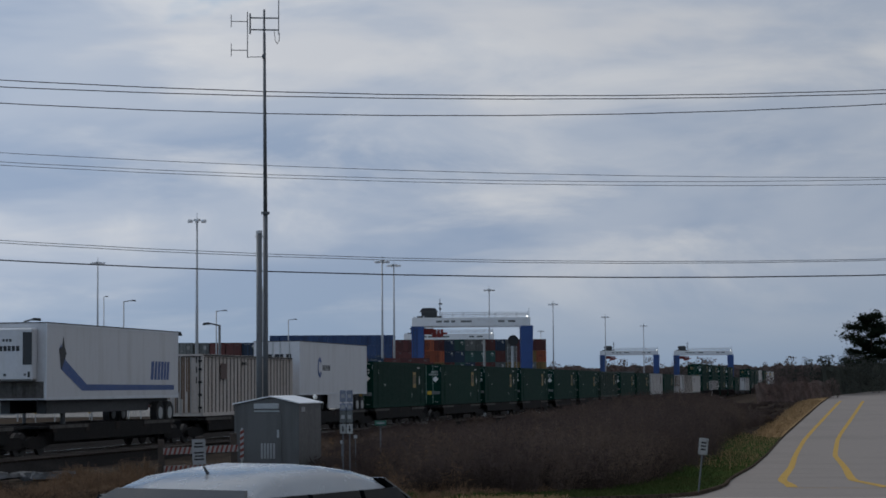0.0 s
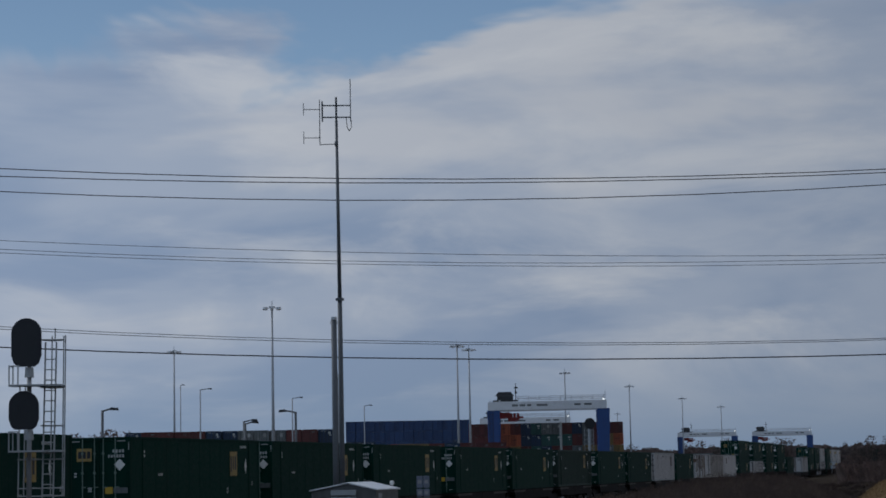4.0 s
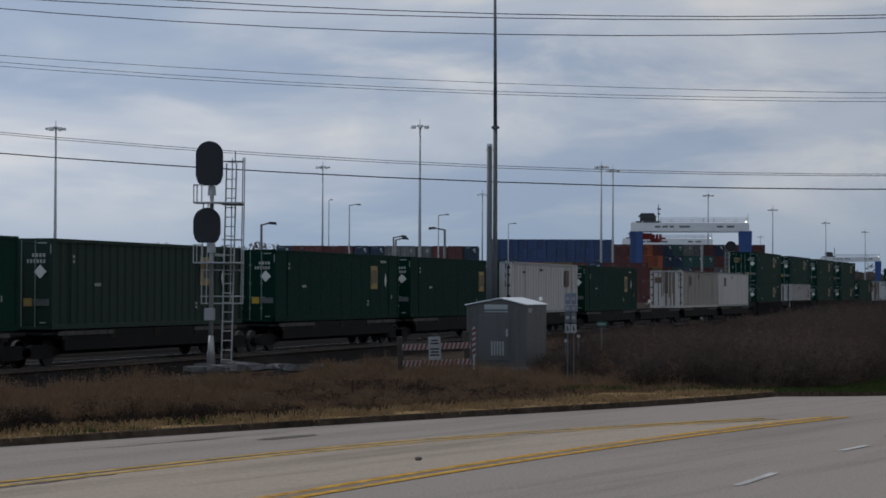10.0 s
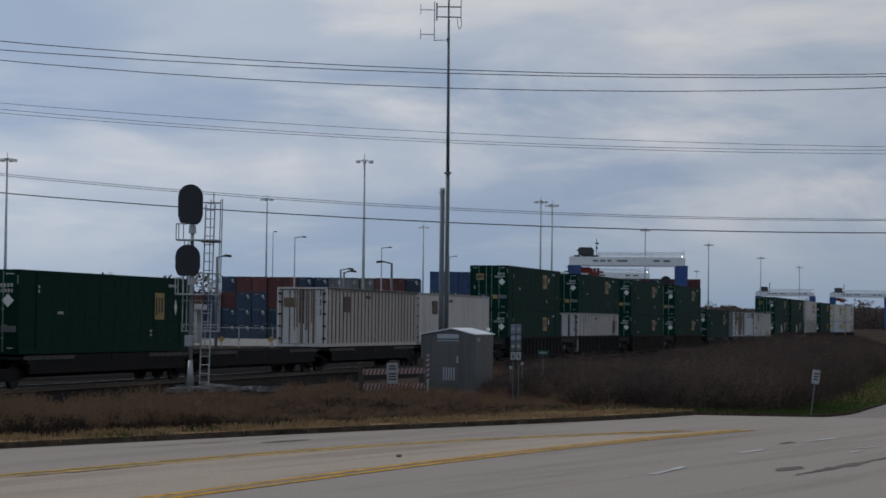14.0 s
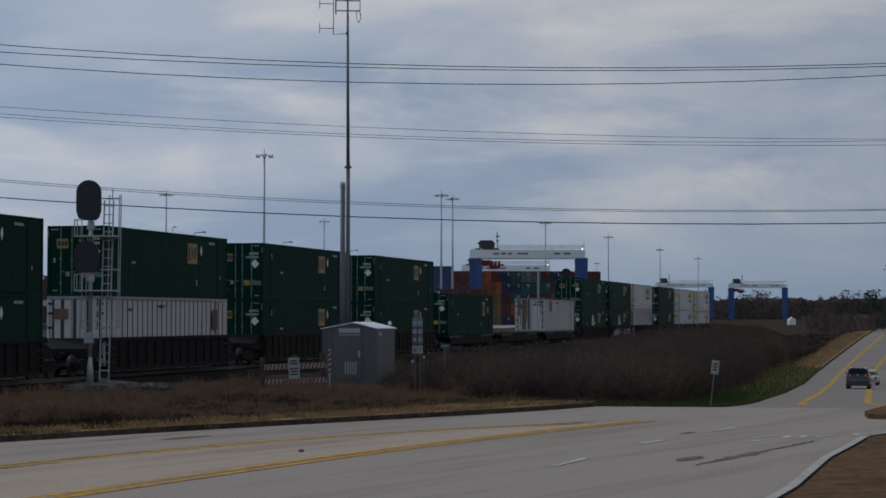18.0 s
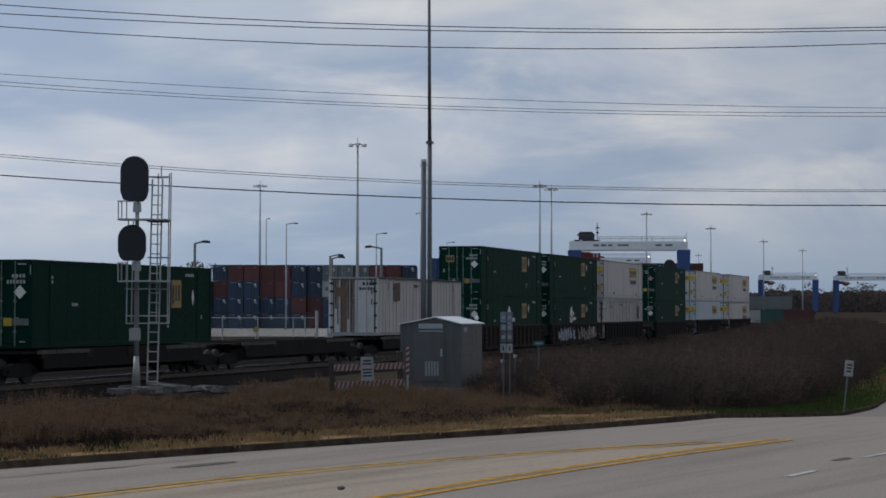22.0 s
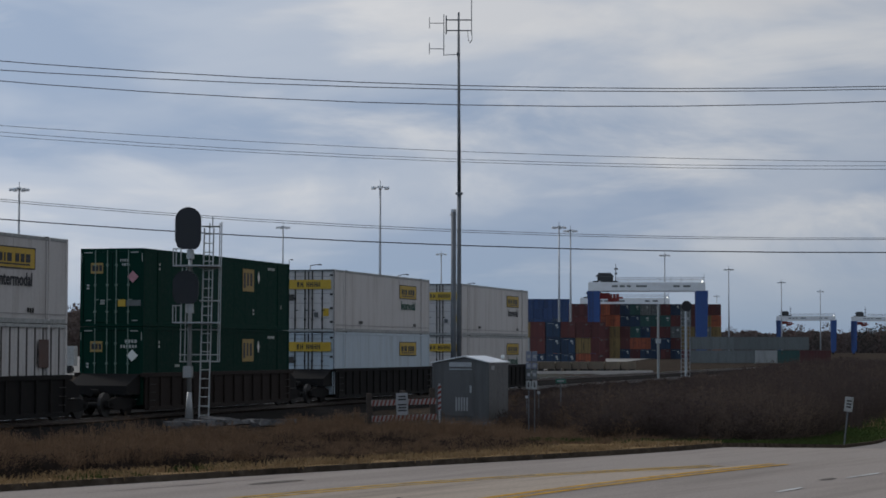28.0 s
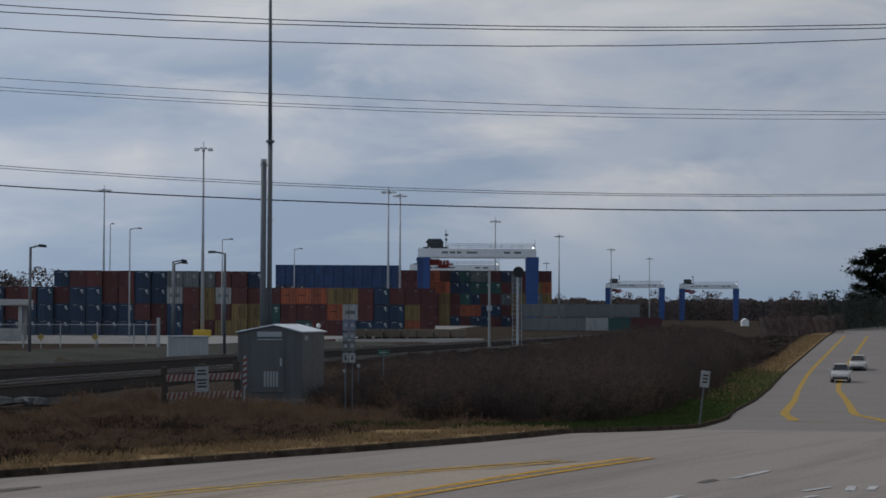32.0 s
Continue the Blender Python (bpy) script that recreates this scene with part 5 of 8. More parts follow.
def graffiti(th):
    """Two sprayed scrawls on the car's side, as overlapping strokes without words."""
    r_ = random.Random(9)
    for x0, x1, a, b in ((-5.6, -0.6, 'graf_b', 'graf_w'), (0.6, 6.2, 'graf_w', 'stackm')):
        for k, mt in enumerate((a, b)):
            bm = B()
            n = 13
            for i in range(n):
                x = x0 + (x1 - x0) * (i + r_.uniform(0.1, 0.7)) / n
                za, zb = r_.uniform(0.34, 0.7), r_.uniform(0.95, 1.36)
                lean, w = r_.uniform(-0.25, 0.25), r_.uniform(0.05, 0.13) * (1.6 - k * 0.7)
                y = -1.466 - k * 0.006
                prism(bm, [(x - w, za), (x + w, za + 0.05), (x + w + lean, zb), (x - w + lean, zb - 0.04)], 'y', y - 0.004 - i * 0.0002, y)
                if i % 3 == 0:
                    prism(bm, [(x, za), (x + 0.5, za + 0.12), (x + 0.5, za + 0.22), (x, za + 0.1)], 'y', y - 0.004 - i * 0.0002 - 0.0001, y)
            part("graffiti", bm, mt, th, "sprayed graffiti scrawl in blue and white" if k == 0 else "")
    return tagged(th, "rust-brown well car with blue and white graffiti")


TRAIN = []  # (thing, distance of its middle along the train, height of its base)


def once(key, maker):
    """The first thing of a kind is built, later ones are copies of it."""
    if key in protos:
        return copy_thing(protos[key], Matrix())
    protos[key] = maker()
    return protos[key]


def green(v=0):
    return once(('green', v), lambda: make_green(variant=v))


def green_h():
    def mk():
        c = make_green(variant=4)
        make_h(c)
        return tagged(c, "dark green freight container with a low white house mark")
    return once('green_h', mk)


def grey_green():
    return once('grey_green', lambda: tagged(make_green('ribbed', 'greygreen', 2), "faded grey-green ribbed freight container with a pale logo panel"))


def white_ribbed():
    return once('white_ribbed', lambda: make_white('ribbed', 'white', "white ribbed steel freight container with grey streaks"))


def white_pressed():
    return once('white_pressed', lambda: make_white('pressed', 'white', "white pressed-steel freight container with grey streaks"))


def ivory():
    return once('ivory', lambda: make_white('tan', 'offwhite', "ivory ribbed container with rust-stained doors", 'rustdoor'))


def white_plain():
    return once('white_plain', lambda: make_white('smooth', 'white', "plain white smooth-sided freight container"))


def white_rusty():
    return once('white_rusty', lambda: make_white('pressed', 'white', "white container with fine upright seams and rust-stained doors", 'rustdoor', (-4.9, 1.75, -3.9, 2.65)))


def jb(ink='black', body='white'):
    return once(('jb', ink, body), lambda: make_jb(ink, body))


LOW, TIER = 0.38, 2.94
SINGLE_Z = 1.2
for mid, maker in ((41.8, ivory), (74.6, lambda: green(0)), (94.8, lambda: green(1)), (111.5, lambda: green(0)), (128.3, lambda: green(1)), (146.9, lambda: green(1)), (163.6, lambda: green(0)), (180.6, grey_green), (198.8, lambda: green(1)), (215.4, lambda: green(0)), (232.6, white_pressed), (249.4, lambda: green(0)), (280.5, ivory), (295.8, white_plain), (396.9, lambda: green(1)), (432.8, white_rusty)):
    TRAIN.append((maker(), mid, SINGLE_Z))
for mid, low, high in ((315.4, lambda: green(4), lambda: green(4)), (336.3, white_ribbed, lambda: green(4)), (356.6, lambda: green(4), lambda: green(4)), (377.8, lambda: green(4), lambda: green(4)), (452.0, green_h, lambda: green(4)), (469.1, green_h, lambda: green(4)), (486.4, white_ribbed, jb), (507.3, lambda: green(4), lambda: green(3)), (528.0, lambda: jb('', 'paleblue'), lambda: jb('jb_green')), (549.0, lambda: jb('jb_green'), jb)):
    TRAIN.append((low(), mid, LOW))
    TRAIN.append((high(), mid, LOW + TIER))
    rust = mid in (452.0, 507.3, 377.8, 356.6)
    if mid == 469.1:
        TRAIN.append((graffiti(well_car(17.6, True)), mid, 0.0))
        continue
    TRAIN.append((once(('well', rust), lambda: well_car(17.6, rust)), mid, 0.0))
TRAIN.append((trailer('swoosh'), 23.4, 0.95))
TRAIN.append((trailer('ring'), 58.0, 0.95))
for mid in (6.0, 23.4, 41.8, 58.0, 74.6, 94.8, 111.5, 128.3, 146.9, 163.6, 180.6, 198.8, 215.4, 232.6, 249.4, 264.8, 280.5, 296.6, 396.9, 414.6, 432.8):
    TRAIN.append((once('spine', lambda: spine_car(16.4)), mid, 0.0))


def train_pose(mid, z, t):
    p = on_line(mid - SPEED * t, 1.3, z)
    return pose(p.x, p.y, p.z, 0, 0, 90 - LINE_DEG)


for ob, mid, z in TRAIN:
    ob.matrix_basis = train_pose(mid, z, 0)


# ---- railway signal, mast, cabin and small things by the track ----
def oval(w, h, round_foot, n=18):
    """Outline of a signal background: half round head, rounded foot."""
    r = w / 2
    pts = [(r * math.cos(a), h / 2 - r + r * math.sin(a)) for a in [math.pi * i / n for i in range(n + 1)]]
    f = round_foot
    pts += [(-r, -h / 2 + f), (-r + 0.07 * f / 0.3, -h / 2 + 0.3 * f), (-r + 0.6 * f, -h / 2), (r - 0.6 * f, -h / 2), (r - 0.07 * f / 0.3, -h / 2 + 0.3 * f), (r, -h / 2 + f)]
    return pts


def railway_signal():
    th = thing("railway_signal", "tall two-headed railway signal with black oval backgrounds and a caged ladder", "railway signal", m=pose(-7.45, 68.6, 0.0, 0, 0, -4))
    bm = B()
    box(bm, -0.55, -0.55, -0.2, 0.9, 0.55, 0.05, 0.04)
    part("footing", bm, 'rubble', th, "pale concrete footing")
    bm = B()
    bmesh.ops.create_cone(bm, cap_ends=True, segments=14, radius1=0.15, radius2=0.075, depth=1.0, matrix=Matrix.Translation((0, 0, 0.53)))
    bar(bm, (0, 0, 0.9), (0, 0, 6.4), 0.075, 0.065, 14)
    part("mast", bm, 'alu', th, "pale aluminium mast", True)
    bm = B()
    box(bm, -0.2, -0.16, 1.5, 0.1, 0.16, 1.9, 0.02)
    part("junction_box", bm, 'alu', th)
    for zc, h, foot in ((6.53, 1.42, 0.32), (4.55, 1.12, 0.3)):
        bm = B()
        prism(bm, oval(0.88, h, foot), 'y', -0.2, -0.14)
        hd = part("background_plate", bm, 'black', th, "black oval background plate")
        hd.location = (-0.05 if zc > 5 else -0.12, 0, zc)
        for k in ((-0.36, 0.0, 0.36) if h > 1.3 else (-0.22, 0.22)):
            bm = B()
            bmesh.ops.create_cone(bm, cap_ends=False, segments=16, radius1=0.13, radius2=0.13, depth=0.32, matrix=Matrix.Translation((0, 0.02, k)) @ Matrix.Rotation(radians(90), 4, 'X'))
            part("lamp_hood", bm, 'black', hd)
        bm = B()
        box(bm, -0.2, -0.14, -h / 2 + 0.12, 0.2, 0.02, h / 2 - 0.12, 0.04)
        part("lamp_housing", bm, 'dark', hd)
        zb = zc - h / 2
        bm = B()
        bmesh.ops.create_cone(bm, cap_ends=True, segments=12, radius1=0.14, radius2=0.12, depth=0.3, matrix=Matrix.Translation((0, 0, zb - 0.16)))
        part("head_bracket", bm, 'galv', th)
    # two work platforms with hoops and rails
    for zp in (5.27, 3.36):
        bm = B()
        box(bm, -0.52, -0.45, zp - 0.03, 0.55, 0.12, zp + 0.02)
        box(bm, 0.2, -0.3, zp - 0.03, 0.98, 0.45, zp + 0.02)
        p = part("platform", bm, 'galv', th)
        for a, b in (((-0.5, -0.43, zp), (-0.5, -0.43, zp + 0.58)), ((-0.5, 0.1, zp), (-0.5, 0.1, zp + 0.58)), ((-0.24, -0.43, zp), (-0.24, -0.43, zp + 0.55))):
            bm = B()
            bar(bm, a, b, 0.02, seg=6)
            part("rail_post", bm, 'galv', p)
        bm = B()
        bar(bm, (-0.5, -0.43, zp + 0.56), (-0.5, 0.1, zp + 0.56), 0.018, seg=6)
        bar(bm, (-0.5, -0.43, zp + 0.56), (-0.2, -0.43, zp + 0.56), 0.018, seg=6)
        part("top_rail", bm, 'galv', p)
    # ladder and cage
    lx0, lx1, ly = 0.34, 0.66, 0.2
    for x in (lx0, lx1):
        bm = B()
        bar(bm, (x - 0.04, ly, 0.05), (x + 0.1, ly, 6.55), 0.026, seg=6)
        part("ladder_stile", bm, 'galv', th)
    z = 0.25
    while z < 6.5:
        bm = B()
        bar(bm, (lx0 - 0.04 + 0.022 * z, ly, z), (lx1 - 0.04 + 0.022 * z, ly, z), 0.017, seg=6)
        part("rung", bm, 'galv', th)
        z += 0.305
    for x, y in ((0.98, 0.2), (0.86, 0.55), (0.5, 0.62), (-0.3, -0.1), (-0.22, 0.28)):
        z0, z1 = (2.05, 6.75) if x > 0 else (2.05, 5.25)
        bm = B()
        bar(bm, (x, y, z0), (x + 0.05, y, z1), 0.02, seg=6)
        part("cage_bar", bm, 'galv', th)
    for z in (2.05, 2.28, 3.12, 4.1, 5.22, 6.62):
        bm = B()
        for a, b in (((0.3, 0.2), (0.98, 0.2)), ((0.98, 0.2), (0.86, 0.55)), ((0.86, 0.55), (0.5, 0.62)), ((0.5, 0.62), (0.3, 0.2))):
            bar(bm, (*a, z), (*b, z), 0.02, seg=6)
        if z < 3.5:
            bar(bm, (-0.34, -0.05, z), (0.35, 0.1, z), 0.02, seg=6)
        part("cage_hoop", bm, 'galv', th)
    bm = B()
    bar(bm, (0.72, 0.2, 6.55), (0.72, 0.2, 6.95), 0.02, seg=6)
    part("cage_bar", bm, 'galv', th)
    # pale flat rubble round the foot
    for i in range(34):
        x, y = random.uniform(-0.4, 3.4) ** 1.0, random.uniform(-2.2, 0.6)
        bm = B()
        n = random.choice((5, 6, 7))
        r0 = random.uniform(0.12, 0.42)
        prism(bm, [(r0 * random.uniform(0.7, 1.2) * math.cos(k * 6.283 / n), r0 * random.uniform(0.7, 1.2) * math.sin(k * 6.283 / n)) for k in range(n)], 'z', -0.12, random.uniform(0.1, 0.3))
        bmesh.ops.rotate(bm, verts=bm.verts, matrix=Matrix.Rotation(random.uniform(-0.35, 0.35), 3, 'X'))
        ob = tagged(new("rubble", mesh_of("rubble", bm, 'rubble')), "pale flat broken concrete slab on the ground by the signal", "rubble", "rubble by the signal")
        ob.matrix_basis = Matrix.Translation((-7.45 + x, 68.6 + y - 0.4, 0.04)) @ Matrix.Rotation(random.uniform(0, 3), 4, 'Z') @ Matrix.Diagonal((1.3, 0.9, 0.5, 1))


railway_signal()


def antenna_mast():
    th = thing("antenna_mast", "slim grey two-part antenna mast with whip and dipole aerials", "antenna mast", m=pose(1.78, 76.0, 0.0))
    bm = B()
    bar(bm, (0.0, 0, -0.1), (0, 0, 8.3), 0.095, 0.078, 14)
    part("lower_pole", bm, 'pole', th, smooth=True)
    bm = B()
    bar(bm, (0, 0, 8.3), (-0.03, 0, 14.35), 0.068, 0.045, 12)
    part("upper_pole", bm, 'pole', th, smooth=True)
    bm = B()
    bar(bm, (0, 0, 8.27), (0, 0, 8.35), 0.14, seg=12)
    part("flange", bm, 'pole', th)
    bm = B()
    bar(bm, (-0.03, 0, 14.0), (-0.03, 0, 15.15), 0.035, seg=8)
    part("head_post", bm, 'pole', th)
    for z in (14.45, 14.85):
        bm = B()
        bar(bm, (-0.52, -0.08, z), (0.45, -0.08, z), 0.024, seg=6)
        part("cross_arm", bm, 'pole', th)
    bm = B()
    bar(bm, (0.45, -0.1, 14.3), (0.45, -0.1, 15.75), 0.018, seg=6)
    part("whip_aerial", bm, 'pole', th)
    bm = B()
    bar(bm, (-0.5, -0.1, 14.3), (-0.5, -0.1, 15.0), 0.03, seg=6)
    part("clamp_post", bm, 'pole', th)
    bm = B()
    bar(bm, (-0.59, -0.1, 13.5), (-0.59, -0.1, 15.05), 0.018, seg=6)
    bar(bm, (-0.59, -0.1, 13.52), (0.0, -0.05, 13.55), 0.014, seg=6)
    d = part("dipole_boom", bm, 'pole', th)
    for z in (13.75, 14.72):
        bm = B()
        bar(bm, (-0.6, -0.1, z), (-1.13, -0.1, z), 0.014, seg=6)
        bar(bm, (-1.13, -0.1, z - 0.2), (-1.13, -0.1, z + 0.22), 0.014, seg=6)
        part("dipole", bm, 'pole', d)
    bm = B()
    pts = [(0.3, -0.1, 14.45), (0.33, -0.1, 14.1), (0.4, -0.1, 13.98), (0.47, -0.1, 14.1), (0.47, -0.1, 14.35)]
    for a, b in zip(pts, pts[1:]):
        bar(bm, a, b, 0.012, seg=5)
    part("cable_loop", bm, 'wire', th)
    bm = B()
    box(bm, -0.1, -0.12, 13.5, 0.02, 0.06, 13.62)
    part("clamp", bm, 'pole', th)


antenna_mast()


def short_pole():
    th = thing("utility_pole", "short weathered grey pole beside the antenna mast", "pole", m=pose(1.57, 75.7, 0.0))
    bm = B()
    bar(bm, (0, 0, -0.1), (0, 0, 7.62), 0.105, 0.095, 14)
    part("shaft", bm, 'pole', th, smooth=True)
    bm = B()
    bar(bm, (0, 0, 7.6), (0, 0, 7.7), 0.11, 0.09, 12)
    bar(bm, (-0.13, 0, 7.5), (0.15, 0, 7.5), 0.025, seg=6)
    part("cap", bm, 'galv', th)


short_pole()


def equipment_cabin():
    th = thing("equipment_cabin", "grey sheet-metal railway equipment cabin with a shallow pale gable roof", "cabin", m=pose(2.15, 73.4, 0.0, 0, 0, -20))
    w, d, h = 1.05, 1.15, 2.0
    bm = B()
    prism(bm, [(-w, -0.1), (w, -0.1), (w, h), (0.15, h + 0.2), (-w, h)], 'y', -d, d)
    part("body", bm, 'cabin', th)
    for s in (-1, 1):
        bm = B()
        a, b = ((-w - 0.06, h - 0.01), (0.15, h + 0.225)) if s < 0 else ((0.15, h + 0.225), (w + 0.06, h - 0.0))
        prism(bm, [a, b, (b[0], b[1] + 0.035), (a[0], a[1] + 0.035)], 'y', -d - 0.08, d + 0.08)
        part("roof_sheet", bm, 'cabroof', th, "pale roof sheet")
    bm = B()
    box(bm, -0.42, -d - 0.05, h - 0.16, 0.42, -d, h + 0.02, 0.02)
    part("vent_hood", bm, 'galv', th)
    bm = B()
    box(bm, -0.42, -d - 0.02, h - 0.24, 0.42, -d, h - 0.2)
    part("vent_lip", bm, 'galv', th)
    bm = B()
    box(bm, -0.62, -d - 0.025, 0.12, 0.5, -d, h - 0.32, 0.01)
    dr = part("door", bm, 'cabin', th)
    bm = B()
    box(bm, 0.36, -d - 0.07, 0.95, 0.42, -d - 0.025, 1.2)
    part("door_handle", bm, 'galv', dr)
    bm = B()
    for i in range(5):
        box(bm, -0.18 + i * 0.1, -d - 0.034, 0.3, -0.12 + i * 0.1, -d - 0.026, 0.78)
    part("number_mark", bm, 'sign_w', dr, "white bars of a painted number")
    bm = B()
    box(bm, w, -d + 0.25, 1.75, w + 0.02, -d + 0.6, 1.9)
    part("side_plate", bm, 'sign_w', th)
    for x in (-w - 0.012, w - 0.028):
        bm = B()
        box(bm, x, -d - 0.012, -0.05, x + 0.04, -d + 0.03, h)
        part("corner_trim", bm, 'cabin', th)
    bm = B()
    box(bm, -w - 0.15, -d - 0.15, -0.2, w + 0.15, d + 0.15, -0.08)
    part("plinth", bm, 'rubble', th)
    t2 = thing("gps_antenna", "small white dome antenna on a thin post behind the cabin", "antenna", m=pose(3.35, 74.3, 0))
    bm = B()
    bar(bm, (0, 0, -0.05), (0, 0, 2.15), 0.025, seg=8)
    part("post", bm, 'galv', t2)
    bm = B()
    bmesh.ops.create_uvsphere(bm, u_segments=12, v_segments=8, radius=0.075, matrix=Matrix.Translation((0, 0, 2.2)) @ Matrix.Diagonal((1, 1, 1.1, 1)))
    part("dome", bm, 'decal', t2, "white dome", True)


equipment_cabin()


def barrier():
    th = thing("barricade", "red and white striped wooden barricade with a white notice", "barricade", m=pose(-0.28, 70.2, -0.24, 0, -2.0, 2))
    for x, h in ((-1.12, 1.25), (0.04, 1.3), (1.05, 1.35)):
        bm = B()
        box(bm, x - 0.1, 0.03, -0.2, x + 0.1, 0.2, h, 0.015)
        part("post", bm, 'wood', th)
    for z in (0.26, 0.80):
        bm = B()
        box(bm, -1.06, -0.02, z, 1.18, 0.03, z + 0.2)
        b_ = part("board", bm, 'stripe_w', th)
        for i in range(16):
            x = -1.05 + i * 0.14
            bm = B()
            prism(bm, [(x, z + 0.002), (x + 0.065, z + 0.002), (x + 0.13, z + 0.198), (x + 0.065, z + 0.198)], 'y', -0.026, -0.021)
            part("stripe", bm, 'stripe_r', b_)
    bm = B()
    box(bm, -0.2, -0.07, 0.46, 0.2, -0.05, 1.22)
    s = part("notice", bm, 'sign_w', th, "white notice board")
    for z, w in ((1.1, 0.24), (1.0, 0.28), (0.82, 0.3), (0.72, 0.26), (0.62, 0.3)):
        bm = B()
        box(bm, -w / 2, -0.076, z - 0.03, w / 2, -0.071, z + 0.02)
        part("text_bar", bm, 'gasket', s)
    t2 = thing("marker_post", "small striped red and white marker plate on a post", "marker", m=pose(0.98, 70.3, 0))
    bm = B()
    box(bm, -0.03, 0, -0.1, 0.03, 0.04, 1.3)
    part("post", bm, 'galv', t2)
    bm = B()
    box(bm, -0.055, -0.02, 0.35, 0.055, -0.003, 1.25)
    pl = part("plate", bm, 'sign_w', t2)
    for i in range(5):
        bm = B()
        prism(bm, [(-0.055, 0.38 + i * 0.18), (0.055, 0.44 + i * 0.18), (0.055, 0.53 + i * 0.18), (-0.055, 0.47 + i * 0.18)], 'y', -0.026, -0.021)
        part("stripe", bm, 'stripe_r', pl)


barrier()


def route_signs():
    th = thing("route_sign_assembly", "two steel posts with stacked route shields and arrow plates", "road sign", m=pose(3.9, 65.9, 0, 0, 0, -8))
    for x in (-0.095, 0.095):
        bm = B()
        box(bm, x - 0.016, -0.016, -0.2, x + 0.016, 0.016, 2.42)
        part("post", bm, 'pole', th)
        for z0, z1, m_ in ((2.09, 2.42, 'sign_b'), (1.85, 2.05, 'sign_b'), (1.51, 1.83, 'stackg'), (1.20, 1.47, 'stackw')):
            bm = B()
            box(bm, x - 0.086, -0.05, z0, x + 0.086, -0.03, z1, 0.008)
            p = part("plate", bm, m_, th)
            bm = B()
            if z1 < 1.6:
                prism(bm, [(x - 0.04, z0 + 0.12), (x, z0 + 0.05), (x + 0.04, z0 + 0.12), (x + 0.015, z0 + 0.12), (x + 0.015, z0 + 0.22), (x - 0.015, z0 + 0.22), (x - 0.015, z0 + 0.12)], 'y', -0.056, -0.051)
            else:
                box(bm, x - 0.05, -0.056, (z0 + z1) / 2 - 0.05, x + 0.05, -0.051, (z0 + z1) / 2 + 0.05)
            part("mark", bm, 'gasket' if m_ == 'stackw' else 'sign_w', p)
    for x, y, z, lab in ((14.6, 68.3, -0.2, "small white sign on a thin post by the road bank"),):
        t2 = thing("road_sign", lab, "road sign", m=pose(x, y, z, 0, 7, 10))
        bm = B()
        box(bm, -0.02, 0, -0.5, 0.02, 0.03, 1.05)
        part("post", bm, 'pole', t2)
        bm = B()
        box(bm, -0.15, -0.03, 0.62, 0.15, -0.012, 1.12, 0.01)
        p = part("plate", bm, 'stackw', t2)
        bm = B()
        for z2 in (0.98, 0.88, 0.78):
            box(bm, -0.08, -0.036, z2 - 0.025, 0.08, -0.031, z2 + 0.025)
        part("text_mark", bm, 'gasket', p)
    t3 = thing("street_sign", "small green street name sign on a thin post", "road sign", m=pose(5.5, 74.8, 0, 0, 0, -10))
    bm = B()
    bar(bm, (0, 0, -0.1), (0, 0, 1.4), 0.025, seg=8)
    part("post", bm, 'pole', t3)
    bm = B()
    box(bm, -0.19, -0.02, 1.25, 0.19, 0.02, 1.41, 0.006)
    p = part("plate", bm, 'sign_g', t3)
    bm = B()
    box(bm, -0.13, -0.026, 1.31, 0.13, -0.021, 1.35)
    part("text_bar", bm, 'sign_w', p)
    for x, y, h in ((4.1, 72.2, 0.85), (4.55, 72.6, 1.0)):
        t4 = thing("marker_stake", "thin grey utility stake near the cabin", "marker", "stakes", pose(x, y, 0))
        bm = B()
        bar(bm, (0, 0, -0.1), (0, 0, h), 0.02, seg=6)
        part("stake", bm, 'pole', t4)
        bm = B()
        box(bm, -0.05, -0.03, h - 0.1, 0.05, 0.03, h)
        part("cap", bm, 'galv', t4)


route_signs()


# ---- overhead wires: sagging spans in one plane, far poles out of view ----
def cable(a, b, c, radius, material, y, label):
    """A wire at height a + b x + c x squared, in the plane of y."""
    cu = bpy.data.curves.new("cable", 'CURVE')
    cu.dimensions, cu.bevel_depth, cu.bevel_resolution = '3D', radius, 1
    sp = cu.splines.new('POLY')
    n = 41
    sp.points.add(n - 1)
    for i in range(n):
        x = -70 + i * 4.0
        sp.points[i].co = (x, y, a + b * x + c * x * x, 1)
    tmp = bpy.data.objects.new("cable", cu)
    me = bpy.data.meshes.new_from_object(tmp)
    bpy.data.objects.remove(tmp)
    me.materials.append(M[material])
    return tagged(new("power_cable", me), label, "power cable", "overhead cables")


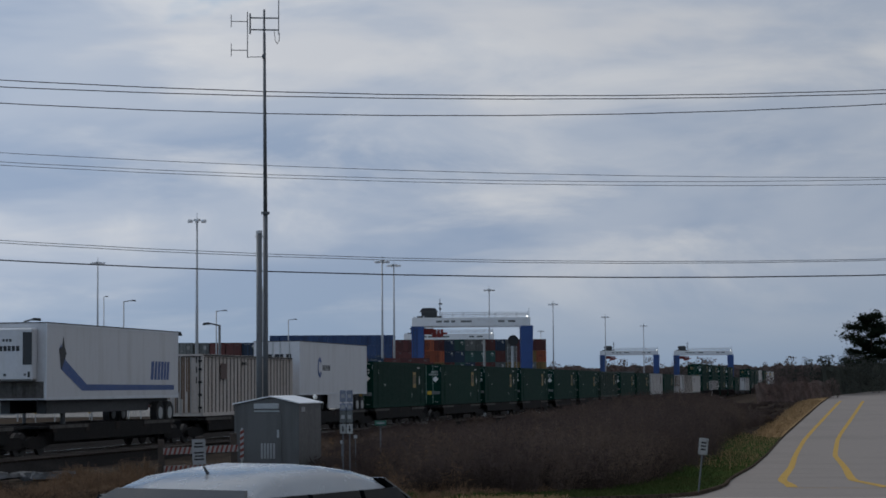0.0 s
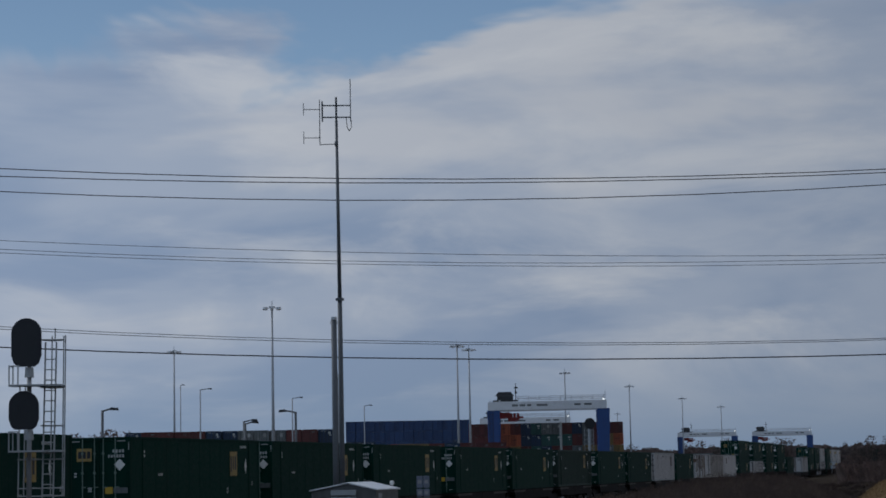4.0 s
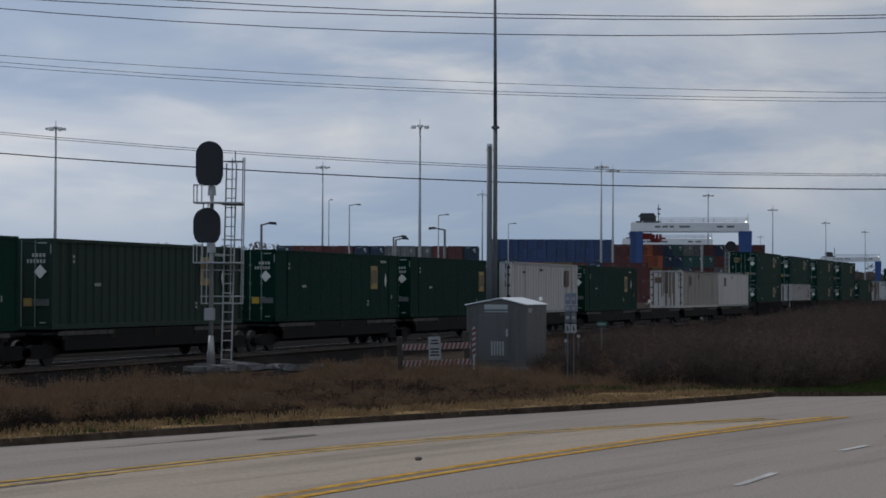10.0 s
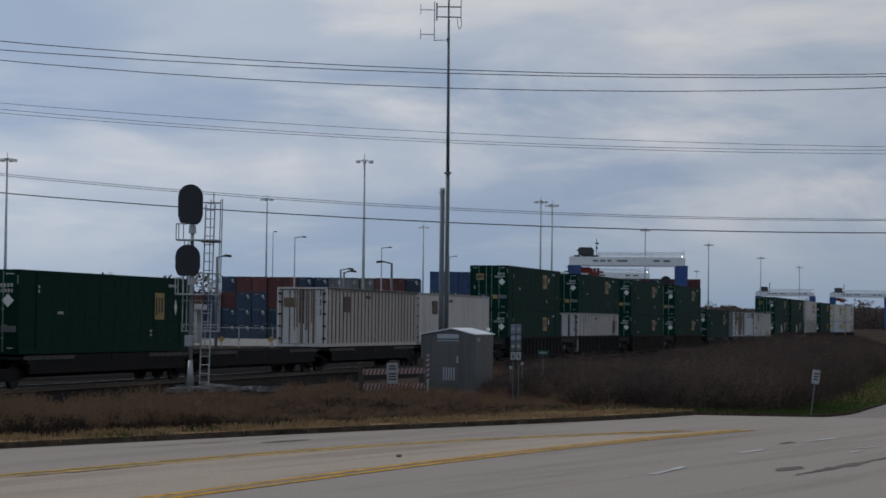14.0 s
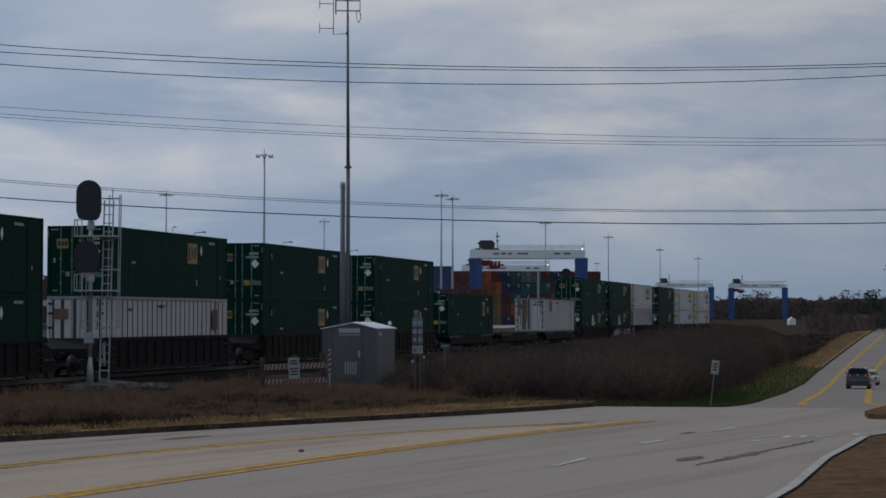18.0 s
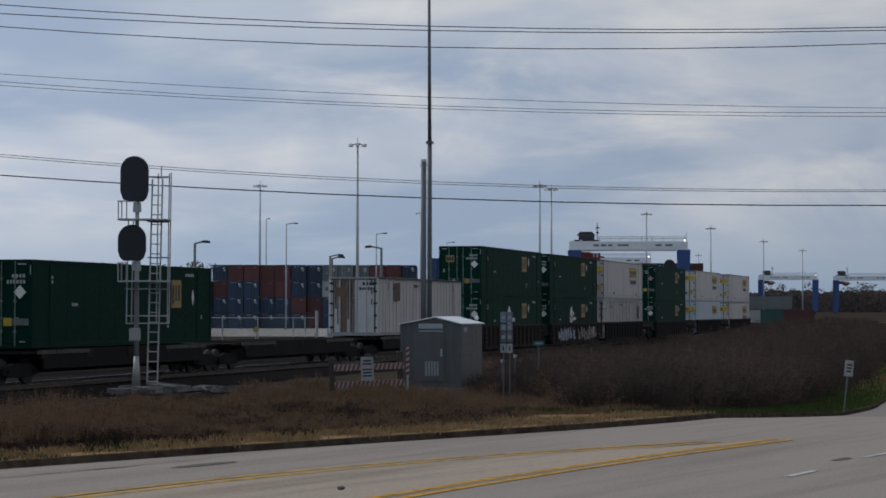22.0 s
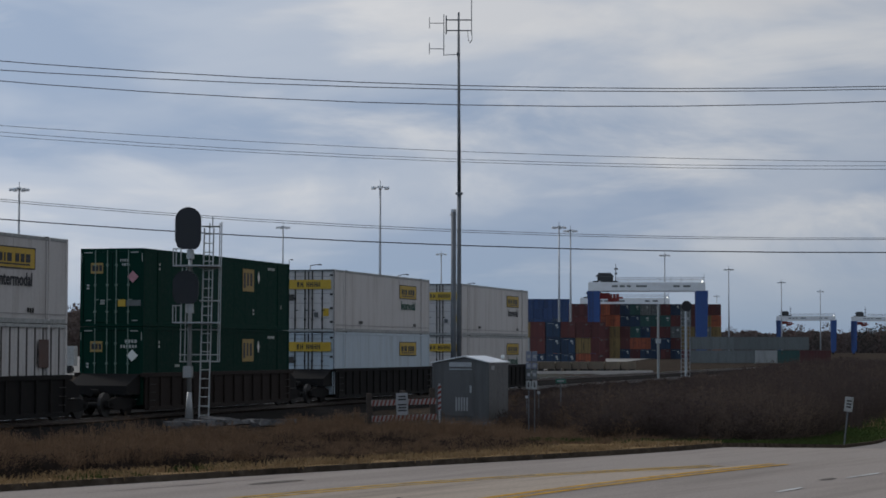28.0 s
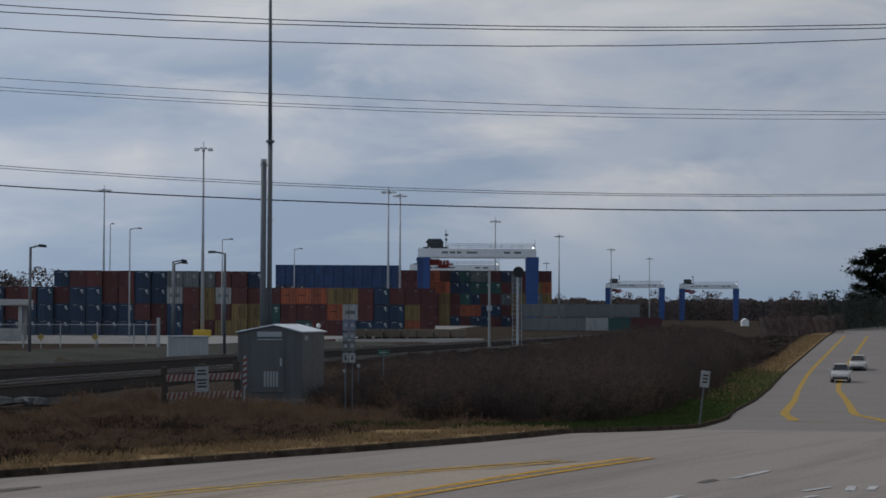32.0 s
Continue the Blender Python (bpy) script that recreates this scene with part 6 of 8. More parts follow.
for a, b, c, r, m_, y in ((12.429, -0.0281, 0.00155, 0.017, 'wire', 76.0), (12.308, -0.0205, 0.00128, 0.017, 'wire', 76.3), (11.761, -0.0233, 0.00180, 0.017, 'wire', 76.6), (9.967, -0.0396, 0.00097, 0.01, 'wire_l', 76.0), (9.694, -0.0377, 0.00132, 0.01, 'wire_l', 76.3), (9.623, -0.0371, 0.00116, 0.01, 'wire_l', 76.6), (7.023, -0.0443, 0.00144, 0.012, 'wire_l', 76.0), (6.962, -0.0438, 0.00148, 0.012, 'wire_l', 76.3), (6.464, -0.0375, 0.00121, 0.023, 'wire', 76.6)):
    cable(a, b, c, r, m_, y, "thick black overhead cable" if r > 0.02 else ("dark overhead power wire in the upper group" if m_ == 'wire' else "thin pale overhead wire"))
for x in (-70, 90):
    th = thing("power_pole", "tall brown wooden power pole with three cross arms", "power pole", "power poles", pose(x, 76.3, 0))
    bm = B()
    bar(bm, (0, 0, -0.5), (0, 0, 22), 0.2, 0.13, 12)
    part("shaft", bm, 'wood', th)
    for z in (9.5, 14, 20.5):
        bm = B()
        box(bm, -0.06, -0.7, z, 0.06, 0.7, z + 0.12)
        part("cross_arm", bm, 'wood', th)


# ---- the container yard ----
def light_tower():
    th = thing("light_tower", "tall slim galvanised high-mast light with a ring of floodlights", "light tower", "high-mast lights")
    bm = B()
    bar(bm, (0, 0, -1.5), (0, 0, 27.0), 0.30, 0.13, 10)
    part("mast", bm, 'tower', th, smooth=True)
    bm = B()
    bar(bm, (0, 0, 26.9), (0, 0, 27.15), 0.45, seg=10)
    bar(bm, (-1.15, 0, 26.95), (1.15, 0, 26.95), 0.06, seg=5)
    bar(bm, (0, -1.15, 26.95), (0, 1.15, 26.95), 0.06, seg=5)
    bar(bm, (0, 0, 27.1), (0, 0, 28.0), 0.05, seg=5)
    part("lamp_ring", bm, 'tower', th)
    for i in range(6):
        a = i * math.pi / 3 + 0.2
        c, s = math.cos(a), math.sin(a)
        bm = B()
        box(bm, -0.32, -0.24, -0.2, 0.32, 0.24, 0.18, 0.05)
        o = part("floodlight", bm, 'lampglass', th)
        o.location = (1.15 * c, 1.15 * s, 26.85)
        o.rotation_euler = (0, 0, a)
    return th


TOWER = light_tower()
spots = [(-56.8, 294.6, 0.97), (-26.5, 419.2, 1.02), (-4.8, 310.0, 1.03), (29.0, 399.0, 0.99), (32.8, 418.7, 1.0), (7.6, 519.9, 0.98), (64.4, 516, 0.97), (92.7, 592.8, 0.95), (125.6, 688.6, 0.93), (150.2, 745, 0.88), (133.9, 890, 0.95), (-95, 330, 1.0)]
for i, (x, y, s) in enumerate(spots):
    m = Matrix.Translation((x, y, ground_z(x, y) + 28.0 * (s - 1))) @ Matrix.Rotation(i * 0.7, 4, 'Z')
    if i:
        copy_thing(TOWER, m)
    else:
        TOWER.matrix_basis = m


def lamp_post(x, y, h, arm, double=False):
    th = thing("lamp_post", "dark lamp post with a shoebox lamp head", "lamp post", "yard lamp posts", pose(x, y, ground_z(x, y), 0, 0, 0))
    bm = B()
    bar(bm, (0, 0, -0.4), (0, 0, h), 0.12, 0.09, 8)
    part("shaft", bm, 'pole' if h < 9 else 'tower', th, smooth=True)
    bm = B()
    bar(bm, (0, 0, h - 0.05), (arm, 0, h + 0.12), 0.06, seg=6)
    part("arm", bm, 'pole', th)
    bm = B()
    s = 1 if arm > 0 else -1
    prism(bm, [(arm - 0.1 * s, h + 0.02), (arm + 0.5 * s, h - 0.02), (arm + 0.46 * s, h + 0.16), (arm, h + 0.2)], 'y', -0.18, 0.18)
    part("lamp_head", bm, 'dark', th)


for x, y, h, arm in ((-13.5, 149.4, 7.2, 0.6), (-5.5, 199.9, 7.8, 0.8), (-0.4, 165, 7.4, -0.8), (-4.6, 176, 6.9, 0.6), (-14.9, 299.6, 15.4, 1.2), (-24, 399.3, 20, 0.3), (-2.1, 325, 15, 1.2), (11.5, 419.8, 16, 1.2)):
    lamp_post(x, y, h, arm)


def stack_box(material, length, label):
    """A shipping container seen from afar: ribbed walls, framed ends with doors and rods, its door end at -y."""
    th = thing("shipping_container", label, "shipping container", "stacked containers")
    w, h = 1.22, 2.59
    bm = B()
    n = int(length / 0.56)
    step = (length - 0.16) / n
    ring = []
    for i in range(n):
        y = 0.08 + i * step
        ring += [(w - 0.03, y), (w - 0.03, y + step * 0.45), (w - 0.065, y + step * 0.5), (w - 0.065, y + step * 0.95)]
    prism(bm, ring + [(-x, y) for x, y in reversed(ring)], 'z', 0.1, h - 0.04)
    part("body", bm, material, th)
    bm = B()
    for s in (-1, 1):
        x = s * (w - 0.07)
        box(bm, x - 0.07, 0, 0.131, x + 0.07, 0.14, h - 0.121)
    box(bm, -w, 0, 0, w, 0.12, 0.13)
    box(bm, -w, 0, h - 0.12, w, 0.12, h)
    part("end_frame", bm, material, th)
    bm = B()
    box(bm, -w + 0.14, 0.072, 0.13, w - 0.14, 0.079, h - 0.12)
    part("door_seal", bm, 'gasket', th)
    pale = material in ('stacky', 'stackw', 'stackg', 'stacko')
    for s in (-1, 1):
        a, b = (-w + 0.145, -0.02) if s < 0 else (0.02, w - 0.145)
        bm = B()
        box(bm, a, 0.03, 0.135, b, 0.07, h - 0.125)
        d = part("door", bm, material, th)
        bm = B()
        for f in (0.22, 0.74):
            m_ = a + (b - a) * f
            box(bm, m_ - 0.03, 0.0, 0.1, m_ + 0.03, 0.03, h - 0.08)
        part("lock_rod", bm, 'gasket' if pale else ('stackb' if material == 'stackn' else material), d)
    rows = {'stackn': ((0.42, 1.85, 0.82, 2.2), (0.6, 1.55, 0.9, 1.8), (-0.8, 2.28, 0.1, 2.33)), 'stackt': ((0.3, 1.75, 0.9, 2.1), (0.5, 1.3, 0.8, 1.5)), 'stackm': ((0.3, 2.2, 0.85, 2.28), (0.3, 2.05, 0.7, 2.11)), 'stackb': ((0.62, 2.25, 0.95, 2.36), (-0.95, 2.27, -0.8, 2.36), (0.55, 0.5, 0.8, 0.6)), 'stackg': ((0.25, 1.5, 0.85, 2.1), (-0.7, 1.2, -0.3, 1.3)), 'stackw': ((-0.75, 1.0, 0.75, 1.6),), 'stacko': ((-0.7, 1.35, 0.3, 1.5),), 'stacky': ((-0.06, 0.7, 0.06, 1.9),)}
    for x0, z0, x1, z1 in rows.get(material, ()):
        bm = B()
        box(bm, x0, 0.012, z0, x1, 0.024, z1)
        part("mark", bm, {'stackw': 'stackg', 'stacko': 'stackm', 'stacky': 'gasket', 'stackg': 'stackw', 'stackm': 'stackg', 'stackb': 'stackg'}.get(material, 'decal_dim'), th)
    return th


LAB = {'n': ('stackn', "navy blue steel shipping container in a stack"), 'm': ('stackm', "maroon steel shipping container in a stack"), 'b': ('stackb', "bright blue steel shipping container in a stack"), 'o': ('stacko', "orange steel shipping container in a stack"), 'y': ('stacky', "ochre yellow steel shipping container in a stack"), 'g': ('stackg', "grey steel shipping container in a stack"), 'w': ('stackw', "pale grey steel shipping container in a stack"), 't': ('stackt', "dark teal steel shipping container in a stack")}
BOXES = {}


def stack(x, y, z, letters, turn, length=12.2):
    for k, c in enumerate(letters):
        m = Matrix.Translation((x, y, z + k * 2.61)) @ Matrix.Rotation(radians(turn), 4, 'Z') @ Matrix.Translation((random.uniform(-0.04, 0.04), random.uniform(-0.1, 0.1), 0))
        if (c, length) not in BOXES:
            BOXES[c, length] = stack_box(LAB[c][0], length, LAB[c][1])
            BOXES[c, length].matrix_basis = m
        else:
            copy_thing(BOXES[c, length], m)


ROW_A = ["nnn", "nmm", "nnm", "nnn", "nnmn", "nnnm", "nnnm", "nnmm", "nnmm", "nmnn", "mmnn", "nnwg", "mmmg", "myyg", "ymwm", "yymm", "yymn"]
for i, col in enumerate(ROW_A):
    stack(-37.7 + i * 2.55, 335.0 + (1.0 if i % 3 == 1 else 0.0), ground_z(-36 + i * 2.55, 335) - 0.05, col, -2)
ROW_C = ["ttm", "mmo", "tmo", "mmo", "moy", "nwy", "nmm", "nnn", "nnm", "oym", "mmm"]
for i, col in enumerate(ROW_C):
    stack(5.9 + i * 2.5, 336.0, ground_z(6 + i * 2.5, 335) - 0.05, col, -2)
for i, col in enumerate(["nn", "nm", "nnn"]):
    stack(-47.0 + i * 2.6, 352.0, ground_z(-44, 352) - 0.05, col, -2)
ROW_D = ["nmnnbb", "nnmnbb", "nmnnbb", "mnnbbb", "mmnbbb", "tnmbbb", "nnmbbb", "mmnbbb", "onmbbb", "oynbbb", "nymbbb", "oomnbb", "nmnbbb"]
for i, col in enumerate(ROW_D):
    stack(10.9 + i * 2.5, 535.0, ground_z(24, 535) - 0.3, col, -5)
ROW_B = ["nymmm", "moymm", "mmmom", "mmmoo", "yyyom", "nmmnn", "motnt", "nontg", "nnmtg", "mnmtm", "nmgmn", "myygg", "myymm", "mmgym", "ooyom"]
for i, col in enumerate(ROW_B):
    stack(37.6 + i * 2.35, 470.0, ground_z(20, 470) - 0.4, col, -5)
for i, col in enumerate(["gg", "gg", "gg", "wg", "tg", "m"]):
    x, y = 54.5 + i * 4.2, 398.0 - i * 0.5
    stack(x, y, ground_z(x, y) - 0.05, col, -95, 6.06)


def gantry_crane(mt_label):
    """A rubber-tyred yard crane: two pairs of legs, twin girders, trolley, spreader, wheels."""
    th = thing("gantry_crane", mt_label, "gantry crane", "yard gantry cranes")
    span, depth, top = 25.8, 9.0, 16.2
    for x in (0.9, span - 0.9):
        for y in (-depth / 2, depth / 2):
            bm = B()
            prism(bm, [(x - 0.95, 1.6), (x + 1.25, 1.6), (x + 1.6, top - 0.9), (x - 1.15, top - 0.9)], 'y', y - 0.55, y + 0.55)
            part("leg", bm, 'rtg_blue', th)
        bm = B()
        box(bm, x - 0.6, -depth / 2 - 1.5, 0.9, x + 0.6, depth / 2 + 1.5, 1.8, 0.05)
        part("sill_beam", bm, 'rtg_blue', th)
        for y in (-5.2, -3.6, 3.6, 5.2):
            bm = B()
            bar(bm, (x - 0.3, y, 0.62), (x + 0.3, y, 0.62), 0.62, seg=14)
            part("wheel", bm, 'tyre', th)
    for y in (-depth / 2, depth / 2):
        bm = B()
        box(bm, -0.1, y - 0.6, top - 0.95, span + 0.1, y + 0.6, top + 0.95, 0.04)
        g = part("girder", bm, 'rtg_white', th, "white box girder")
        for x0, w in ((5.2, 1.3), (6.9, 1.2), (8.5, 0.9), (10.6, 2.4), (18.8, 1.4), (21.0, 1.6)):
            bm = B()
            box(bm, x0, y - 0.62, top - 0.15, x0 + w, y - 0.601, top + 0.3)
            part("name_mark", bm, 'stackg', g)
        for z in (top + 1.55, top + 2.05):
            bm = B()
            bar(bm, (6.0, y, z), (span, y, z), 0.05, seg=5)
            part("hand_rail", bm, 'tower', g)
        for i in range(9):
            bm = B()
            x = 6.5 + i * 2.35
            bar(bm, (x, y, top + 0.9), (x, y, top + 2.05), 0.045, seg=5)
            part("rail_post", bm, 'tower', g)
    bm = B()
    box(bm, 1.0, -3.4, top + 0.95, 6.4, 3.4, top + 1.35)
    box(bm, 1.9, -2.2, top + 1.35, 5.4, 2.2, top + 2.4, 0.1)
    prism(bm, [(1.5, top + 2.4), (5.6, top + 2.4), (4.9, top + 3.2), (2.2, top + 3.2)], 'y', -2.0, 2.0)
    t = part("trolley", bm, 'dark', th)
    bm = B()
    box(bm, 1.2, -1.2, top - 2.6, 4.6, 1.2, top - 1.3)
    box(bm, 4.2, -0.9, top - 3.3, 6.2, 0.9, top - 2.4)
    for k in range(3):
        box(bm, 4.6 + k * 0.75, -1.1, top - 2.9 - 0.1 * k, 5.2 + k * 0.75, 1.1, top - 1.5)
    box(bm, 6.4, -0.7, top - 2.6, 7.6, 0.7, top - 2.2)
    part("spreader", bm, 'rtg_red', th, "red spreader frame")
    bm = B()
    for x in (1.6, 4.2):
        for y in (-0.9, 0.9):
            bar(bm, (x, y, top - 1.4), (x, y, top + 1.0), 0.04, seg=4)
    part("hoist_rope", bm, 'dark', th)
    bm = B()
    bar(bm, (6.0, 0, top + 1.3), (6.0, 0, top + 5.2), 0.09, seg=6)
    box(bm, 5.7, -0.3, top + 4.0, 6.5, 0.3, top + 4.3)
    box(bm, 5.8, -0.3, top + 2.9, 6.3, 0.3, top + 3.3)
    part("aerial_post", bm, 'dark', t)
    for x in (0.6, 2.5, span - 0.6):
        bm = B()
        box(bm, x - 0.15, -depth / 2 - 0.75, top + 0.96, x + 0.15, -depth / 2 - 0.55, top + 1.3)
        part("work_light", bm, 'worklamp' if x > 20 else 'lampglass', th)
    bm = B()
    bar(bm, (span - 0.2, -4.5, top + 0.9), (span - 0.2, -4.5, top + 2.9), 0.05, seg=5)
    part("mast", bm, 'tower', th)
    bm = B()
    box(bm, 0.2, -6.0, 1.8, 2.2, -4.9, 4.0, 0.05)
    part("power_unit", bm, 'rtg_blue', th)
    bm = B()
    for i in range(14):
        z = 2.0 + i * 0.95
        box(bm, 0.2, -depth / 2 - 0.75, z, 1.0, -depth / 2 - 0.56, z + 0.06)
    bar(bm, (0.2, -5.2, 1.8), (0.2, -5.2, 15.2), 0.05, seg=5)
    bar(bm, (1.0, -5.2, 1.8), (1.0, -5.2, 15.2), 0.05, seg=5)
    part("access_ladder", bm, 'dark', th)
    return th


CRANE = gantry_crane("blue and white rubber-tyred gantry crane over the container stacks")
CRANE.matrix_basis = pose(40.1, 458.3, 0.5, 0, 0, -6.5)
for x, y, z, turn in ((49.8, 597.9, 0.6, -6), (164.8, 915.3, 0.9, -11), (197.2, 908.8, 0.6, -13)):
    copy_thing(CRANE, pose(x, y, z, 0, 0, turn))


def yard_bits():
    v = []
    n = 14
    for i in range(n + 1):
        for j in range(n + 1):
            y = 205 + (640 - 205) * i / n
            x0, x1 = -70 - 0.2 * (y - 205), -2 + 0.22 * (y - 205)
            x = x0 + (x1 - x0) * j / n
            v.append((x, y, ground_z(x, y) + 0.05))
    f = [(i * (n + 1) + j, i * (n + 1) + j + 1, (i + 1) * (n + 1) + j + 1, (i + 1) * (n + 1) + j) for i in range(n) for j in range(n)]
    solid("pavement_yard", v, f, 'concrete', "pale concrete paving of the container yard", "paving", "structure")
    # chain-link fence along the yard
    fence = thing("chain_link_fence", "galvanised chain-link fence with slats along the yard edge", "fence")
    pts = [(-26, 178), (-20, 178.5), (-14, 179), (-8, 179.5), (-6, 179.7)]
    for a, b in zip(pts, pts[1:]):
        for k in range(2):
            x, y = a[0] + (b[0] - a[0]) * k / 2, a[1] + (b[1] - a[1]) * k / 2
            bm = B()
            bar(bm, (x, y, -0.3), (x, y, 1.9), 0.05, seg=6)
            part("post", bm, 'galv', fence)
        bm = B()
        bar(bm, (*a, 1.8), (*b, 1.8), 0.035, seg=5)
        part("top_rail", bm, 'galv', fence)
        bm = B()
        d = math.hypot(b[0] - a[0], b[1] - a[1])
        m = int(d / 0.16)
        for k in range(m):
            f0, f1 = k / m, min((k + 1.0) / m, 1)
            for u0, u1, za, zb in ((f0, f1, 0.1, 1.75), (f0, f1, 1.75, 0.1)):
                p = Vector((a[0] + (b[0] - a[0]) * u0, a[1] + (b[1] - a[1]) * u0, za))
                q = Vector((a[0] + (b[0] - a[0]) * u1, a[1] + (b[1] - a[1]) * u1, zb))
                bar(bm, p, q, 0.012, seg=3)
        part("mesh_panel", bm, 'pole', fence)
    bm = B()
    bar(bm, (-6.0, 179.7, -0.3), (-6.0, 179.7, 2.4), 0.14, seg=8)
    part("gate_post", bm, 'galv', fence)
    for x, y in ((-15.3, 176), (-11.0, 176.5)):
        t2 = thing("warning_sign", "yellow diamond warning plate on the yard fence", "road sign", "yellow diamonds", pose(x, y, 0.2))
        bm = B()
        prism(bm, [(-0.3, 0.6), (0, 0.3), (0.3, 0.6), (0, 0.9)], 'y', -0.02, 0.01)
        part("plate", bm, 'logo_y', t2)
        bm = B()
        bar(bm, (0, 0.04, -0.4), (0, 0.04, 0.9), 0.03, seg=6)
        part("post", bm, 'galv', t2)
    t3 = thing("storage_bin", "pale ribbed metal storage bin beside the tracks", "bin", m=pose(-2.8, 150.0, -0.3, 0, 0, 4))
    bm = B()
    corr(bm, -1.35, 1.35, 0.1, 1.4, -0.9, -1, 0.25, 0.04)
    corr(bm, -1.35, 1.35, 0.1, 1.4, 0.9, 1, 0.25, 0.04)
    box(bm, -1.38, -0.9, 0.1, -1.34, 0.9, 1.4)
    box(bm, 1.34, -0.9, 0.1, 1.38, 0.9, 1.4)
    part("bin_wall", bm, 'galv', t3)
    bm = B()
    box(bm, -1.42, -0.95, 1.38, 1.42, 0.95, 1.46, 0.02)
    box(bm, -1.4, -0.9, 0.0, 1.4, 0.9, 0.12)
    part("rim", bm, 'galv', t3)
    t4 = thing("tower_guard", "yellow concrete guard block round a light tower's foot", "guard block", m=pose(-4.8, 309.4, ground_z(-4.8, 310)))
    bm = B()
    box(bm, -1.3, -0.9, 0.0, 1.3, 0.9, 1.1, 0.08)
    part("block", bm, 'yellow', t4)
    # canopy building
    c = thing("yard_canopy", "long white flat canopy on square columns in the yard", "canopy", m=pose(-38.6, 238.5, ground_z(-36, 238), 0, 0, 2))
    bm = B()
    box(bm, 0, 0, 4.0, 15.8, 9, 4.65, 0.05)
    part("roof", bm, 'canopy', c)
    for i in range(4):
        for y in (0.5, 8.2):
            bm = B()
            box(bm, 0.6 + i * 4.7, y, -0.3, 1.0 + i * 4.7, y + 0.4, 4.0)
            part("column", bm, 'canopy', c)
    for i, (x, y, w, h, m_) in enumerate(((-40.5, 229, 5.8, 2.2, 'stackw'), (-24, 232, 2.4, 1.4, 'stackw'), (-28.5, 226, 3.4, 1.2, 'rubble'))):
        t5 = thing("yard_trailer" if i == 0 else "supply_crate", "white box trailer parked under the yard canopy" if i == 0 else "pale crate on the yard paving", "trailer" if i == 0 else "crate", m=pose(x, y, ground_z(x, y) + (0.9 if i == 0 else 0)))
        bm = B()
        box(bm, -w / 2, -1.2, 0, w / 2, 1.2, h, 0.04)
        part("body", bm, m_, t5)
        if i == 0:
            for wx in (-w / 2 + 0.8, w / 2 - 0.8, w / 2 - 1.8):
                bm = B()
                bar(bm, (wx, -1.15, -0.45), (wx, 1.15, -0.45), 0.45, seg=14)
                part("wheel", bm, 'tyre', t5)
    for k in range(5):
        t7 = thing("bollard", "yellow steel bollard beside the yard canopy", "bollard", "yard bollards", pose(-37 + k * 3.1, 233 + 0.4 * k, ground_z(-30, 233)))
        bm = B()
        bar(bm, (0, 0, -0.3), (0, 0, 1.15), 0.13, seg=10)
        part("post", bm, 'yellow', t7)
    heap = thing("scrap_heap", "heap of pale broken boards on the yard paving", "scrap", m=pose(-26.6, 221, ground_z(-26, 221)))
    r_ = random.Random(41)
    for k in range(26):
        bm = B()
        box(bm, -r_.uniform(0.5, 1.1), -0.14, -0.03, r_.uniform(0.5, 1.1), 0.14, 0.03)
        ob = part("board", bm, r_.choice(('offwhite', 'rustdoor', 'stackw', 'pink')), heap)
        ob.matrix_basis = pose(r_.gauss(0, 1.3), r_.gauss(0, 0.6), r_.uniform(0.05, 0.75), r_.uniform(-25, 25), r_.uniform(-25, 25), r_.uniform(0, 180))
    # rows of low skeleton chassis and tank-like flat wagons in front of the far stacks
    for i in range(7):
        x, y = 14.9 + i * 2.15, 257 + i * 0.8
        t6 = thing("flat_wagon", "low tan flat wagon with a dark gap at each end", "wagon", "low wagons in the yard", pose(x, y, ground_z(x, y), 0, 0, 3))
        bm = B()
        prism(bm, [(-0.93, 0.45), (0.93, 0.45), (0.99, 0.75), (0.95, 1.4), (-0.95, 1.4), (-0.99, 0.75)], 'y', -1, 1)
        part("body", bm, 'tanbox', t6)
        bm = B()
        for wx in (-0.62, 0.62):
            bar(bm, (wx, -0.9, 0.3), (wx, 0.9, 0.3), 0.32, seg=12)
        part("wheel_set", bm, 'tyre', t6)
    v, f = [], []
    for k in range(13):
        x, y = 11.6 + k * 1.6, 236.0 + k * 1.9
        z = ground_z(x, y)
        v += [(x, y, z - 0.4), (x, y, z + 0.30), (x - 0.15, y + 0.6, z + 0.30), (x - 0.15, y + 0.6, z - 0.4)]
        if k:
            f += [(4 * k - 4 + a, 4 * k + a, 4 * k + (a + 1) % 4, 4 * k - 4 + (a + 1) % 4) for a in range(4)]
    solid("kerb_yard", v, f + [(0, 1, 2, 3), (51, 50, 49, 48)], 'palekerb', "pale concrete edge of the yard paving", "kerb", "structure")
    s2 = thing("railway_signal", "distant single-headed railway signal with a caged ladder", "railway signal", m=pose(29.7, 219.7, -0.75) @ Matrix.Scale(1.36, 4))
    bm = B()
    bar(bm, (0, 0, 0), (0, 0, 5.6), 0.1, seg=8)
    part("mast", bm, 'tower', s2)
    bm = B()
    bmesh.ops.create_cone(bm, cap_ends=True, segments=16, radius1=0.42, radius2=0.42, depth=0.1, matrix=Matrix.Translation((0.02, -0.2, 5.9)) @ Matrix.Rotation(radians(90), 4, 'X'))
    part("background_plate", bm, 'black', s2)
    for x in (-0.35, -0.05, 0.35):
        bm = B()
        bar(bm, (x, 0.3, 0.1), (x, 0.3, 5.5), 0.022, seg=5)
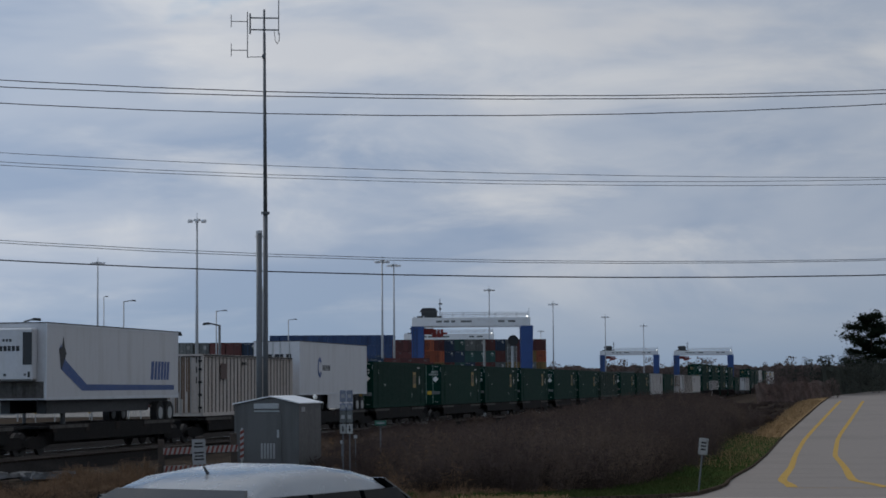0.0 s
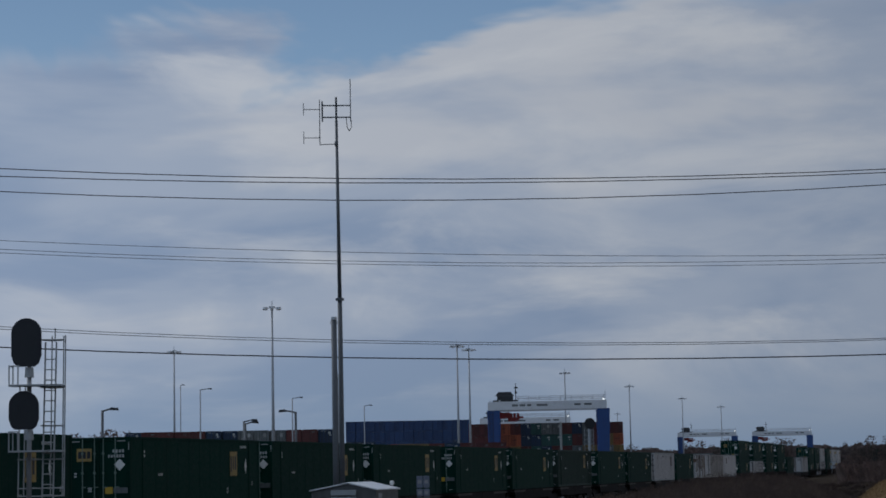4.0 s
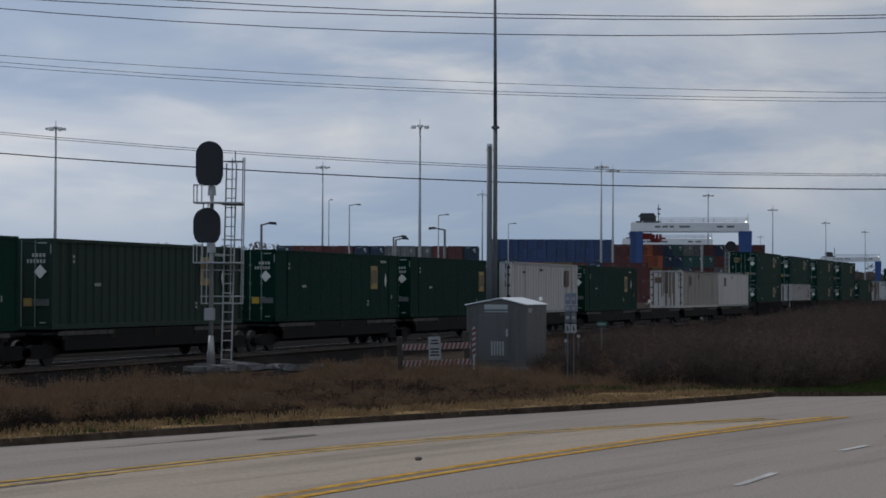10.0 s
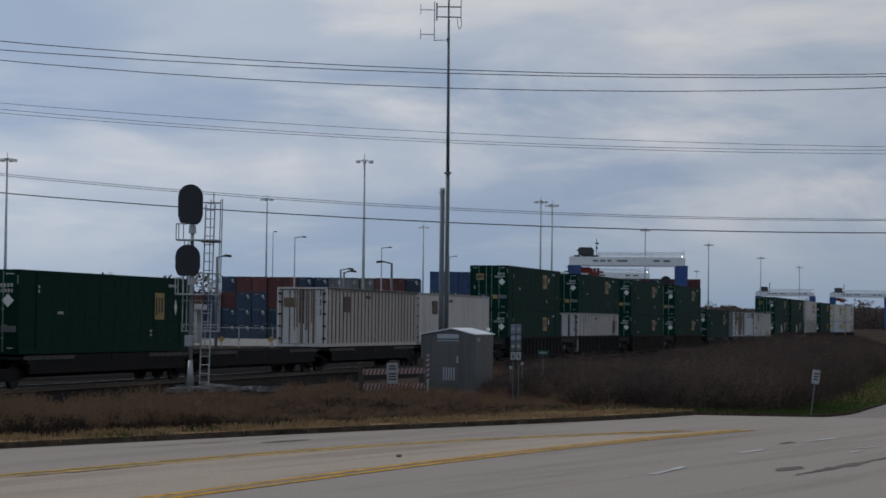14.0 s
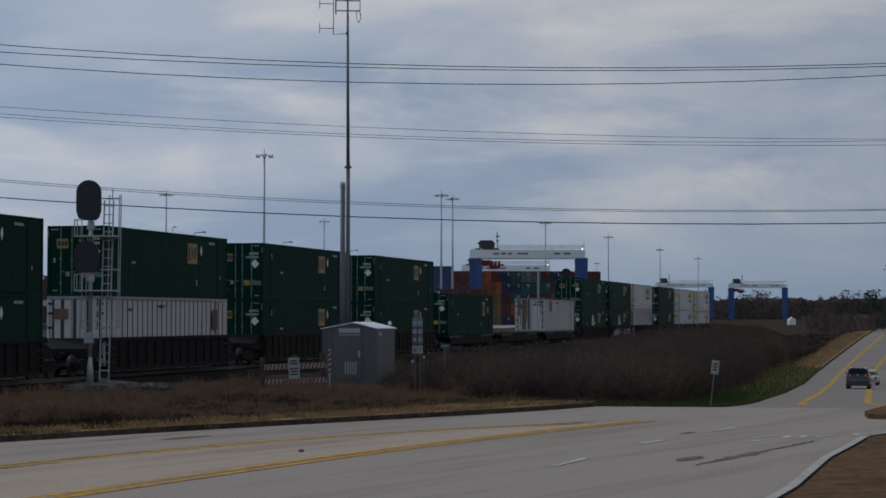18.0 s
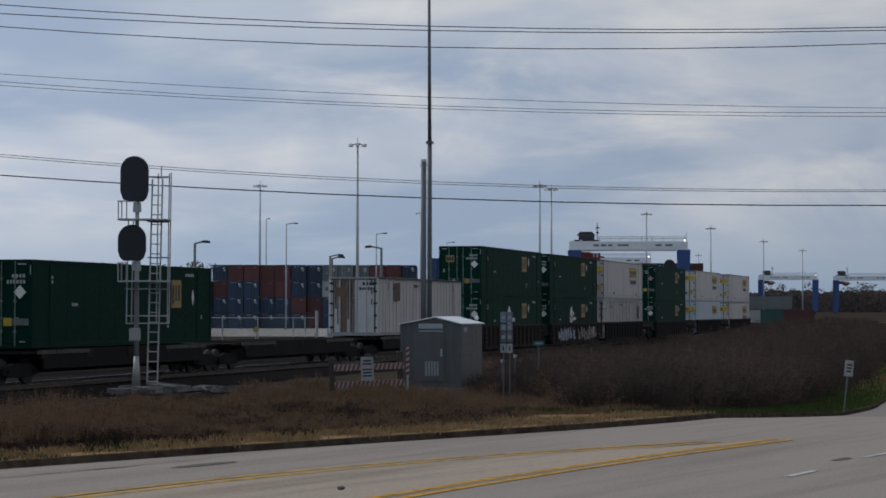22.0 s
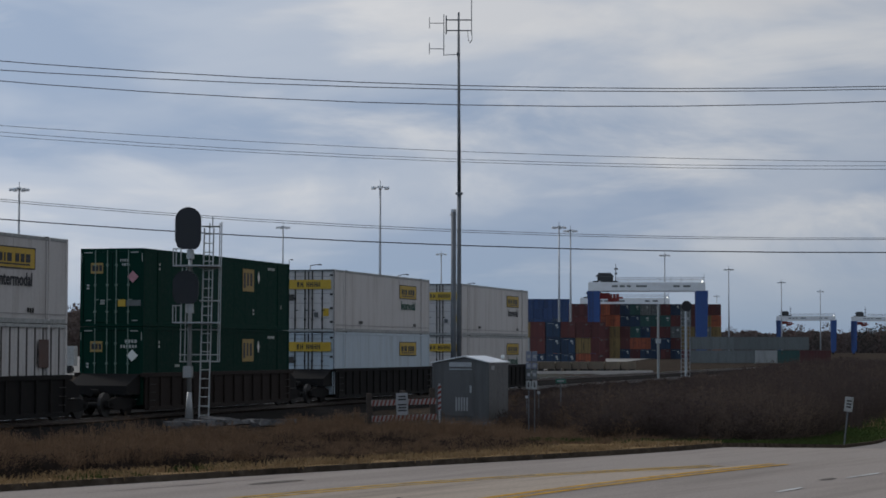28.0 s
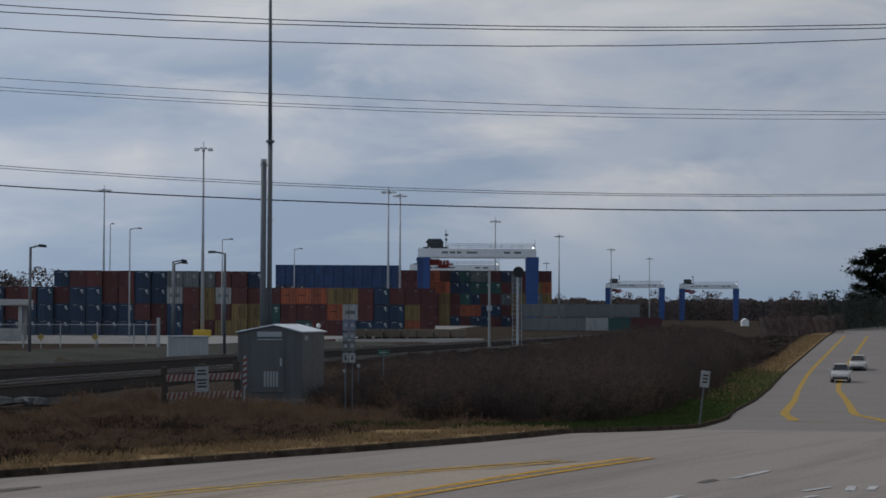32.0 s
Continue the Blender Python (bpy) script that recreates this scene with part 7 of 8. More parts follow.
        part("ladder_stile", bm, 'tower', s2)
    for i in range(16):
        bm = B()
        bar(bm, (-0.35, 0.3, 0.4 + i * 0.33), (0.35, 0.3, 0.4 + i * 0.33), 0.016, seg=5)
        part("rung", bm, 'tower', s2)
    bm = B()
    box(bm, -0.9, -0.9, -1.2, 1.1, 0.9, 0.15)
    part("footing", bm, 'rubble', s2)
    p2 = thing("white_pole", "slim white pole with a small box halfway", "pole", m=pose(24.9, 204.9, -0.3) @ Matrix.Scale(1.2, 4))
    bm = B()
    bar(bm, (0, 0, -1.2), (0, 0, 6.2), 0.12, 0.09, 8)
    part("shaft", bm, 'stackw', p2)
    bm = B()
    box(bm, -0.2, -0.2, 2.9, 0.2, 0.1, 3.3)
    part("box", bm, 'tower', p2)
    hs = thing("pump_house", "tiny white hut on the far open ground", "hut", m=pose(145, 582, 0.9))
    bm = B()
    prism(bm, [(-1.0, -0.6), (1.0, -0.6), (1.0, 1.0), (0, 1.7), (-1.0, 1.0)], 'y', -1.0, 1.0)
    part("body", bm, 'decal', hs)


yard_bits()


# ---- plants ----
rng = np.random.default_rng(7)


def blades(name, bases, heights, widths, lean, material, label, category, curl=0.35):
    """One mesh of many thin bent stalks standing on the given points."""
    n = len(bases)
    ang = rng.uniform(0, 2 * np.pi, n)
    d = np.stack([np.cos(ang), np.sin(ang)], 1)
    tip = d * (heights * lean * rng.uniform(0.2, 1.0, n))[:, None]
    side = np.stack([-d[:, 1], d[:, 0]], 1) * widths[:, None]
    v = np.zeros((n, 5, 3))
    v[:, 0, :2] = bases[:, :2] - side
    v[:, 1, :2] = bases[:, :2] + side
    v[:, 2, :2] = bases[:, :2] + tip * curl + side * 0.7
    v[:, 3, :2] = bases[:, :2] + tip * curl - side * 0.7
    v[:, 4, :2] = bases[:, :2] + tip
    v[:, :2, 2] = bases[:, 2:3] - 0.05
    v[:, 2:4, 2] = (bases[:, 2] + heights * 0.6)[:, None]
    v[:, 4, 2] = bases[:, 2] + heights
    o = (np.arange(n) * 5)[:, None]
    quads = np.array([[0, 1, 2, 3]]) + o
    tris = np.array([[3, 2, 4]]) + o
    me = bpy.data.meshes.new(name)
    me.vertices.add(n * 5)
    me.vertices.foreach_set("co", v.reshape(-1))
    loops = np.concatenate([quads.reshape(-1), tris.reshape(-1)])
    me.loops.add(len(loops))
    me.loops.foreach_set("vertex_index", loops)
    me.polygons.add(2 * n)
    me.polygons.foreach_set("loop_start", np.concatenate([np.arange(n) * 4, n * 4 + np.arange(n) * 3]))
    me.update(calc_edges=True)
    me.validate()
    me.materials.append(M[material])
    return tagged(new(name, me), label, category, "", "stuff")


def kerb_point(share, off):
    i = share * (len(KERB) - 1)
    k = min(int(i), len(KERB) - 2)
    p = KERB[k].lerp(KERB[k + 1], i - k)
    d = (KERB[k + 1] - KERB[k]).normalized()
    return p.x - d.y * off, p.y + d.x * off


def share_at(y):
    return min(range(len(KERB)), key=lambda i: abs(KERB[i].y - y)) / (len(KERB) - 1)


def clumped(x, y, scale, seed):
    return noise.noise((x * scale, y * scale, seed))


S0, S1, S2, S3, S4 = share_at(20), share_at(47), share_at(52), share_at(235), share_at(330)


def scatter(n, s0, s1, o0, o1, thin=None):
    out = []
    while len(out) < n:
        o = random.uniform(o0, o1)
        x, y = kerb_point(random.uniform(s0, s1), o)
        if thin is None or thin(x, y, o):
            out.append((x, y, ground_z(x, y), o))
    return np.array(out)


def clear(x, y, o):
    """Keeps the strip in front of the tracks, the signal's foot and the cabin open."""
    side = (x - LINE_X) * -UY + (y - LINE_Y) * UX
    return side < -2.6


def crest(pts):
    """Plant heights at these places, shaped by sight lines to fit the camera's view: low weeds near the signal, a tall
    thicket further along the track.
    """
    d = np.hypot(pts[:, 0], pts[:, 1])
    az = np.degrees(np.arctan2(pts[:, 0], pts[:, 1]))
    fall = np.interp(az, [-12, 0.5, 1.5, 3.0, 4.0, 4.6, 7.0, 8.8, 10.3, 12.0, 13.2, 14, 15], [0.037, 0.037, 0.036, 0.026, 0.0180, 0.0168, 0.0145, 0.0095, 0.0035, 0.0008, 0.004, 0.010, 0.016])
    return 2.45 - fall * d - pts[:, 2]


def bushes(name, spots, stalks, bits, stalk_w, bit_s, material, label, category):
    """One mesh of many leafless bushes: curved stalks that spread from each foot into a dome, with small dry tufts along them. A spot is x, y, ground, radius, height."""
    sp = np.array(spots)
    n = len(sp) * stalks
    c = np.repeat(sp, stalks, 0)
    R_, H = c[:, 3], c[:, 4]
    a = rng.uniform(0, 2 * np.pi, n)
    rho = np.sqrt(rng.random(n)) * rng.uniform(0.75, 1.2, n)
    d = np.stack([np.cos(a), np.sin(a)], 1)
    foot = c[:, :2] + d * (R_ * rho * 0.45)[:, None] + rng.normal(0, 0.06, (n, 2))
    end = c[:, :2] + d * (R_ * rho)[:, None]
    top = H * np.sqrt(np.clip(1 - 0.72 * rho ** 2, 0.06, 1)) * rng.uniform(0.55, 1.08, n)
    side = np.stack([-d[:, 1], d[:, 0]], 1) * (stalk_w * rng.uniform(0.5, 1.3, n))[:, None]
    mid = foot * 0.55 + end * 0.45
    v = np.zeros((n, 5, 3))
    v[:, 0, :2], v[:, 1, :2] = foot - side, foot + side
    v[:, 2, :2], v[:, 3, :2] = mid + side * 0.8, mid - side * 0.8
    v[:, 4, :2] = end
    v[:, :2, 2] = c[:, 2:3] - 0.05
    v[:, 2:4, 2] = (c[:, 2] + top * 0.62)[:, None]
    v[:, 4, 2] = c[:, 2] + top
    m = len(sp) * bits
    pick = rng.integers(0, n, m)
    f = rng.uniform(0.0, 1.0, m) ** 0.7
    p = np.where((f < 0.5)[:, None], v[pick, 0] * (1 - 2 * f)[:, None] + v[pick, 2] * (2 * f)[:, None], v[pick, 2] * (2 - 2 * f)[:, None] + v[pick, 4] * (2 * f - 1)[:, None])
    # side twigs: thin slivers that branch off in all directions
    way = rng.normal(0, 1, (m, 3))
    way[:, 2] = way[:, 2] * 0.7 + 0.2
    way /= np.linalg.norm(way, axis=1)[:, None]
    tri = np.repeat(p[:, None, :], 3, 1)
    tri[:, 1] += rng.normal(0, 0.45 * bit_s, (m, 3))
    tri[:, 2] += way * (bit_s * rng.uniform(2.0, 7.0, m))[:, None]
    verts = np.concatenate([v.reshape(-1, 3), tri.reshape(-1, 3)])
    o = (np.arange(n) * 5)[:, None]
    quads = (np.array([[0, 1, 2, 3]]) + o).reshape(-1)
    tips = (np.array([[3, 2, 4]]) + o).reshape(-1)
    leaf = n * 5 + np.arange(m * 3)
    me = bpy.data.meshes.new(name)
    me.vertices.add(len(verts))
    me.vertices.foreach_set("co", verts.reshape(-1))
    loops = np.concatenate([quads, tips, leaf])
    me.loops.add(len(loops))
    me.loops.foreach_set("vertex_index", loops)
    me.polygons.add(2 * n + m)
    me.polygons.foreach_set("loop_start", np.concatenate([np.arange(n) * 4, n * 4 + np.arange(n + m) * 3]))
    me.update(calc_edges=True)
    me.materials.append(M[material])
    return tagged(new(name, me), label, category, "", "stuff")


def sown(n, s0, s1, o0, o1, size, tall, keep):
    """Spots for bushes along the kerb: offsets behind it, radius and height ranges; keep tells where they grow and how tall."""
    out = []
    while len(out) < n:
        o = random.uniform(o0, o1)
        x, y = kerb_point(random.uniform(s0, s1), o)
        k = keep(x, y, o)
        if k <= 0 or not clear(x, y, o):
            continue
        h = random.uniform(*tall) * k
        out.append((x, y, ground_z(x, y), random.uniform(*size) * (0.5 + 0.5 * k), h))
    return out


def weed_band(x, y, o):
    """The rank weeds left of the signal, thinning out towards the barricade."""
    k = lerp(x, [-60, -4.6, -2.8, 0.0], [1, 1, 0.35, 0.25])
    if y > 64 and -9 < x < -3.2:
        return 0
    return k * (0.75 + 0.6 * clumped(x, y, 0.5, 4)) * lerp(o, [1.6, 2.8, 8.0, 12, 20], [0.5, 1.0, 1.0, 0.5, 0.35])


bushes("dry_weeds", sown(620, S0, S1, 2.4, 10.0, (0.55, 1.1), (0.72, 1.05), weed_band), 90, 300, 0.008, 0.022, 'weed', "brown rank dry weeds standing between verge and track", "weeds")
bushes("dead_brush_low", sown(620, S0, S1, 1.7, 3.8, (0.4, 0.75), (0.42, 0.62), weed_band), 80, 260, 0.008, 0.026, 'brush_dark', "low dead brush among the dry weeds, darkened for base shade", "brush")


def tangle(x, y, o):
    """Low growth before the barricade, the cabin and the sign posts."""
    if y < 52 or y > 74 or not -4 < x < 9:
        return 0
    k = lerp(y, [52, 58, 68, 74], [0.4, 0.6, 0.9, 0.8]) * (0.7 + 0.7 * clumped(x, y, 0.35, 12))
    return min(k, lerp(x, [-4, -2, 3.5, 6], [0.5, 0.8, 1.2, 1.5]))


bushes("dry_weeds", sown(460, share_at(36), share_at(66), 3.0, 26.0, (0.45, 0.85), (0.72, 1.1), tangle), 70, 220, 0.008, 0.02, 'weed', "brown dry weeds round the barricade and the cabin", "weeds")


def low_tangle(x, y, o):
    """Knee-high brown growth between the weeds and the barricade."""
    if not (-6.5 < x < 3.5 and 46 < y < 66):
        return 0
    return max(0.0, 0.7 + 0.8 * clumped(x, y, 0.45, 31)) * lerp(o, [1.2, 2.6, 9], [0.35, 0.9, 1.0])


bushes("dry_weeds", sown(520, share_at(34), share_at(50), 1.7, 18.0, (0.35, 0.8), (0.26, 0.5), low_tangle), 60, 180, 0.008, 0.02, 'weed', "low brown dry weeds behind the straw verge", "weeds")
bushes("dead_brush_low", sown(640, share_at(34), share_at(50), 1.8, 18.0, (0.35, 0.75), (0.24, 0.46), low_tangle), 60, 160, 0.008, 0.02, 'brush_dark', "low dead brush behind the straw verge, darkened for base shade", "brush")
# straw grass on the verge, in tufts
pts = scatter(13000, S0, next(i for i, p in enumerate(KERB) if p.x > 7.8) / (len(KERB) - 1), 0.0, 2.0, lambda x, y, o: clumped(x, y, 1.2, 2) + 0.35 > random.random() * 0.8)
blades("straw_grass", pts[:, :3] + [0, 0, 0.10], 0.04 + 0.09 * rng.random(len(pts)), 0.010 + 0.01 * rng.random(len(pts)), 1.9, 'straw', "short straw-coloured winter grass behind the kerb", "grass")
pts = scatter(2600, share_at(41), share_at(48), 1.6, 4.2, lambda x, y, o: clumped(x, y, 0.7, 5) + 0.3 > random.random())
blades("straw_tussocks", pts[:, :3], 0.08 + 0.14 * rng.random(len(pts)), 0.010 + 0.01 * rng.random(len(pts)), 1.7, 'straw', "straw-coloured tussocks on the low mound", "grass")
pts = scatter(1300, S0, share_at(40), 0.0, 1.6, lambda x, y, o: clumped(x, y, 0.6, 21) > 0.2)
blades("green_tufts", pts[:, :3] + [0, 0, 0.12], 0.03 + 0.06 * rng.random(len(pts)), 0.010 + 0.01 * rng.random(len(pts)), 1.8, 'lawn', "patches of short green grass in the straw", "grass")
SG = next(i for i, p in enumerate(KERB) if p.x > 7.4) / (len(KERB) - 1)
pts = scatter(26000, SG, S3, 0.1, 6.8, lambda x, y, o: random.random() < lerp(y, [50, 90, 240], [1, 0.5, 0.15]))
blades("green_grass", pts[:, :3] + [0, 0, 0.08], 0.06 + 0.12 * rng.random(len(pts)), 0.014 + 0.012 * rng.random(len(pts)), 1.2, 'lawn', "short green winter grass on the bank", "grass")
pts = scatter(2000, share_at(130), S3, 0.2, 5.5, lambda x, y, o: random.random() < lerp(y, [130, 180, 235], [0.03, 0.4, 1.0]))
blades("straw_grass_mixed", pts[:, :3] + [0, 0, 0.08], 0.12 + 0.16 * rng.random(len(pts)), 0.025 + 0.025 * rng.random(len(pts)), 1.3, 'straw', "dry grass mixed into the green bank further down the road", "grass")
pts = scatter(3500, S3, S4, 0.3, 3.6)
blades("straw_grass_far", pts[:, :3] + [0, 0, 0.08], 0.15 + 0.2 * rng.random(len(pts)), 0.03 + 0.03 * rng.random(len(pts)), 1.2, 'straw', "pale dry grass beside the falling road", "grass")


# the tall thicket along the track
def thicket_spots(n, s0, s1, o0, o1, low, high):
    out = []
    while len(out) < n:
        o = random.uniform(o0, o1)
        x, y = kerb_point(random.uniform(s0, s1), o)
        az = math.degrees(math.atan2(x, y))
        if not clear(x, y, o) or y < 57 or (az < 5.2 and y < 69) or az < 1.8 + 1.5 * clumped(x, y, 0.3, 8) or o < lerp(y, [52, 60, 80, 200, 240, 260], [2.0, 3.0, 3.5, 4.3, 4.8, 3.4]):
            continue
        z = ground_z(x, y)
        h = float(crest(np.array([(x, y, z)]))[0]) * (1 + 0.22 * clumped(x, y, 0.22, 6)) * random.uniform(low, high)
        h = min(max(h, 0.2), 4.2)
        out.append((x, y, z, min(max(h * 0.8, 0.4), 2.0) * random.uniform(0.7, 1.2), h))
    return out


SM = share_at(49.5)
bushes("thicket", thicket_spots(900, SM, share_at(125), 2.8, 27.0, 0.6, 1.02), 70, 420, 0.007, 0.042, 'brush', "dense leafless dark brown thicket along the track", "thicket")
bushes("thicket_far", thicket_spots(680, share_at(120), share_at(325), 3.4, 27.0, 0.6, 1.02), 60, 320, 0.012, 0.075, 'brush', "dense leafless thicket beside the falling road", "thicket")
bushes("dead_brush_low", thicket_spots(240, SM, share_at(120), 2.8, 6.5, 0.3, 0.6), 60, 300, 0.007, 0.036, 'brush_dark', "dead brush at the thicket foot, darkened for base shade", "brush")
bushes("thicket_stems", thicket_spots(180, SM, share_at(110), 4.5, 22.0, 0.5, 0.85), 60, 260, 0.007, 0.036, 'weed', "lighter dry stems among the thicket", "thicket")


def woodland(name, along, height, depth, count, material, label, seed, clumps=170):
    """A far belt of trees: many uneven crowns of small clumps, joined into one."""
    r_ = random.Random(seed)
    vs, fs = [], []
    total = len(along) - 1
    for i in range(count):
        k = r_.random() * total
        j = min(int(k), total - 1)
        a, b = along[j], along[j + 1]
        x = a[0] + (b[0] - a[0]) * (k - j) + r_.uniform(-1, 1) * depth
        y = a[1] + (b[1] - a[1]) * (k - j) + r_.uniform(0, 1) * depth
        H = height * r_.uniform(0.6, 1.08) * (1 + 0.15 * math.sin(k * 2.1))
        W = H * r_.uniform(0.22, 0.4)
        z0 = ground_z(x, y) if math.hypot(x, y) < 1500 else 2
        for c in range(clumps):
            t = r_.random() ** 0.7
            cz = z0 + H * (0.05 + 0.95 * t)
            rad = W * (1.0 - 0.6 * t) * r_.random() ** 0.5
            an = r_.uniform(0, 6.28)
            s = W * r_.uniform(0.05, 0.14)
            p = Vector((x + rad * math.cos(an), y + rad * math.sin(an), cz))
            q = [p + Vector((r_.uniform(-s, s), r_.uniform(-s, s), r_.uniform(-s, s))) for _ in range(4)]
            n0 = len(vs)
            vs += q
            fs += [(n0, n0 + 1, n0 + 2), (n0 + 1, n0 + 3, n0 + 2)]
    # the close-grown understorey behind, uneven along its top
    steps = total * 40
    for i in range(steps + 1):
        k = i / 40
        j = min(int(k), total - 1)
        a, b = along[j], along[j + 1]
        x = a[0] + (b[0] - a[0]) * (k - j)
        y = a[1] + (b[1] - a[1]) * (k - j) + depth * 0.6
        z0 = ground_z(x, y) if math.hypot(x, y) < 1500 else 2
        vs.append((x, y, z0 - 1))
        vs.append((x, y + 2, z0 + height * (0.80 + 0.12 * noise.noise((k * 3.0, seed, 0)) + 0.08 * noise.noise((k * 11.0, seed, 4)) + 0.08 * r_.random())))
        if i:
            n0 = len(vs) - 4
            fs.append((n0, n0 + 1, n0 + 3, n0 + 2))
    return solid(name, vs, fs, material, label, "woods", "stuff")


far_arc = [(1280 * math.sin(radians(a)), 1280 * math.cos(radians(a))) for a in range(-30, 34, 2)]
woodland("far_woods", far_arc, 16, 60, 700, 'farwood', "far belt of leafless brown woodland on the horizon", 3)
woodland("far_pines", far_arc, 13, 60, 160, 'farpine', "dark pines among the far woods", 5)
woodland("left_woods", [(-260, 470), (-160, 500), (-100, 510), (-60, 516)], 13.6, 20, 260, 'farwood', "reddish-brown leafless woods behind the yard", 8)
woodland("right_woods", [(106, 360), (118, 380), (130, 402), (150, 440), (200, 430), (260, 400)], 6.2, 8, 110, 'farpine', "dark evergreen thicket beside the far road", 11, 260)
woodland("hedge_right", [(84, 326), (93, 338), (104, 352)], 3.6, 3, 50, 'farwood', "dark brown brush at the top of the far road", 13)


def evergreen_tree(x, y, height, width, seed):
    r_ = random.Random(seed)
    th = thing("evergreen_tree", "large dark spreading evergreen tree beside the far road", "tree", m=pose(x, y, ground_z(x, y)))
    bm = B()
    bar(bm, (0, 0, -0.5), (0.2, 0, height * 0.55), 0.5, 0.3, 9)
    bar(bm, (0.2, 0, height * 0.55), (0.0, 0, height * 0.97), 0.3, 0.06, 7)
    part("trunk", bm, 'bark', th)
    tips = []
    for i in range(22):
        z = height * (0.1 + 0.86 * i / 21)
        a = i * 2.4 + r_.uniform(-0.4, 0.4)
        t = i / 21
        reach = width * (1 - 0.62 * t ** 1.3) * r_.uniform(0.6, 1.05) * (0.75 if t < 0.12 else 1)
        end = Vector((reach * math.cos(a), reach * math.sin(a), z + r_.uniform(-0.2, 0.9)))
        bm = B()
        bar(bm, (0.1, 0, z - 0.4), end, 0.13 * (1.2 - t), 0.03, 5)
        part("limb", bm, 'bark', th)
        tips.append((Vector((0.1, 0, z - 0.4)), end))
    vs, fs = [], []
    for a, b in tips:
        for k in range(800):
            f = 0.2 + 0.85 * r_.random()
            p = a.lerp(b, f) + Vector((r_.gauss(0, 0.75), r_.gauss(0, 0.75), r_.gauss(0.1, 0.5)))
            s = r_.uniform(0.2, 0.55)
            n0 = len(vs)
            vs += [p + Vector((r_.uniform(-s, s), r_.uniform(-s, s), r_.uniform(-s, s) * 0.5)) for _ in range(4)]
            fs += [(n0, n0 + 1, n0 + 2), (n0 + 1, n0 + 3, n0 + 2)]
    me = bpy.data.meshes.new("crown")
    me.from_pydata(vs, [], fs)
    me.materials.append(M['evergreen'])
    part("crown", me, None, th, "dark green uneven crown with gaps")


evergreen_tree(148.0, 470, 17.6, 9.2, 21)
evergreen_tree(161.0, 466, 16.4, 9.4, 22)


# ---- road vehicles ----
def loft(bm, rings, cap=True):
    """Faces between rings of points."""
    vr = [[bm.verts.new(p) for p in r] for r in rings]
    n = len(rings[0])
    fs = []
    for a, b in zip(vr, vr[1:]):
        for i in range(n):
            fs.append(bm.faces.new((a[i], a[(i + 1) % n], b[(i + 1) % n], b[i])))
    if cap:
        fs.append(bm.faces.new(vr[0]))
        fs.append(bm.faces.new(vr[-1][::-1]))
    bmesh.ops.recalc_face_normals(bm, faces=fs)


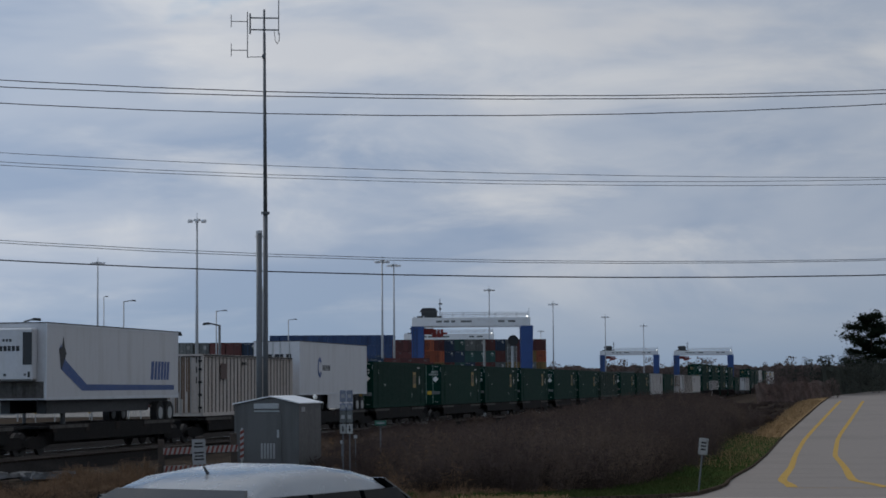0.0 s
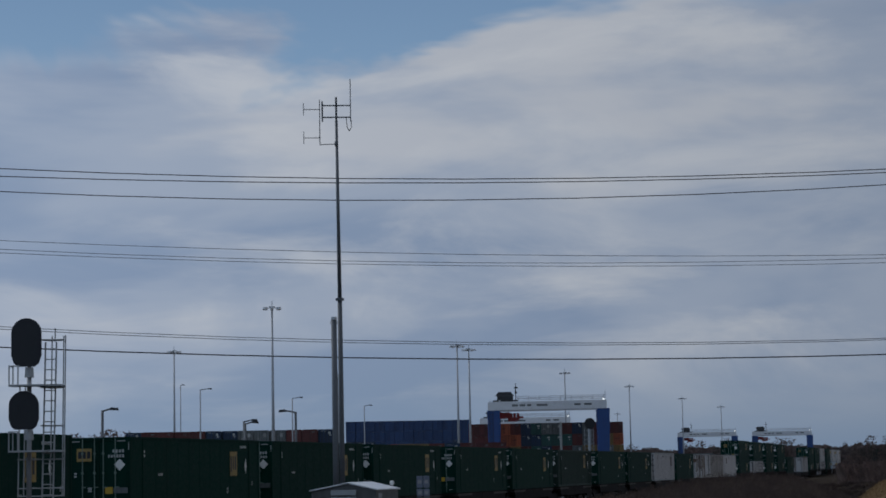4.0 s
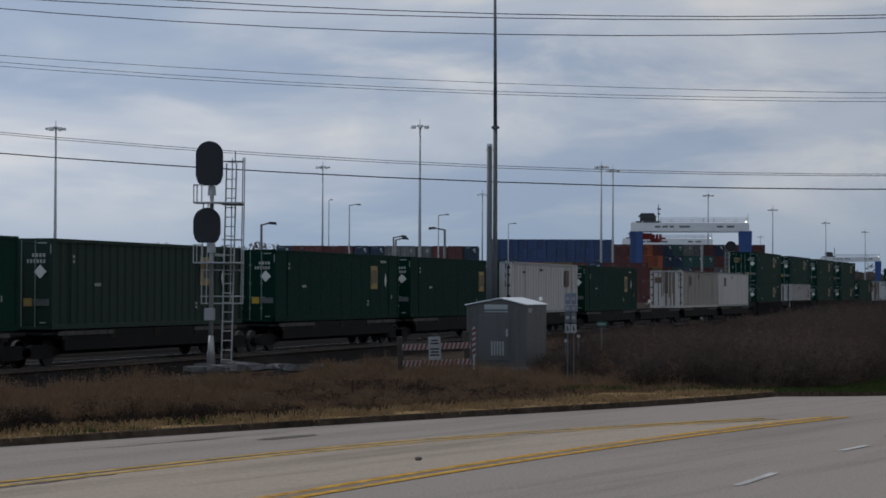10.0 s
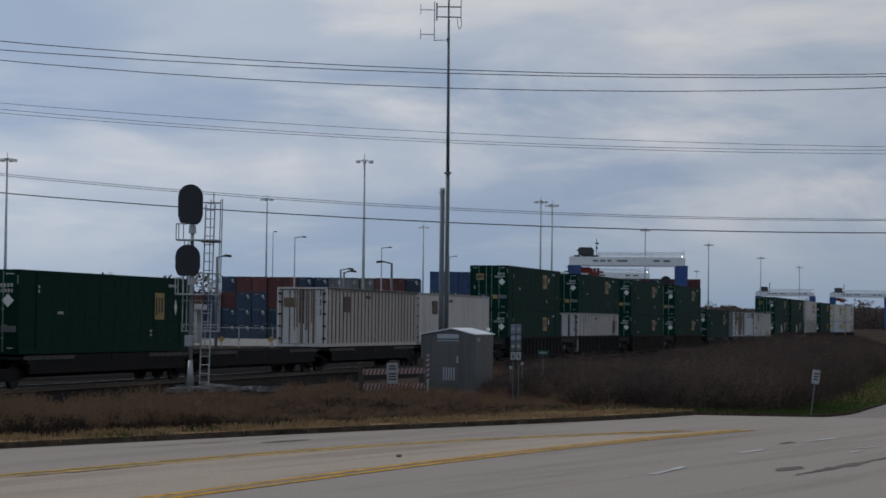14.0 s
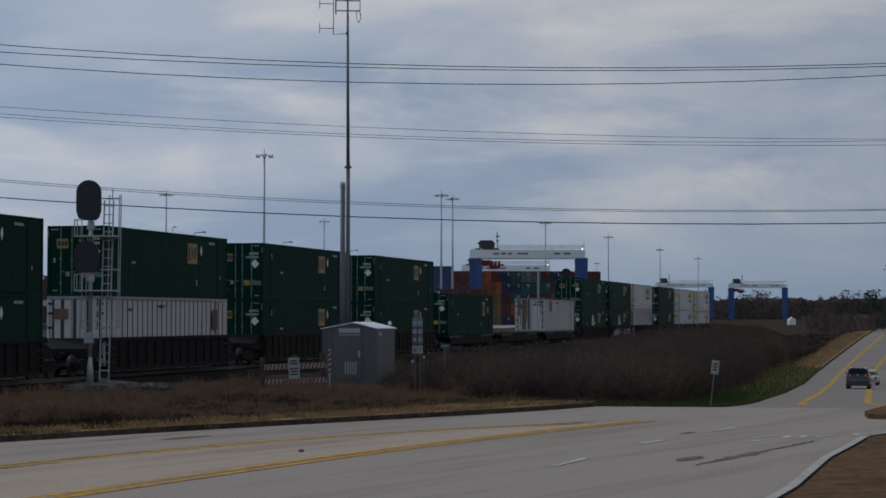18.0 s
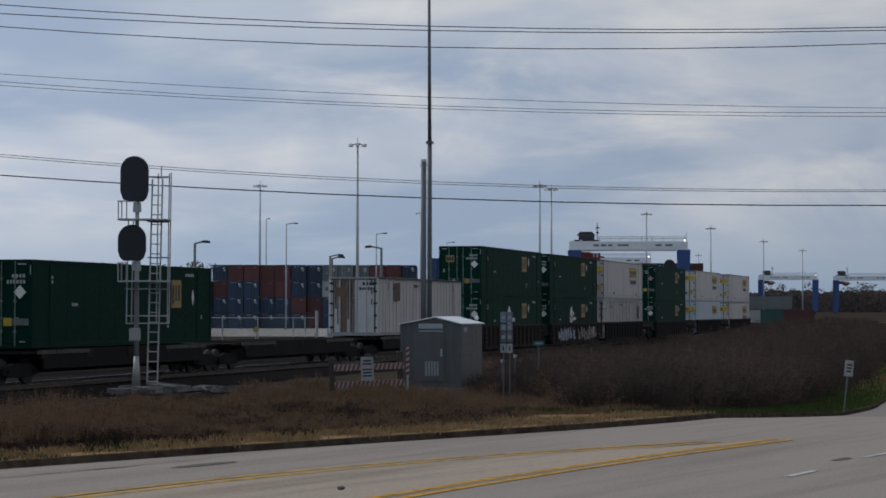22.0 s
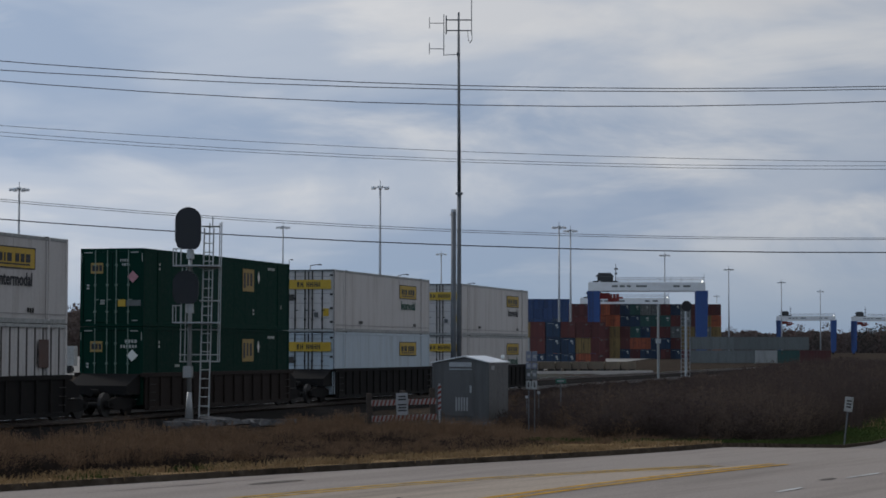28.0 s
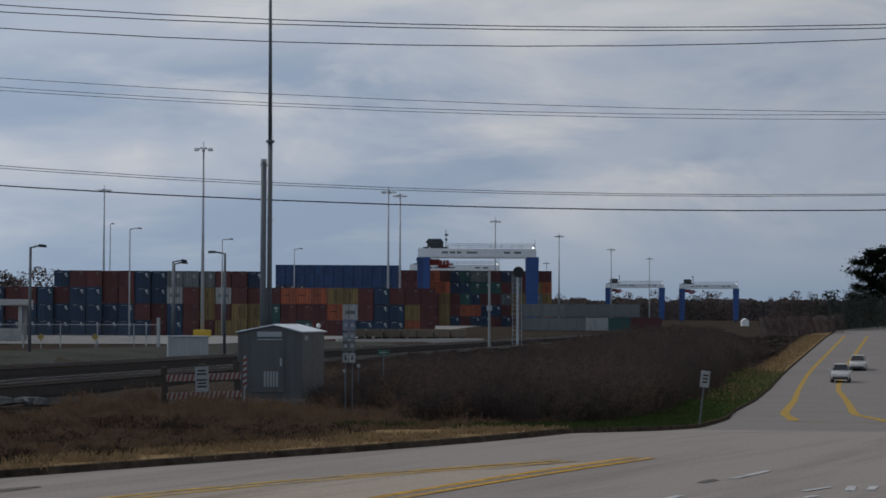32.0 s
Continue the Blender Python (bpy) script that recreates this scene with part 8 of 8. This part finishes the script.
def road_car(name, label, paint, length, width, height, shape):
    """A car along +x, its wheels on z 0, its origin under the rear bumper."""
    th = thing(name, label, "car")
    w = width / 2
    belt = height * (0.68 if shape == 'suv' else 0.62)
    L = length
    # body sections: x share, half width, sill height, shoulder height
    secs = [(0.0, 0.86, 0.42, belt * 0.82), (0.02, 0.94, 0.33, belt * 0.95), (0.07, 0.97, 0.27, belt * 0.985), (0.2, 1.0, 0.24, belt), (0.45, 1.0, 0.24, belt), (0.66, 1.0, 0.24, belt * 0.985), (0.78, 0.98, 0.25, belt * 0.93), (0.93, 0.92, 0.28, belt * 0.82), (0.985, 0.80, 0.34, belt * 0.68), (1.0, 0.66, 0.42, belt * 0.58)]
    rings = []
    for s, hw, z0, z1 in secs:
        hw *= w
        x = s * L
        rings.append([(x, -hw * 0.90, z0), (x, -hw, z0 + 0.18), (x, -hw, (z0 + z1) / 2 + 0.05), (x, -hw * 0.96, z1 - 0.06), (x, -hw * 0.86, z1), (x, hw * 0.86, z1), (x, hw * 0.96, z1 - 0.06), (x, hw, (z0 + z1) / 2 + 0.05), (x, hw, z0 + 0.18), (x, hw * 0.90, z0)])
    bm = B()
    loft(bm, rings)
    body = part("body", bm, paint, th, smooth=True)
    body.data.polygons.foreach_set("use_smooth", [True] * len(body.data.polygons))
    if shape == 'suv':
        cab = [(0.015, 0.84, belt * 0.98), (0.075, 0.72, height - 0.10), (0.12, 0.70, height - 0.03), (0.3, 0.72, height), (0.5, 0.71, height - 0.02), (0.56, 0.70, height - 0.06), (0.73, 0.82, belt * 0.99)]
    elif shape == 'pickup':
        cab = [(0.36, 0.84, belt * 0.98), (0.385, 0.74, height - 0.05), (0.42, 0.72, height), (0.56, 0.72, height), (0.60, 0.72, height - 0.05), (0.70, 0.84, belt * 0.98)]
    else:
        cab = [(0.09, 0.84, belt * 0.985), (0.25, 0.67, height - 0.11), (0.30, 0.66, height - 0.045), (0.42, 0.67, height), (0.50, 0.66, height - 0.03), (0.56, 0.66, height - 0.09), (0.74, 0.82, belt * 0.985)]
    zb = belt - 0.05
    rings = []
    for s, hw, z in cab:
        hw *= w
        f = max((z - zb) / (height - zb), 0.02)
        low = w * 0.86
        rings.append([(s * L, -low, zb), (s * L, -(hw + (low - hw) * (1 - f) * 0.6), zb + (z - zb) * 0.55), (s * L, -hw, z - 0.10 * f), (s * L, -hw * 0.86, z - 0.035 * f), (s * L, -hw * 0.45, z - 0.004 * f), (s * L, hw * 0.45, z - 0.004 * f), (s * L, hw * 0.86, z - 0.035 * f), (s * L, hw, z - 0.10 * f), (s * L, hw + (low - hw) * (1 - f) * 0.6, zb + (z - zb) * 0.55), (s * L, low, zb)])
    bm = B()
    loft(bm, rings)
    c = part("cabin", bm, paint, th, smooth=True)
    # glass
    r0, r1 = cab[0], cab[1]
    bm = B()
    x0, x1 = r0[0] * L, r1[0] * L
    za, zc = r0[2] + 0.05, r1[2] - 0.02
    fa, fb = (0.06, 0.97) if shape == 'suv' else (0.10, 0.93)
    p = lambda f, y: (x0 + (x1 - x0) * f - 0.02, y, r0[2] + (r1[2] - r0[2]) * f)
    wa, wb = (w * 0.83, w * 0.69) if shape == 'suv' else (w * 0.78, w * 0.64)
    # a bowed lower edge, rounded upper corners
    low_edge = [p(fa + 0.30 * abs(k / 4) ** 3, wa * k / 4) for k in range(-4, 5)]
    q = low_edge + [p(fb - 0.12, wb * 1.0), p(fb, wb * 0.9), p(fb, -wb * 0.9), p(fb - 0.12, -wb * 1.0)]
    nq = len(q)
    vs = [bm.verts.new(v) for v in q] + [bm.verts.new((v[0] + 0.03, v[1], v[2])) for v in q]
    fs = [bm.faces.new(vs[:nq]), bm.faces.new(vs[nq:][::-1])] + [bm.faces.new((vs[k], vs[nq + k], vs[nq + (k + 1) % nq], vs[(k + 1) % nq])) for k in range(nq)]
    bmesh.ops.recalc_face_normals(bm, faces=fs)
    part("rear_window", bm, 'tinted' if shape == 'suv' else 'glass', c)
    r0, r1 = cab[-1], cab[-2]
    bm = B()
    x0, x1 = r0[0] * L, r1[0] * L
    p = lambda f, y: (x0 + (x1 - x0) * f + 0.02, y, r0[2] + (r1[2] - r0[2]) * f)
    q = [p(0.1, -wa), p(0.1, wa), p(0.93, wb), p(0.93, -wb)]
    vs = [bm.verts.new(v) for v in q] + [bm.verts.new((v[0] - 0.03, v[1], v[2])) for v in q]
    for f in ((3, 2, 1, 0), (4, 5, 6, 7), (1, 5, 4, 0), (2, 6, 5, 1), (3, 7, 6, 2), (0, 4, 7, 3)):
        bm.faces.new([vs[i] for i in f])
    part("windscreen", bm, 'glass', c)
    sa, sb = (0.10, 0.66) if shape == 'suv' else ((0.40, 0.66) if shape == 'pickup' else (0.22, 0.64))
    cuts = [(sa, sa + (sb - sa) * 0.28), (sa + (sb - sa) * 0.31, sa + (sb - sa) * 0.60), (sa + (sb - sa) * 0.63, sb)]
    for s in (-1, 1):
        for k, (a, b) in enumerate(cuts):
            bm = B()
            top_in = (0.12 if k == 0 else 0.0) * (b - a), (0.4 if k == 2 else 0.0) * (b - a)
            yo, yi = s * (w * 0.875), s * (w * 0.745)
            zt = height - (0.13 if shape == 'suv' else 0.19)
            q = [((a) * L, yo, zb + 0.09), (b * L, yo, zb + 0.09), ((b - top_in[1]) * L, yi, zt), ((a + top_in[0]) * L, yi, zt)]
            vs = [bm.verts.new(v) for v in q] + [bm.verts.new((v[0], v[1] - s * 0.04, v[2])) for v in q]
            fs = [bm.faces.new([vs[i] for i in f]) for f in ((0, 1, 2, 3), (7, 6, 5, 4), (0, 4, 5, 1), (1, 5, 6, 2), (2, 6, 7, 3), (3, 7, 4, 0))]
            bmesh.ops.recalc_face_normals(bm, faces=fs)
            part("side_window", bm, 'tinted', c)
        bm = B()
        bmesh.ops.create_uvsphere(bm, u_segments=10, v_segments=6, radius=0.09, matrix=Matrix.Translation((0.68 * L, s * (w + 0.07), belt + 0.04)) @ Matrix.Diagonal((0.6, 1, 0.75, 1)))
        part("wing_mirror", bm, paint, th, smooth=True)
        bm = B()
        if shape == 'suv':
            prism(bm, [(s * w * 0.50, belt * 0.86), (s * w * 0.91, belt * 0.86), (s * w * 0.935, belt * 0.96), (s * w * 0.89, belt * 1.03), (s * w * 0.72, belt * 1.02), (s * w * 0.56, belt * 0.96)], 'x', -0.012, 0.16)
        else:
            prism(bm, [(s * w * 0.52, belt * 0.70), (s * w * 0.90, belt * 0.70), (s * w * 0.92, belt * 0.92), (s * w * 0.60, belt * 0.90)], 'x', -0.03, 0.12)
        tl = part("tail_light", bm, 'tail', th, "red tail light")
        bm = B()
        zr = belt * (0.93 if shape == 'suv' else 0.82)
        bar(bm, (-0.045, s * w * 0.66, zr), (-0.028, s * w * 0.66, zr), 0.045, seg=10)
        part("reversing_lens", bm, 'amberlens', tl)
        bm = B()
        prism(bm, [(s * w * 0.45, belt * 0.66), (s * w * 0.80, belt * 0.66), (s * w * 0.80, belt * 0.78), (s * w * 0.5, belt * 0.76)], 'x', L * 0.955, L * 0.99)
        part("headlight", bm, 'amberlens', th)
    bm = B()
    box(bm, -0.05, -w * 0.93, 0.3, 0.25, w * 0.93, belt * (0.60 if shape == 'suv' else 0.5), 0.05)
    bp = part("rear_bumper", bm, 'bumper' if shape == 'suv' else paint, th)
    bm = B()
    zs = belt * (0.605 if shape == 'suv' else 0.5)
    box(bm, -0.06, -w * 0.80, zs, 0.05, w * 0.80, zs + 0.035)
    part("bumper_strip", bm, 'chrome' if shape == 'suv' else 'bumper', bp)
    bm = B()
    box(bm, L - 0.15, -w * 0.8, 0.3, L + 0.05, w * 0.8, belt * 0.5, 0.05)
    part("front_bumper", bm, 'bumper', th)
    bm = B()
    box(bm, -0.035, -0.19, belt * 0.70, -0.01, 0.19, belt * 0.80)
    pl = part("number_plate", bm, 'bumper' if shape == 'suv' else 'sign_w', th)
    bm = B()
    for i in range(4):
        box(bm, -0.042, -0.13 + i * 0.07, belt * 0.73, -0.036, -0.09 + i * 0.07, belt * 0.78)
    part("plate_mark", bm, 'stackm' if shape == 'suv' else 'gasket', pl)
    bm = B()
    zb_ = belt * (0.98 if shape == 'suv' else 0.80)
    bar(bm, (-0.05, 0, zb_), (0.03, 0, zb_), 0.075 if shape == 'suv' else 0.04, seg=16)
    part("badge", bm, 'chrome', th, "round chrome badge")
    if shape == 'suv':
        for s in (-1, 1):
            bm = B()
            for a, b in (((0.10, height - 0.10), (0.16, height - 0.005)), ((0.16, height - 0.005), (0.44, height + 0.01)), ((0.44, height + 0.01), (0.52, height - 0.08))):
                bar(bm, (a[0] * L, s * w * 0.62, a[1]), (b[0] * L, s * w * 0.62, b[1]), 0.024, seg=8)
            part("roof_rail", bm, 'silver', th, "silver roof rail")
        bm = B()
        box(bm, 0.30, -w * 0.6, height - 0.10, 0.52, w * 0.6, height - 0.05, 0.02)
        part("spoiler", bm, paint, th)
    bm = B()
    xa = 0.12 if shape == 'suv' else 0.30
    bar(bm, (xa * L, 0, height - 0.05), ((xa - 0.01) * L, 0, height + (0.06 if shape == 'suv' else 0.0)), 0.012, 0.006, 6)
    part("roof_aerial", bm, 'bumper', th)
    R = 0.36 if shape != 'sedan' else 0.32
    for x in (0.19 * L, 0.80 * L):
        for s in (-1, 1):
            bm = B()
            y = s * (w - 0.12)
            bar(bm, (x, y - 0.11, R), (x, y + 0.11, R), R, seg=24)
            ty = part("tyre", bm, 'tyre', th)
            bm = B()
            bar(bm, (x, y + s * 0.09, R), (x, y + s * 0.122, R), R * 0.66, R * 0.6, 16)
            part("rim", bm, 'rim', ty)
            bm = B()
            bar(bm, (x, s * (w - 0.3), R + 0.02), (x, s * (w - 0.004), R + 0.02), R * 1.14, seg=24)
            part("wheel_arch", bm, 'bumper', th)
    if shape == 'pickup':
        bm = B()
        box(bm, 0.03 * L, -w * 0.8, belt - 0.3, 0.34 * L, w * 0.8, belt + 0.012)
        part("load_bed", bm, 'bumper', th)
    return th


SUV = road_car("suv", "grey five-door suv with chrome badge and red tail lights", 'suv', 4.95, 2.0, 1.80, 'suv')
SEDAN = road_car("sedan", "dark grey sedan driving away along the road", 'sedan', 4.75, 1.84, 1.46, 'sedan')
PALE = road_car("sedan", "pale silver-white sedan with red tail lights", 'carwhite', 4.8, 1.8, 1.45, 'sedan')
PALE2 = copy_thing(PALE, Matrix())
JEEP = road_car("pickup_truck", "white pickup truck far off on the falling road", 'carwhite', 5.3, 1.95, 1.85, 'pickup')
JEEP2 = copy_thing(JEEP, Matrix())


# ---- motion ----
def drive(car, rows):
    """Keys a car: seconds, place under its tail, heading in degrees from the x axis. It rolls straight on before and after."""
    (t0, x0, y0, z0, h0), (t1, x1, y1, z1, h1) = rows[0], rows[1]
    keys = []
    if t0 > 0:
        v = Vector((x1 - x0, y1 - y0)) / (t1 - t0)
        keys.append((0, pose(x0 - v.x * t0, y0 - v.y * t0, z0, 0, 0, h0)))
    keys += [(t, pose(x, y, z, 0, 0, h)) for t, x, y, z, h in rows]
    (ta, xa, ya, za, ha), (tb, xb, yb, zb, hb) = rows[-2], rows[-1]
    if tb < 32:
        v = Vector((xb - xa, yb - ya)) / (tb - ta)
        keys.append((32, pose(xb + v.x * (32 - tb), yb + v.y * (32 - tb), zb, 0, 0, hb)))
    walk(car, keys)


def along(t0, t1, a, b):
    """Rows down the falling road from a to b, and on at the same speed for five seconds, the wheels on the road."""
    rows = []
    n = 6
    for i in range(1, n + 3):
        f = i / n
        x, y = a[0] + (b[0] - a[0]) * f, a[1] + (b[1] - a[1]) * f
        rows.append((t0 + (t1 - t0) * f, x, y, ground_z(x, y) + 0.02, math.degrees(math.atan2(b[1] - a[1], b[0] - a[0]))))
    return rows


def motions():
    for ob, mid, z in TRAIN:
        walk(ob, [(t, train_pose(mid, z, t)) for t in (0, 8, 16, 24, 32)])
    drive(SEDAN, [(0, -0.25, 21.0, 0.52, 54), (0.5, 1.9, 25.0, 0.38, 58), (1, 4.2, 30.0, 0.22, 62), (1.5, 6.1, 34.6, 0.1, 65), (2, 7.85, 39.2, -0.06, 67), (3, 11.8, 49.0, 0.0, 70), *along(3, 18, (12.6, 50), (72.0, 235))])
    drive(PALE2, [(2.5, -0.9, 23.6, 0.5, 52), (3, 2.8, 29.0, 0.3, 58), (3.6, 6.3, 35.5, 0.1, 62), (4.5, 10.6, 46, 0, 66), *along(4.5, 18, (11.5, 48), (92, 300))])
    drive(SUV, [(5, -7.6, 19.0, 0.7, 60), (5.5, -4.6, 23.2, 0.70, 62), (6, -2.0, 27.0, 0.66, 66), (6.5, 1.0, 32.0, 0.42, 67), (7, 3.67, 36.2, 0.17, 68.5), (7.5, 5.8, 40.2, -0.05, 69), (8, 7.6, 43.4, 0.0, 70), *along(8, 18, (8.8, 47), (47.1, 164.9))])
    drive(PALE, [(5.5, 1.9, 33.0, 0.2, 60), (6.3, 5.0, 37.6, 0.0, 68), (6.5, 5.78, 39.2, -0.1, 69), (7, 7.33, 43.6, -0.16, 70), *along(7, 18, (7.9, 45), (53.8, 185))])
    drive(JEEP, [(29, 78, 258, -2.6, 250), (31, 66.5, 227, -3.8, 251), (32, 62.0, 211.6, -3.85, 252)])
    drive(JEEP2, [(29, 90, 287, -1.6, 250), (31, 78.5, 256, -2.7, 250), (32, 72.8, 240.4, -3.5, 250)])


motions()
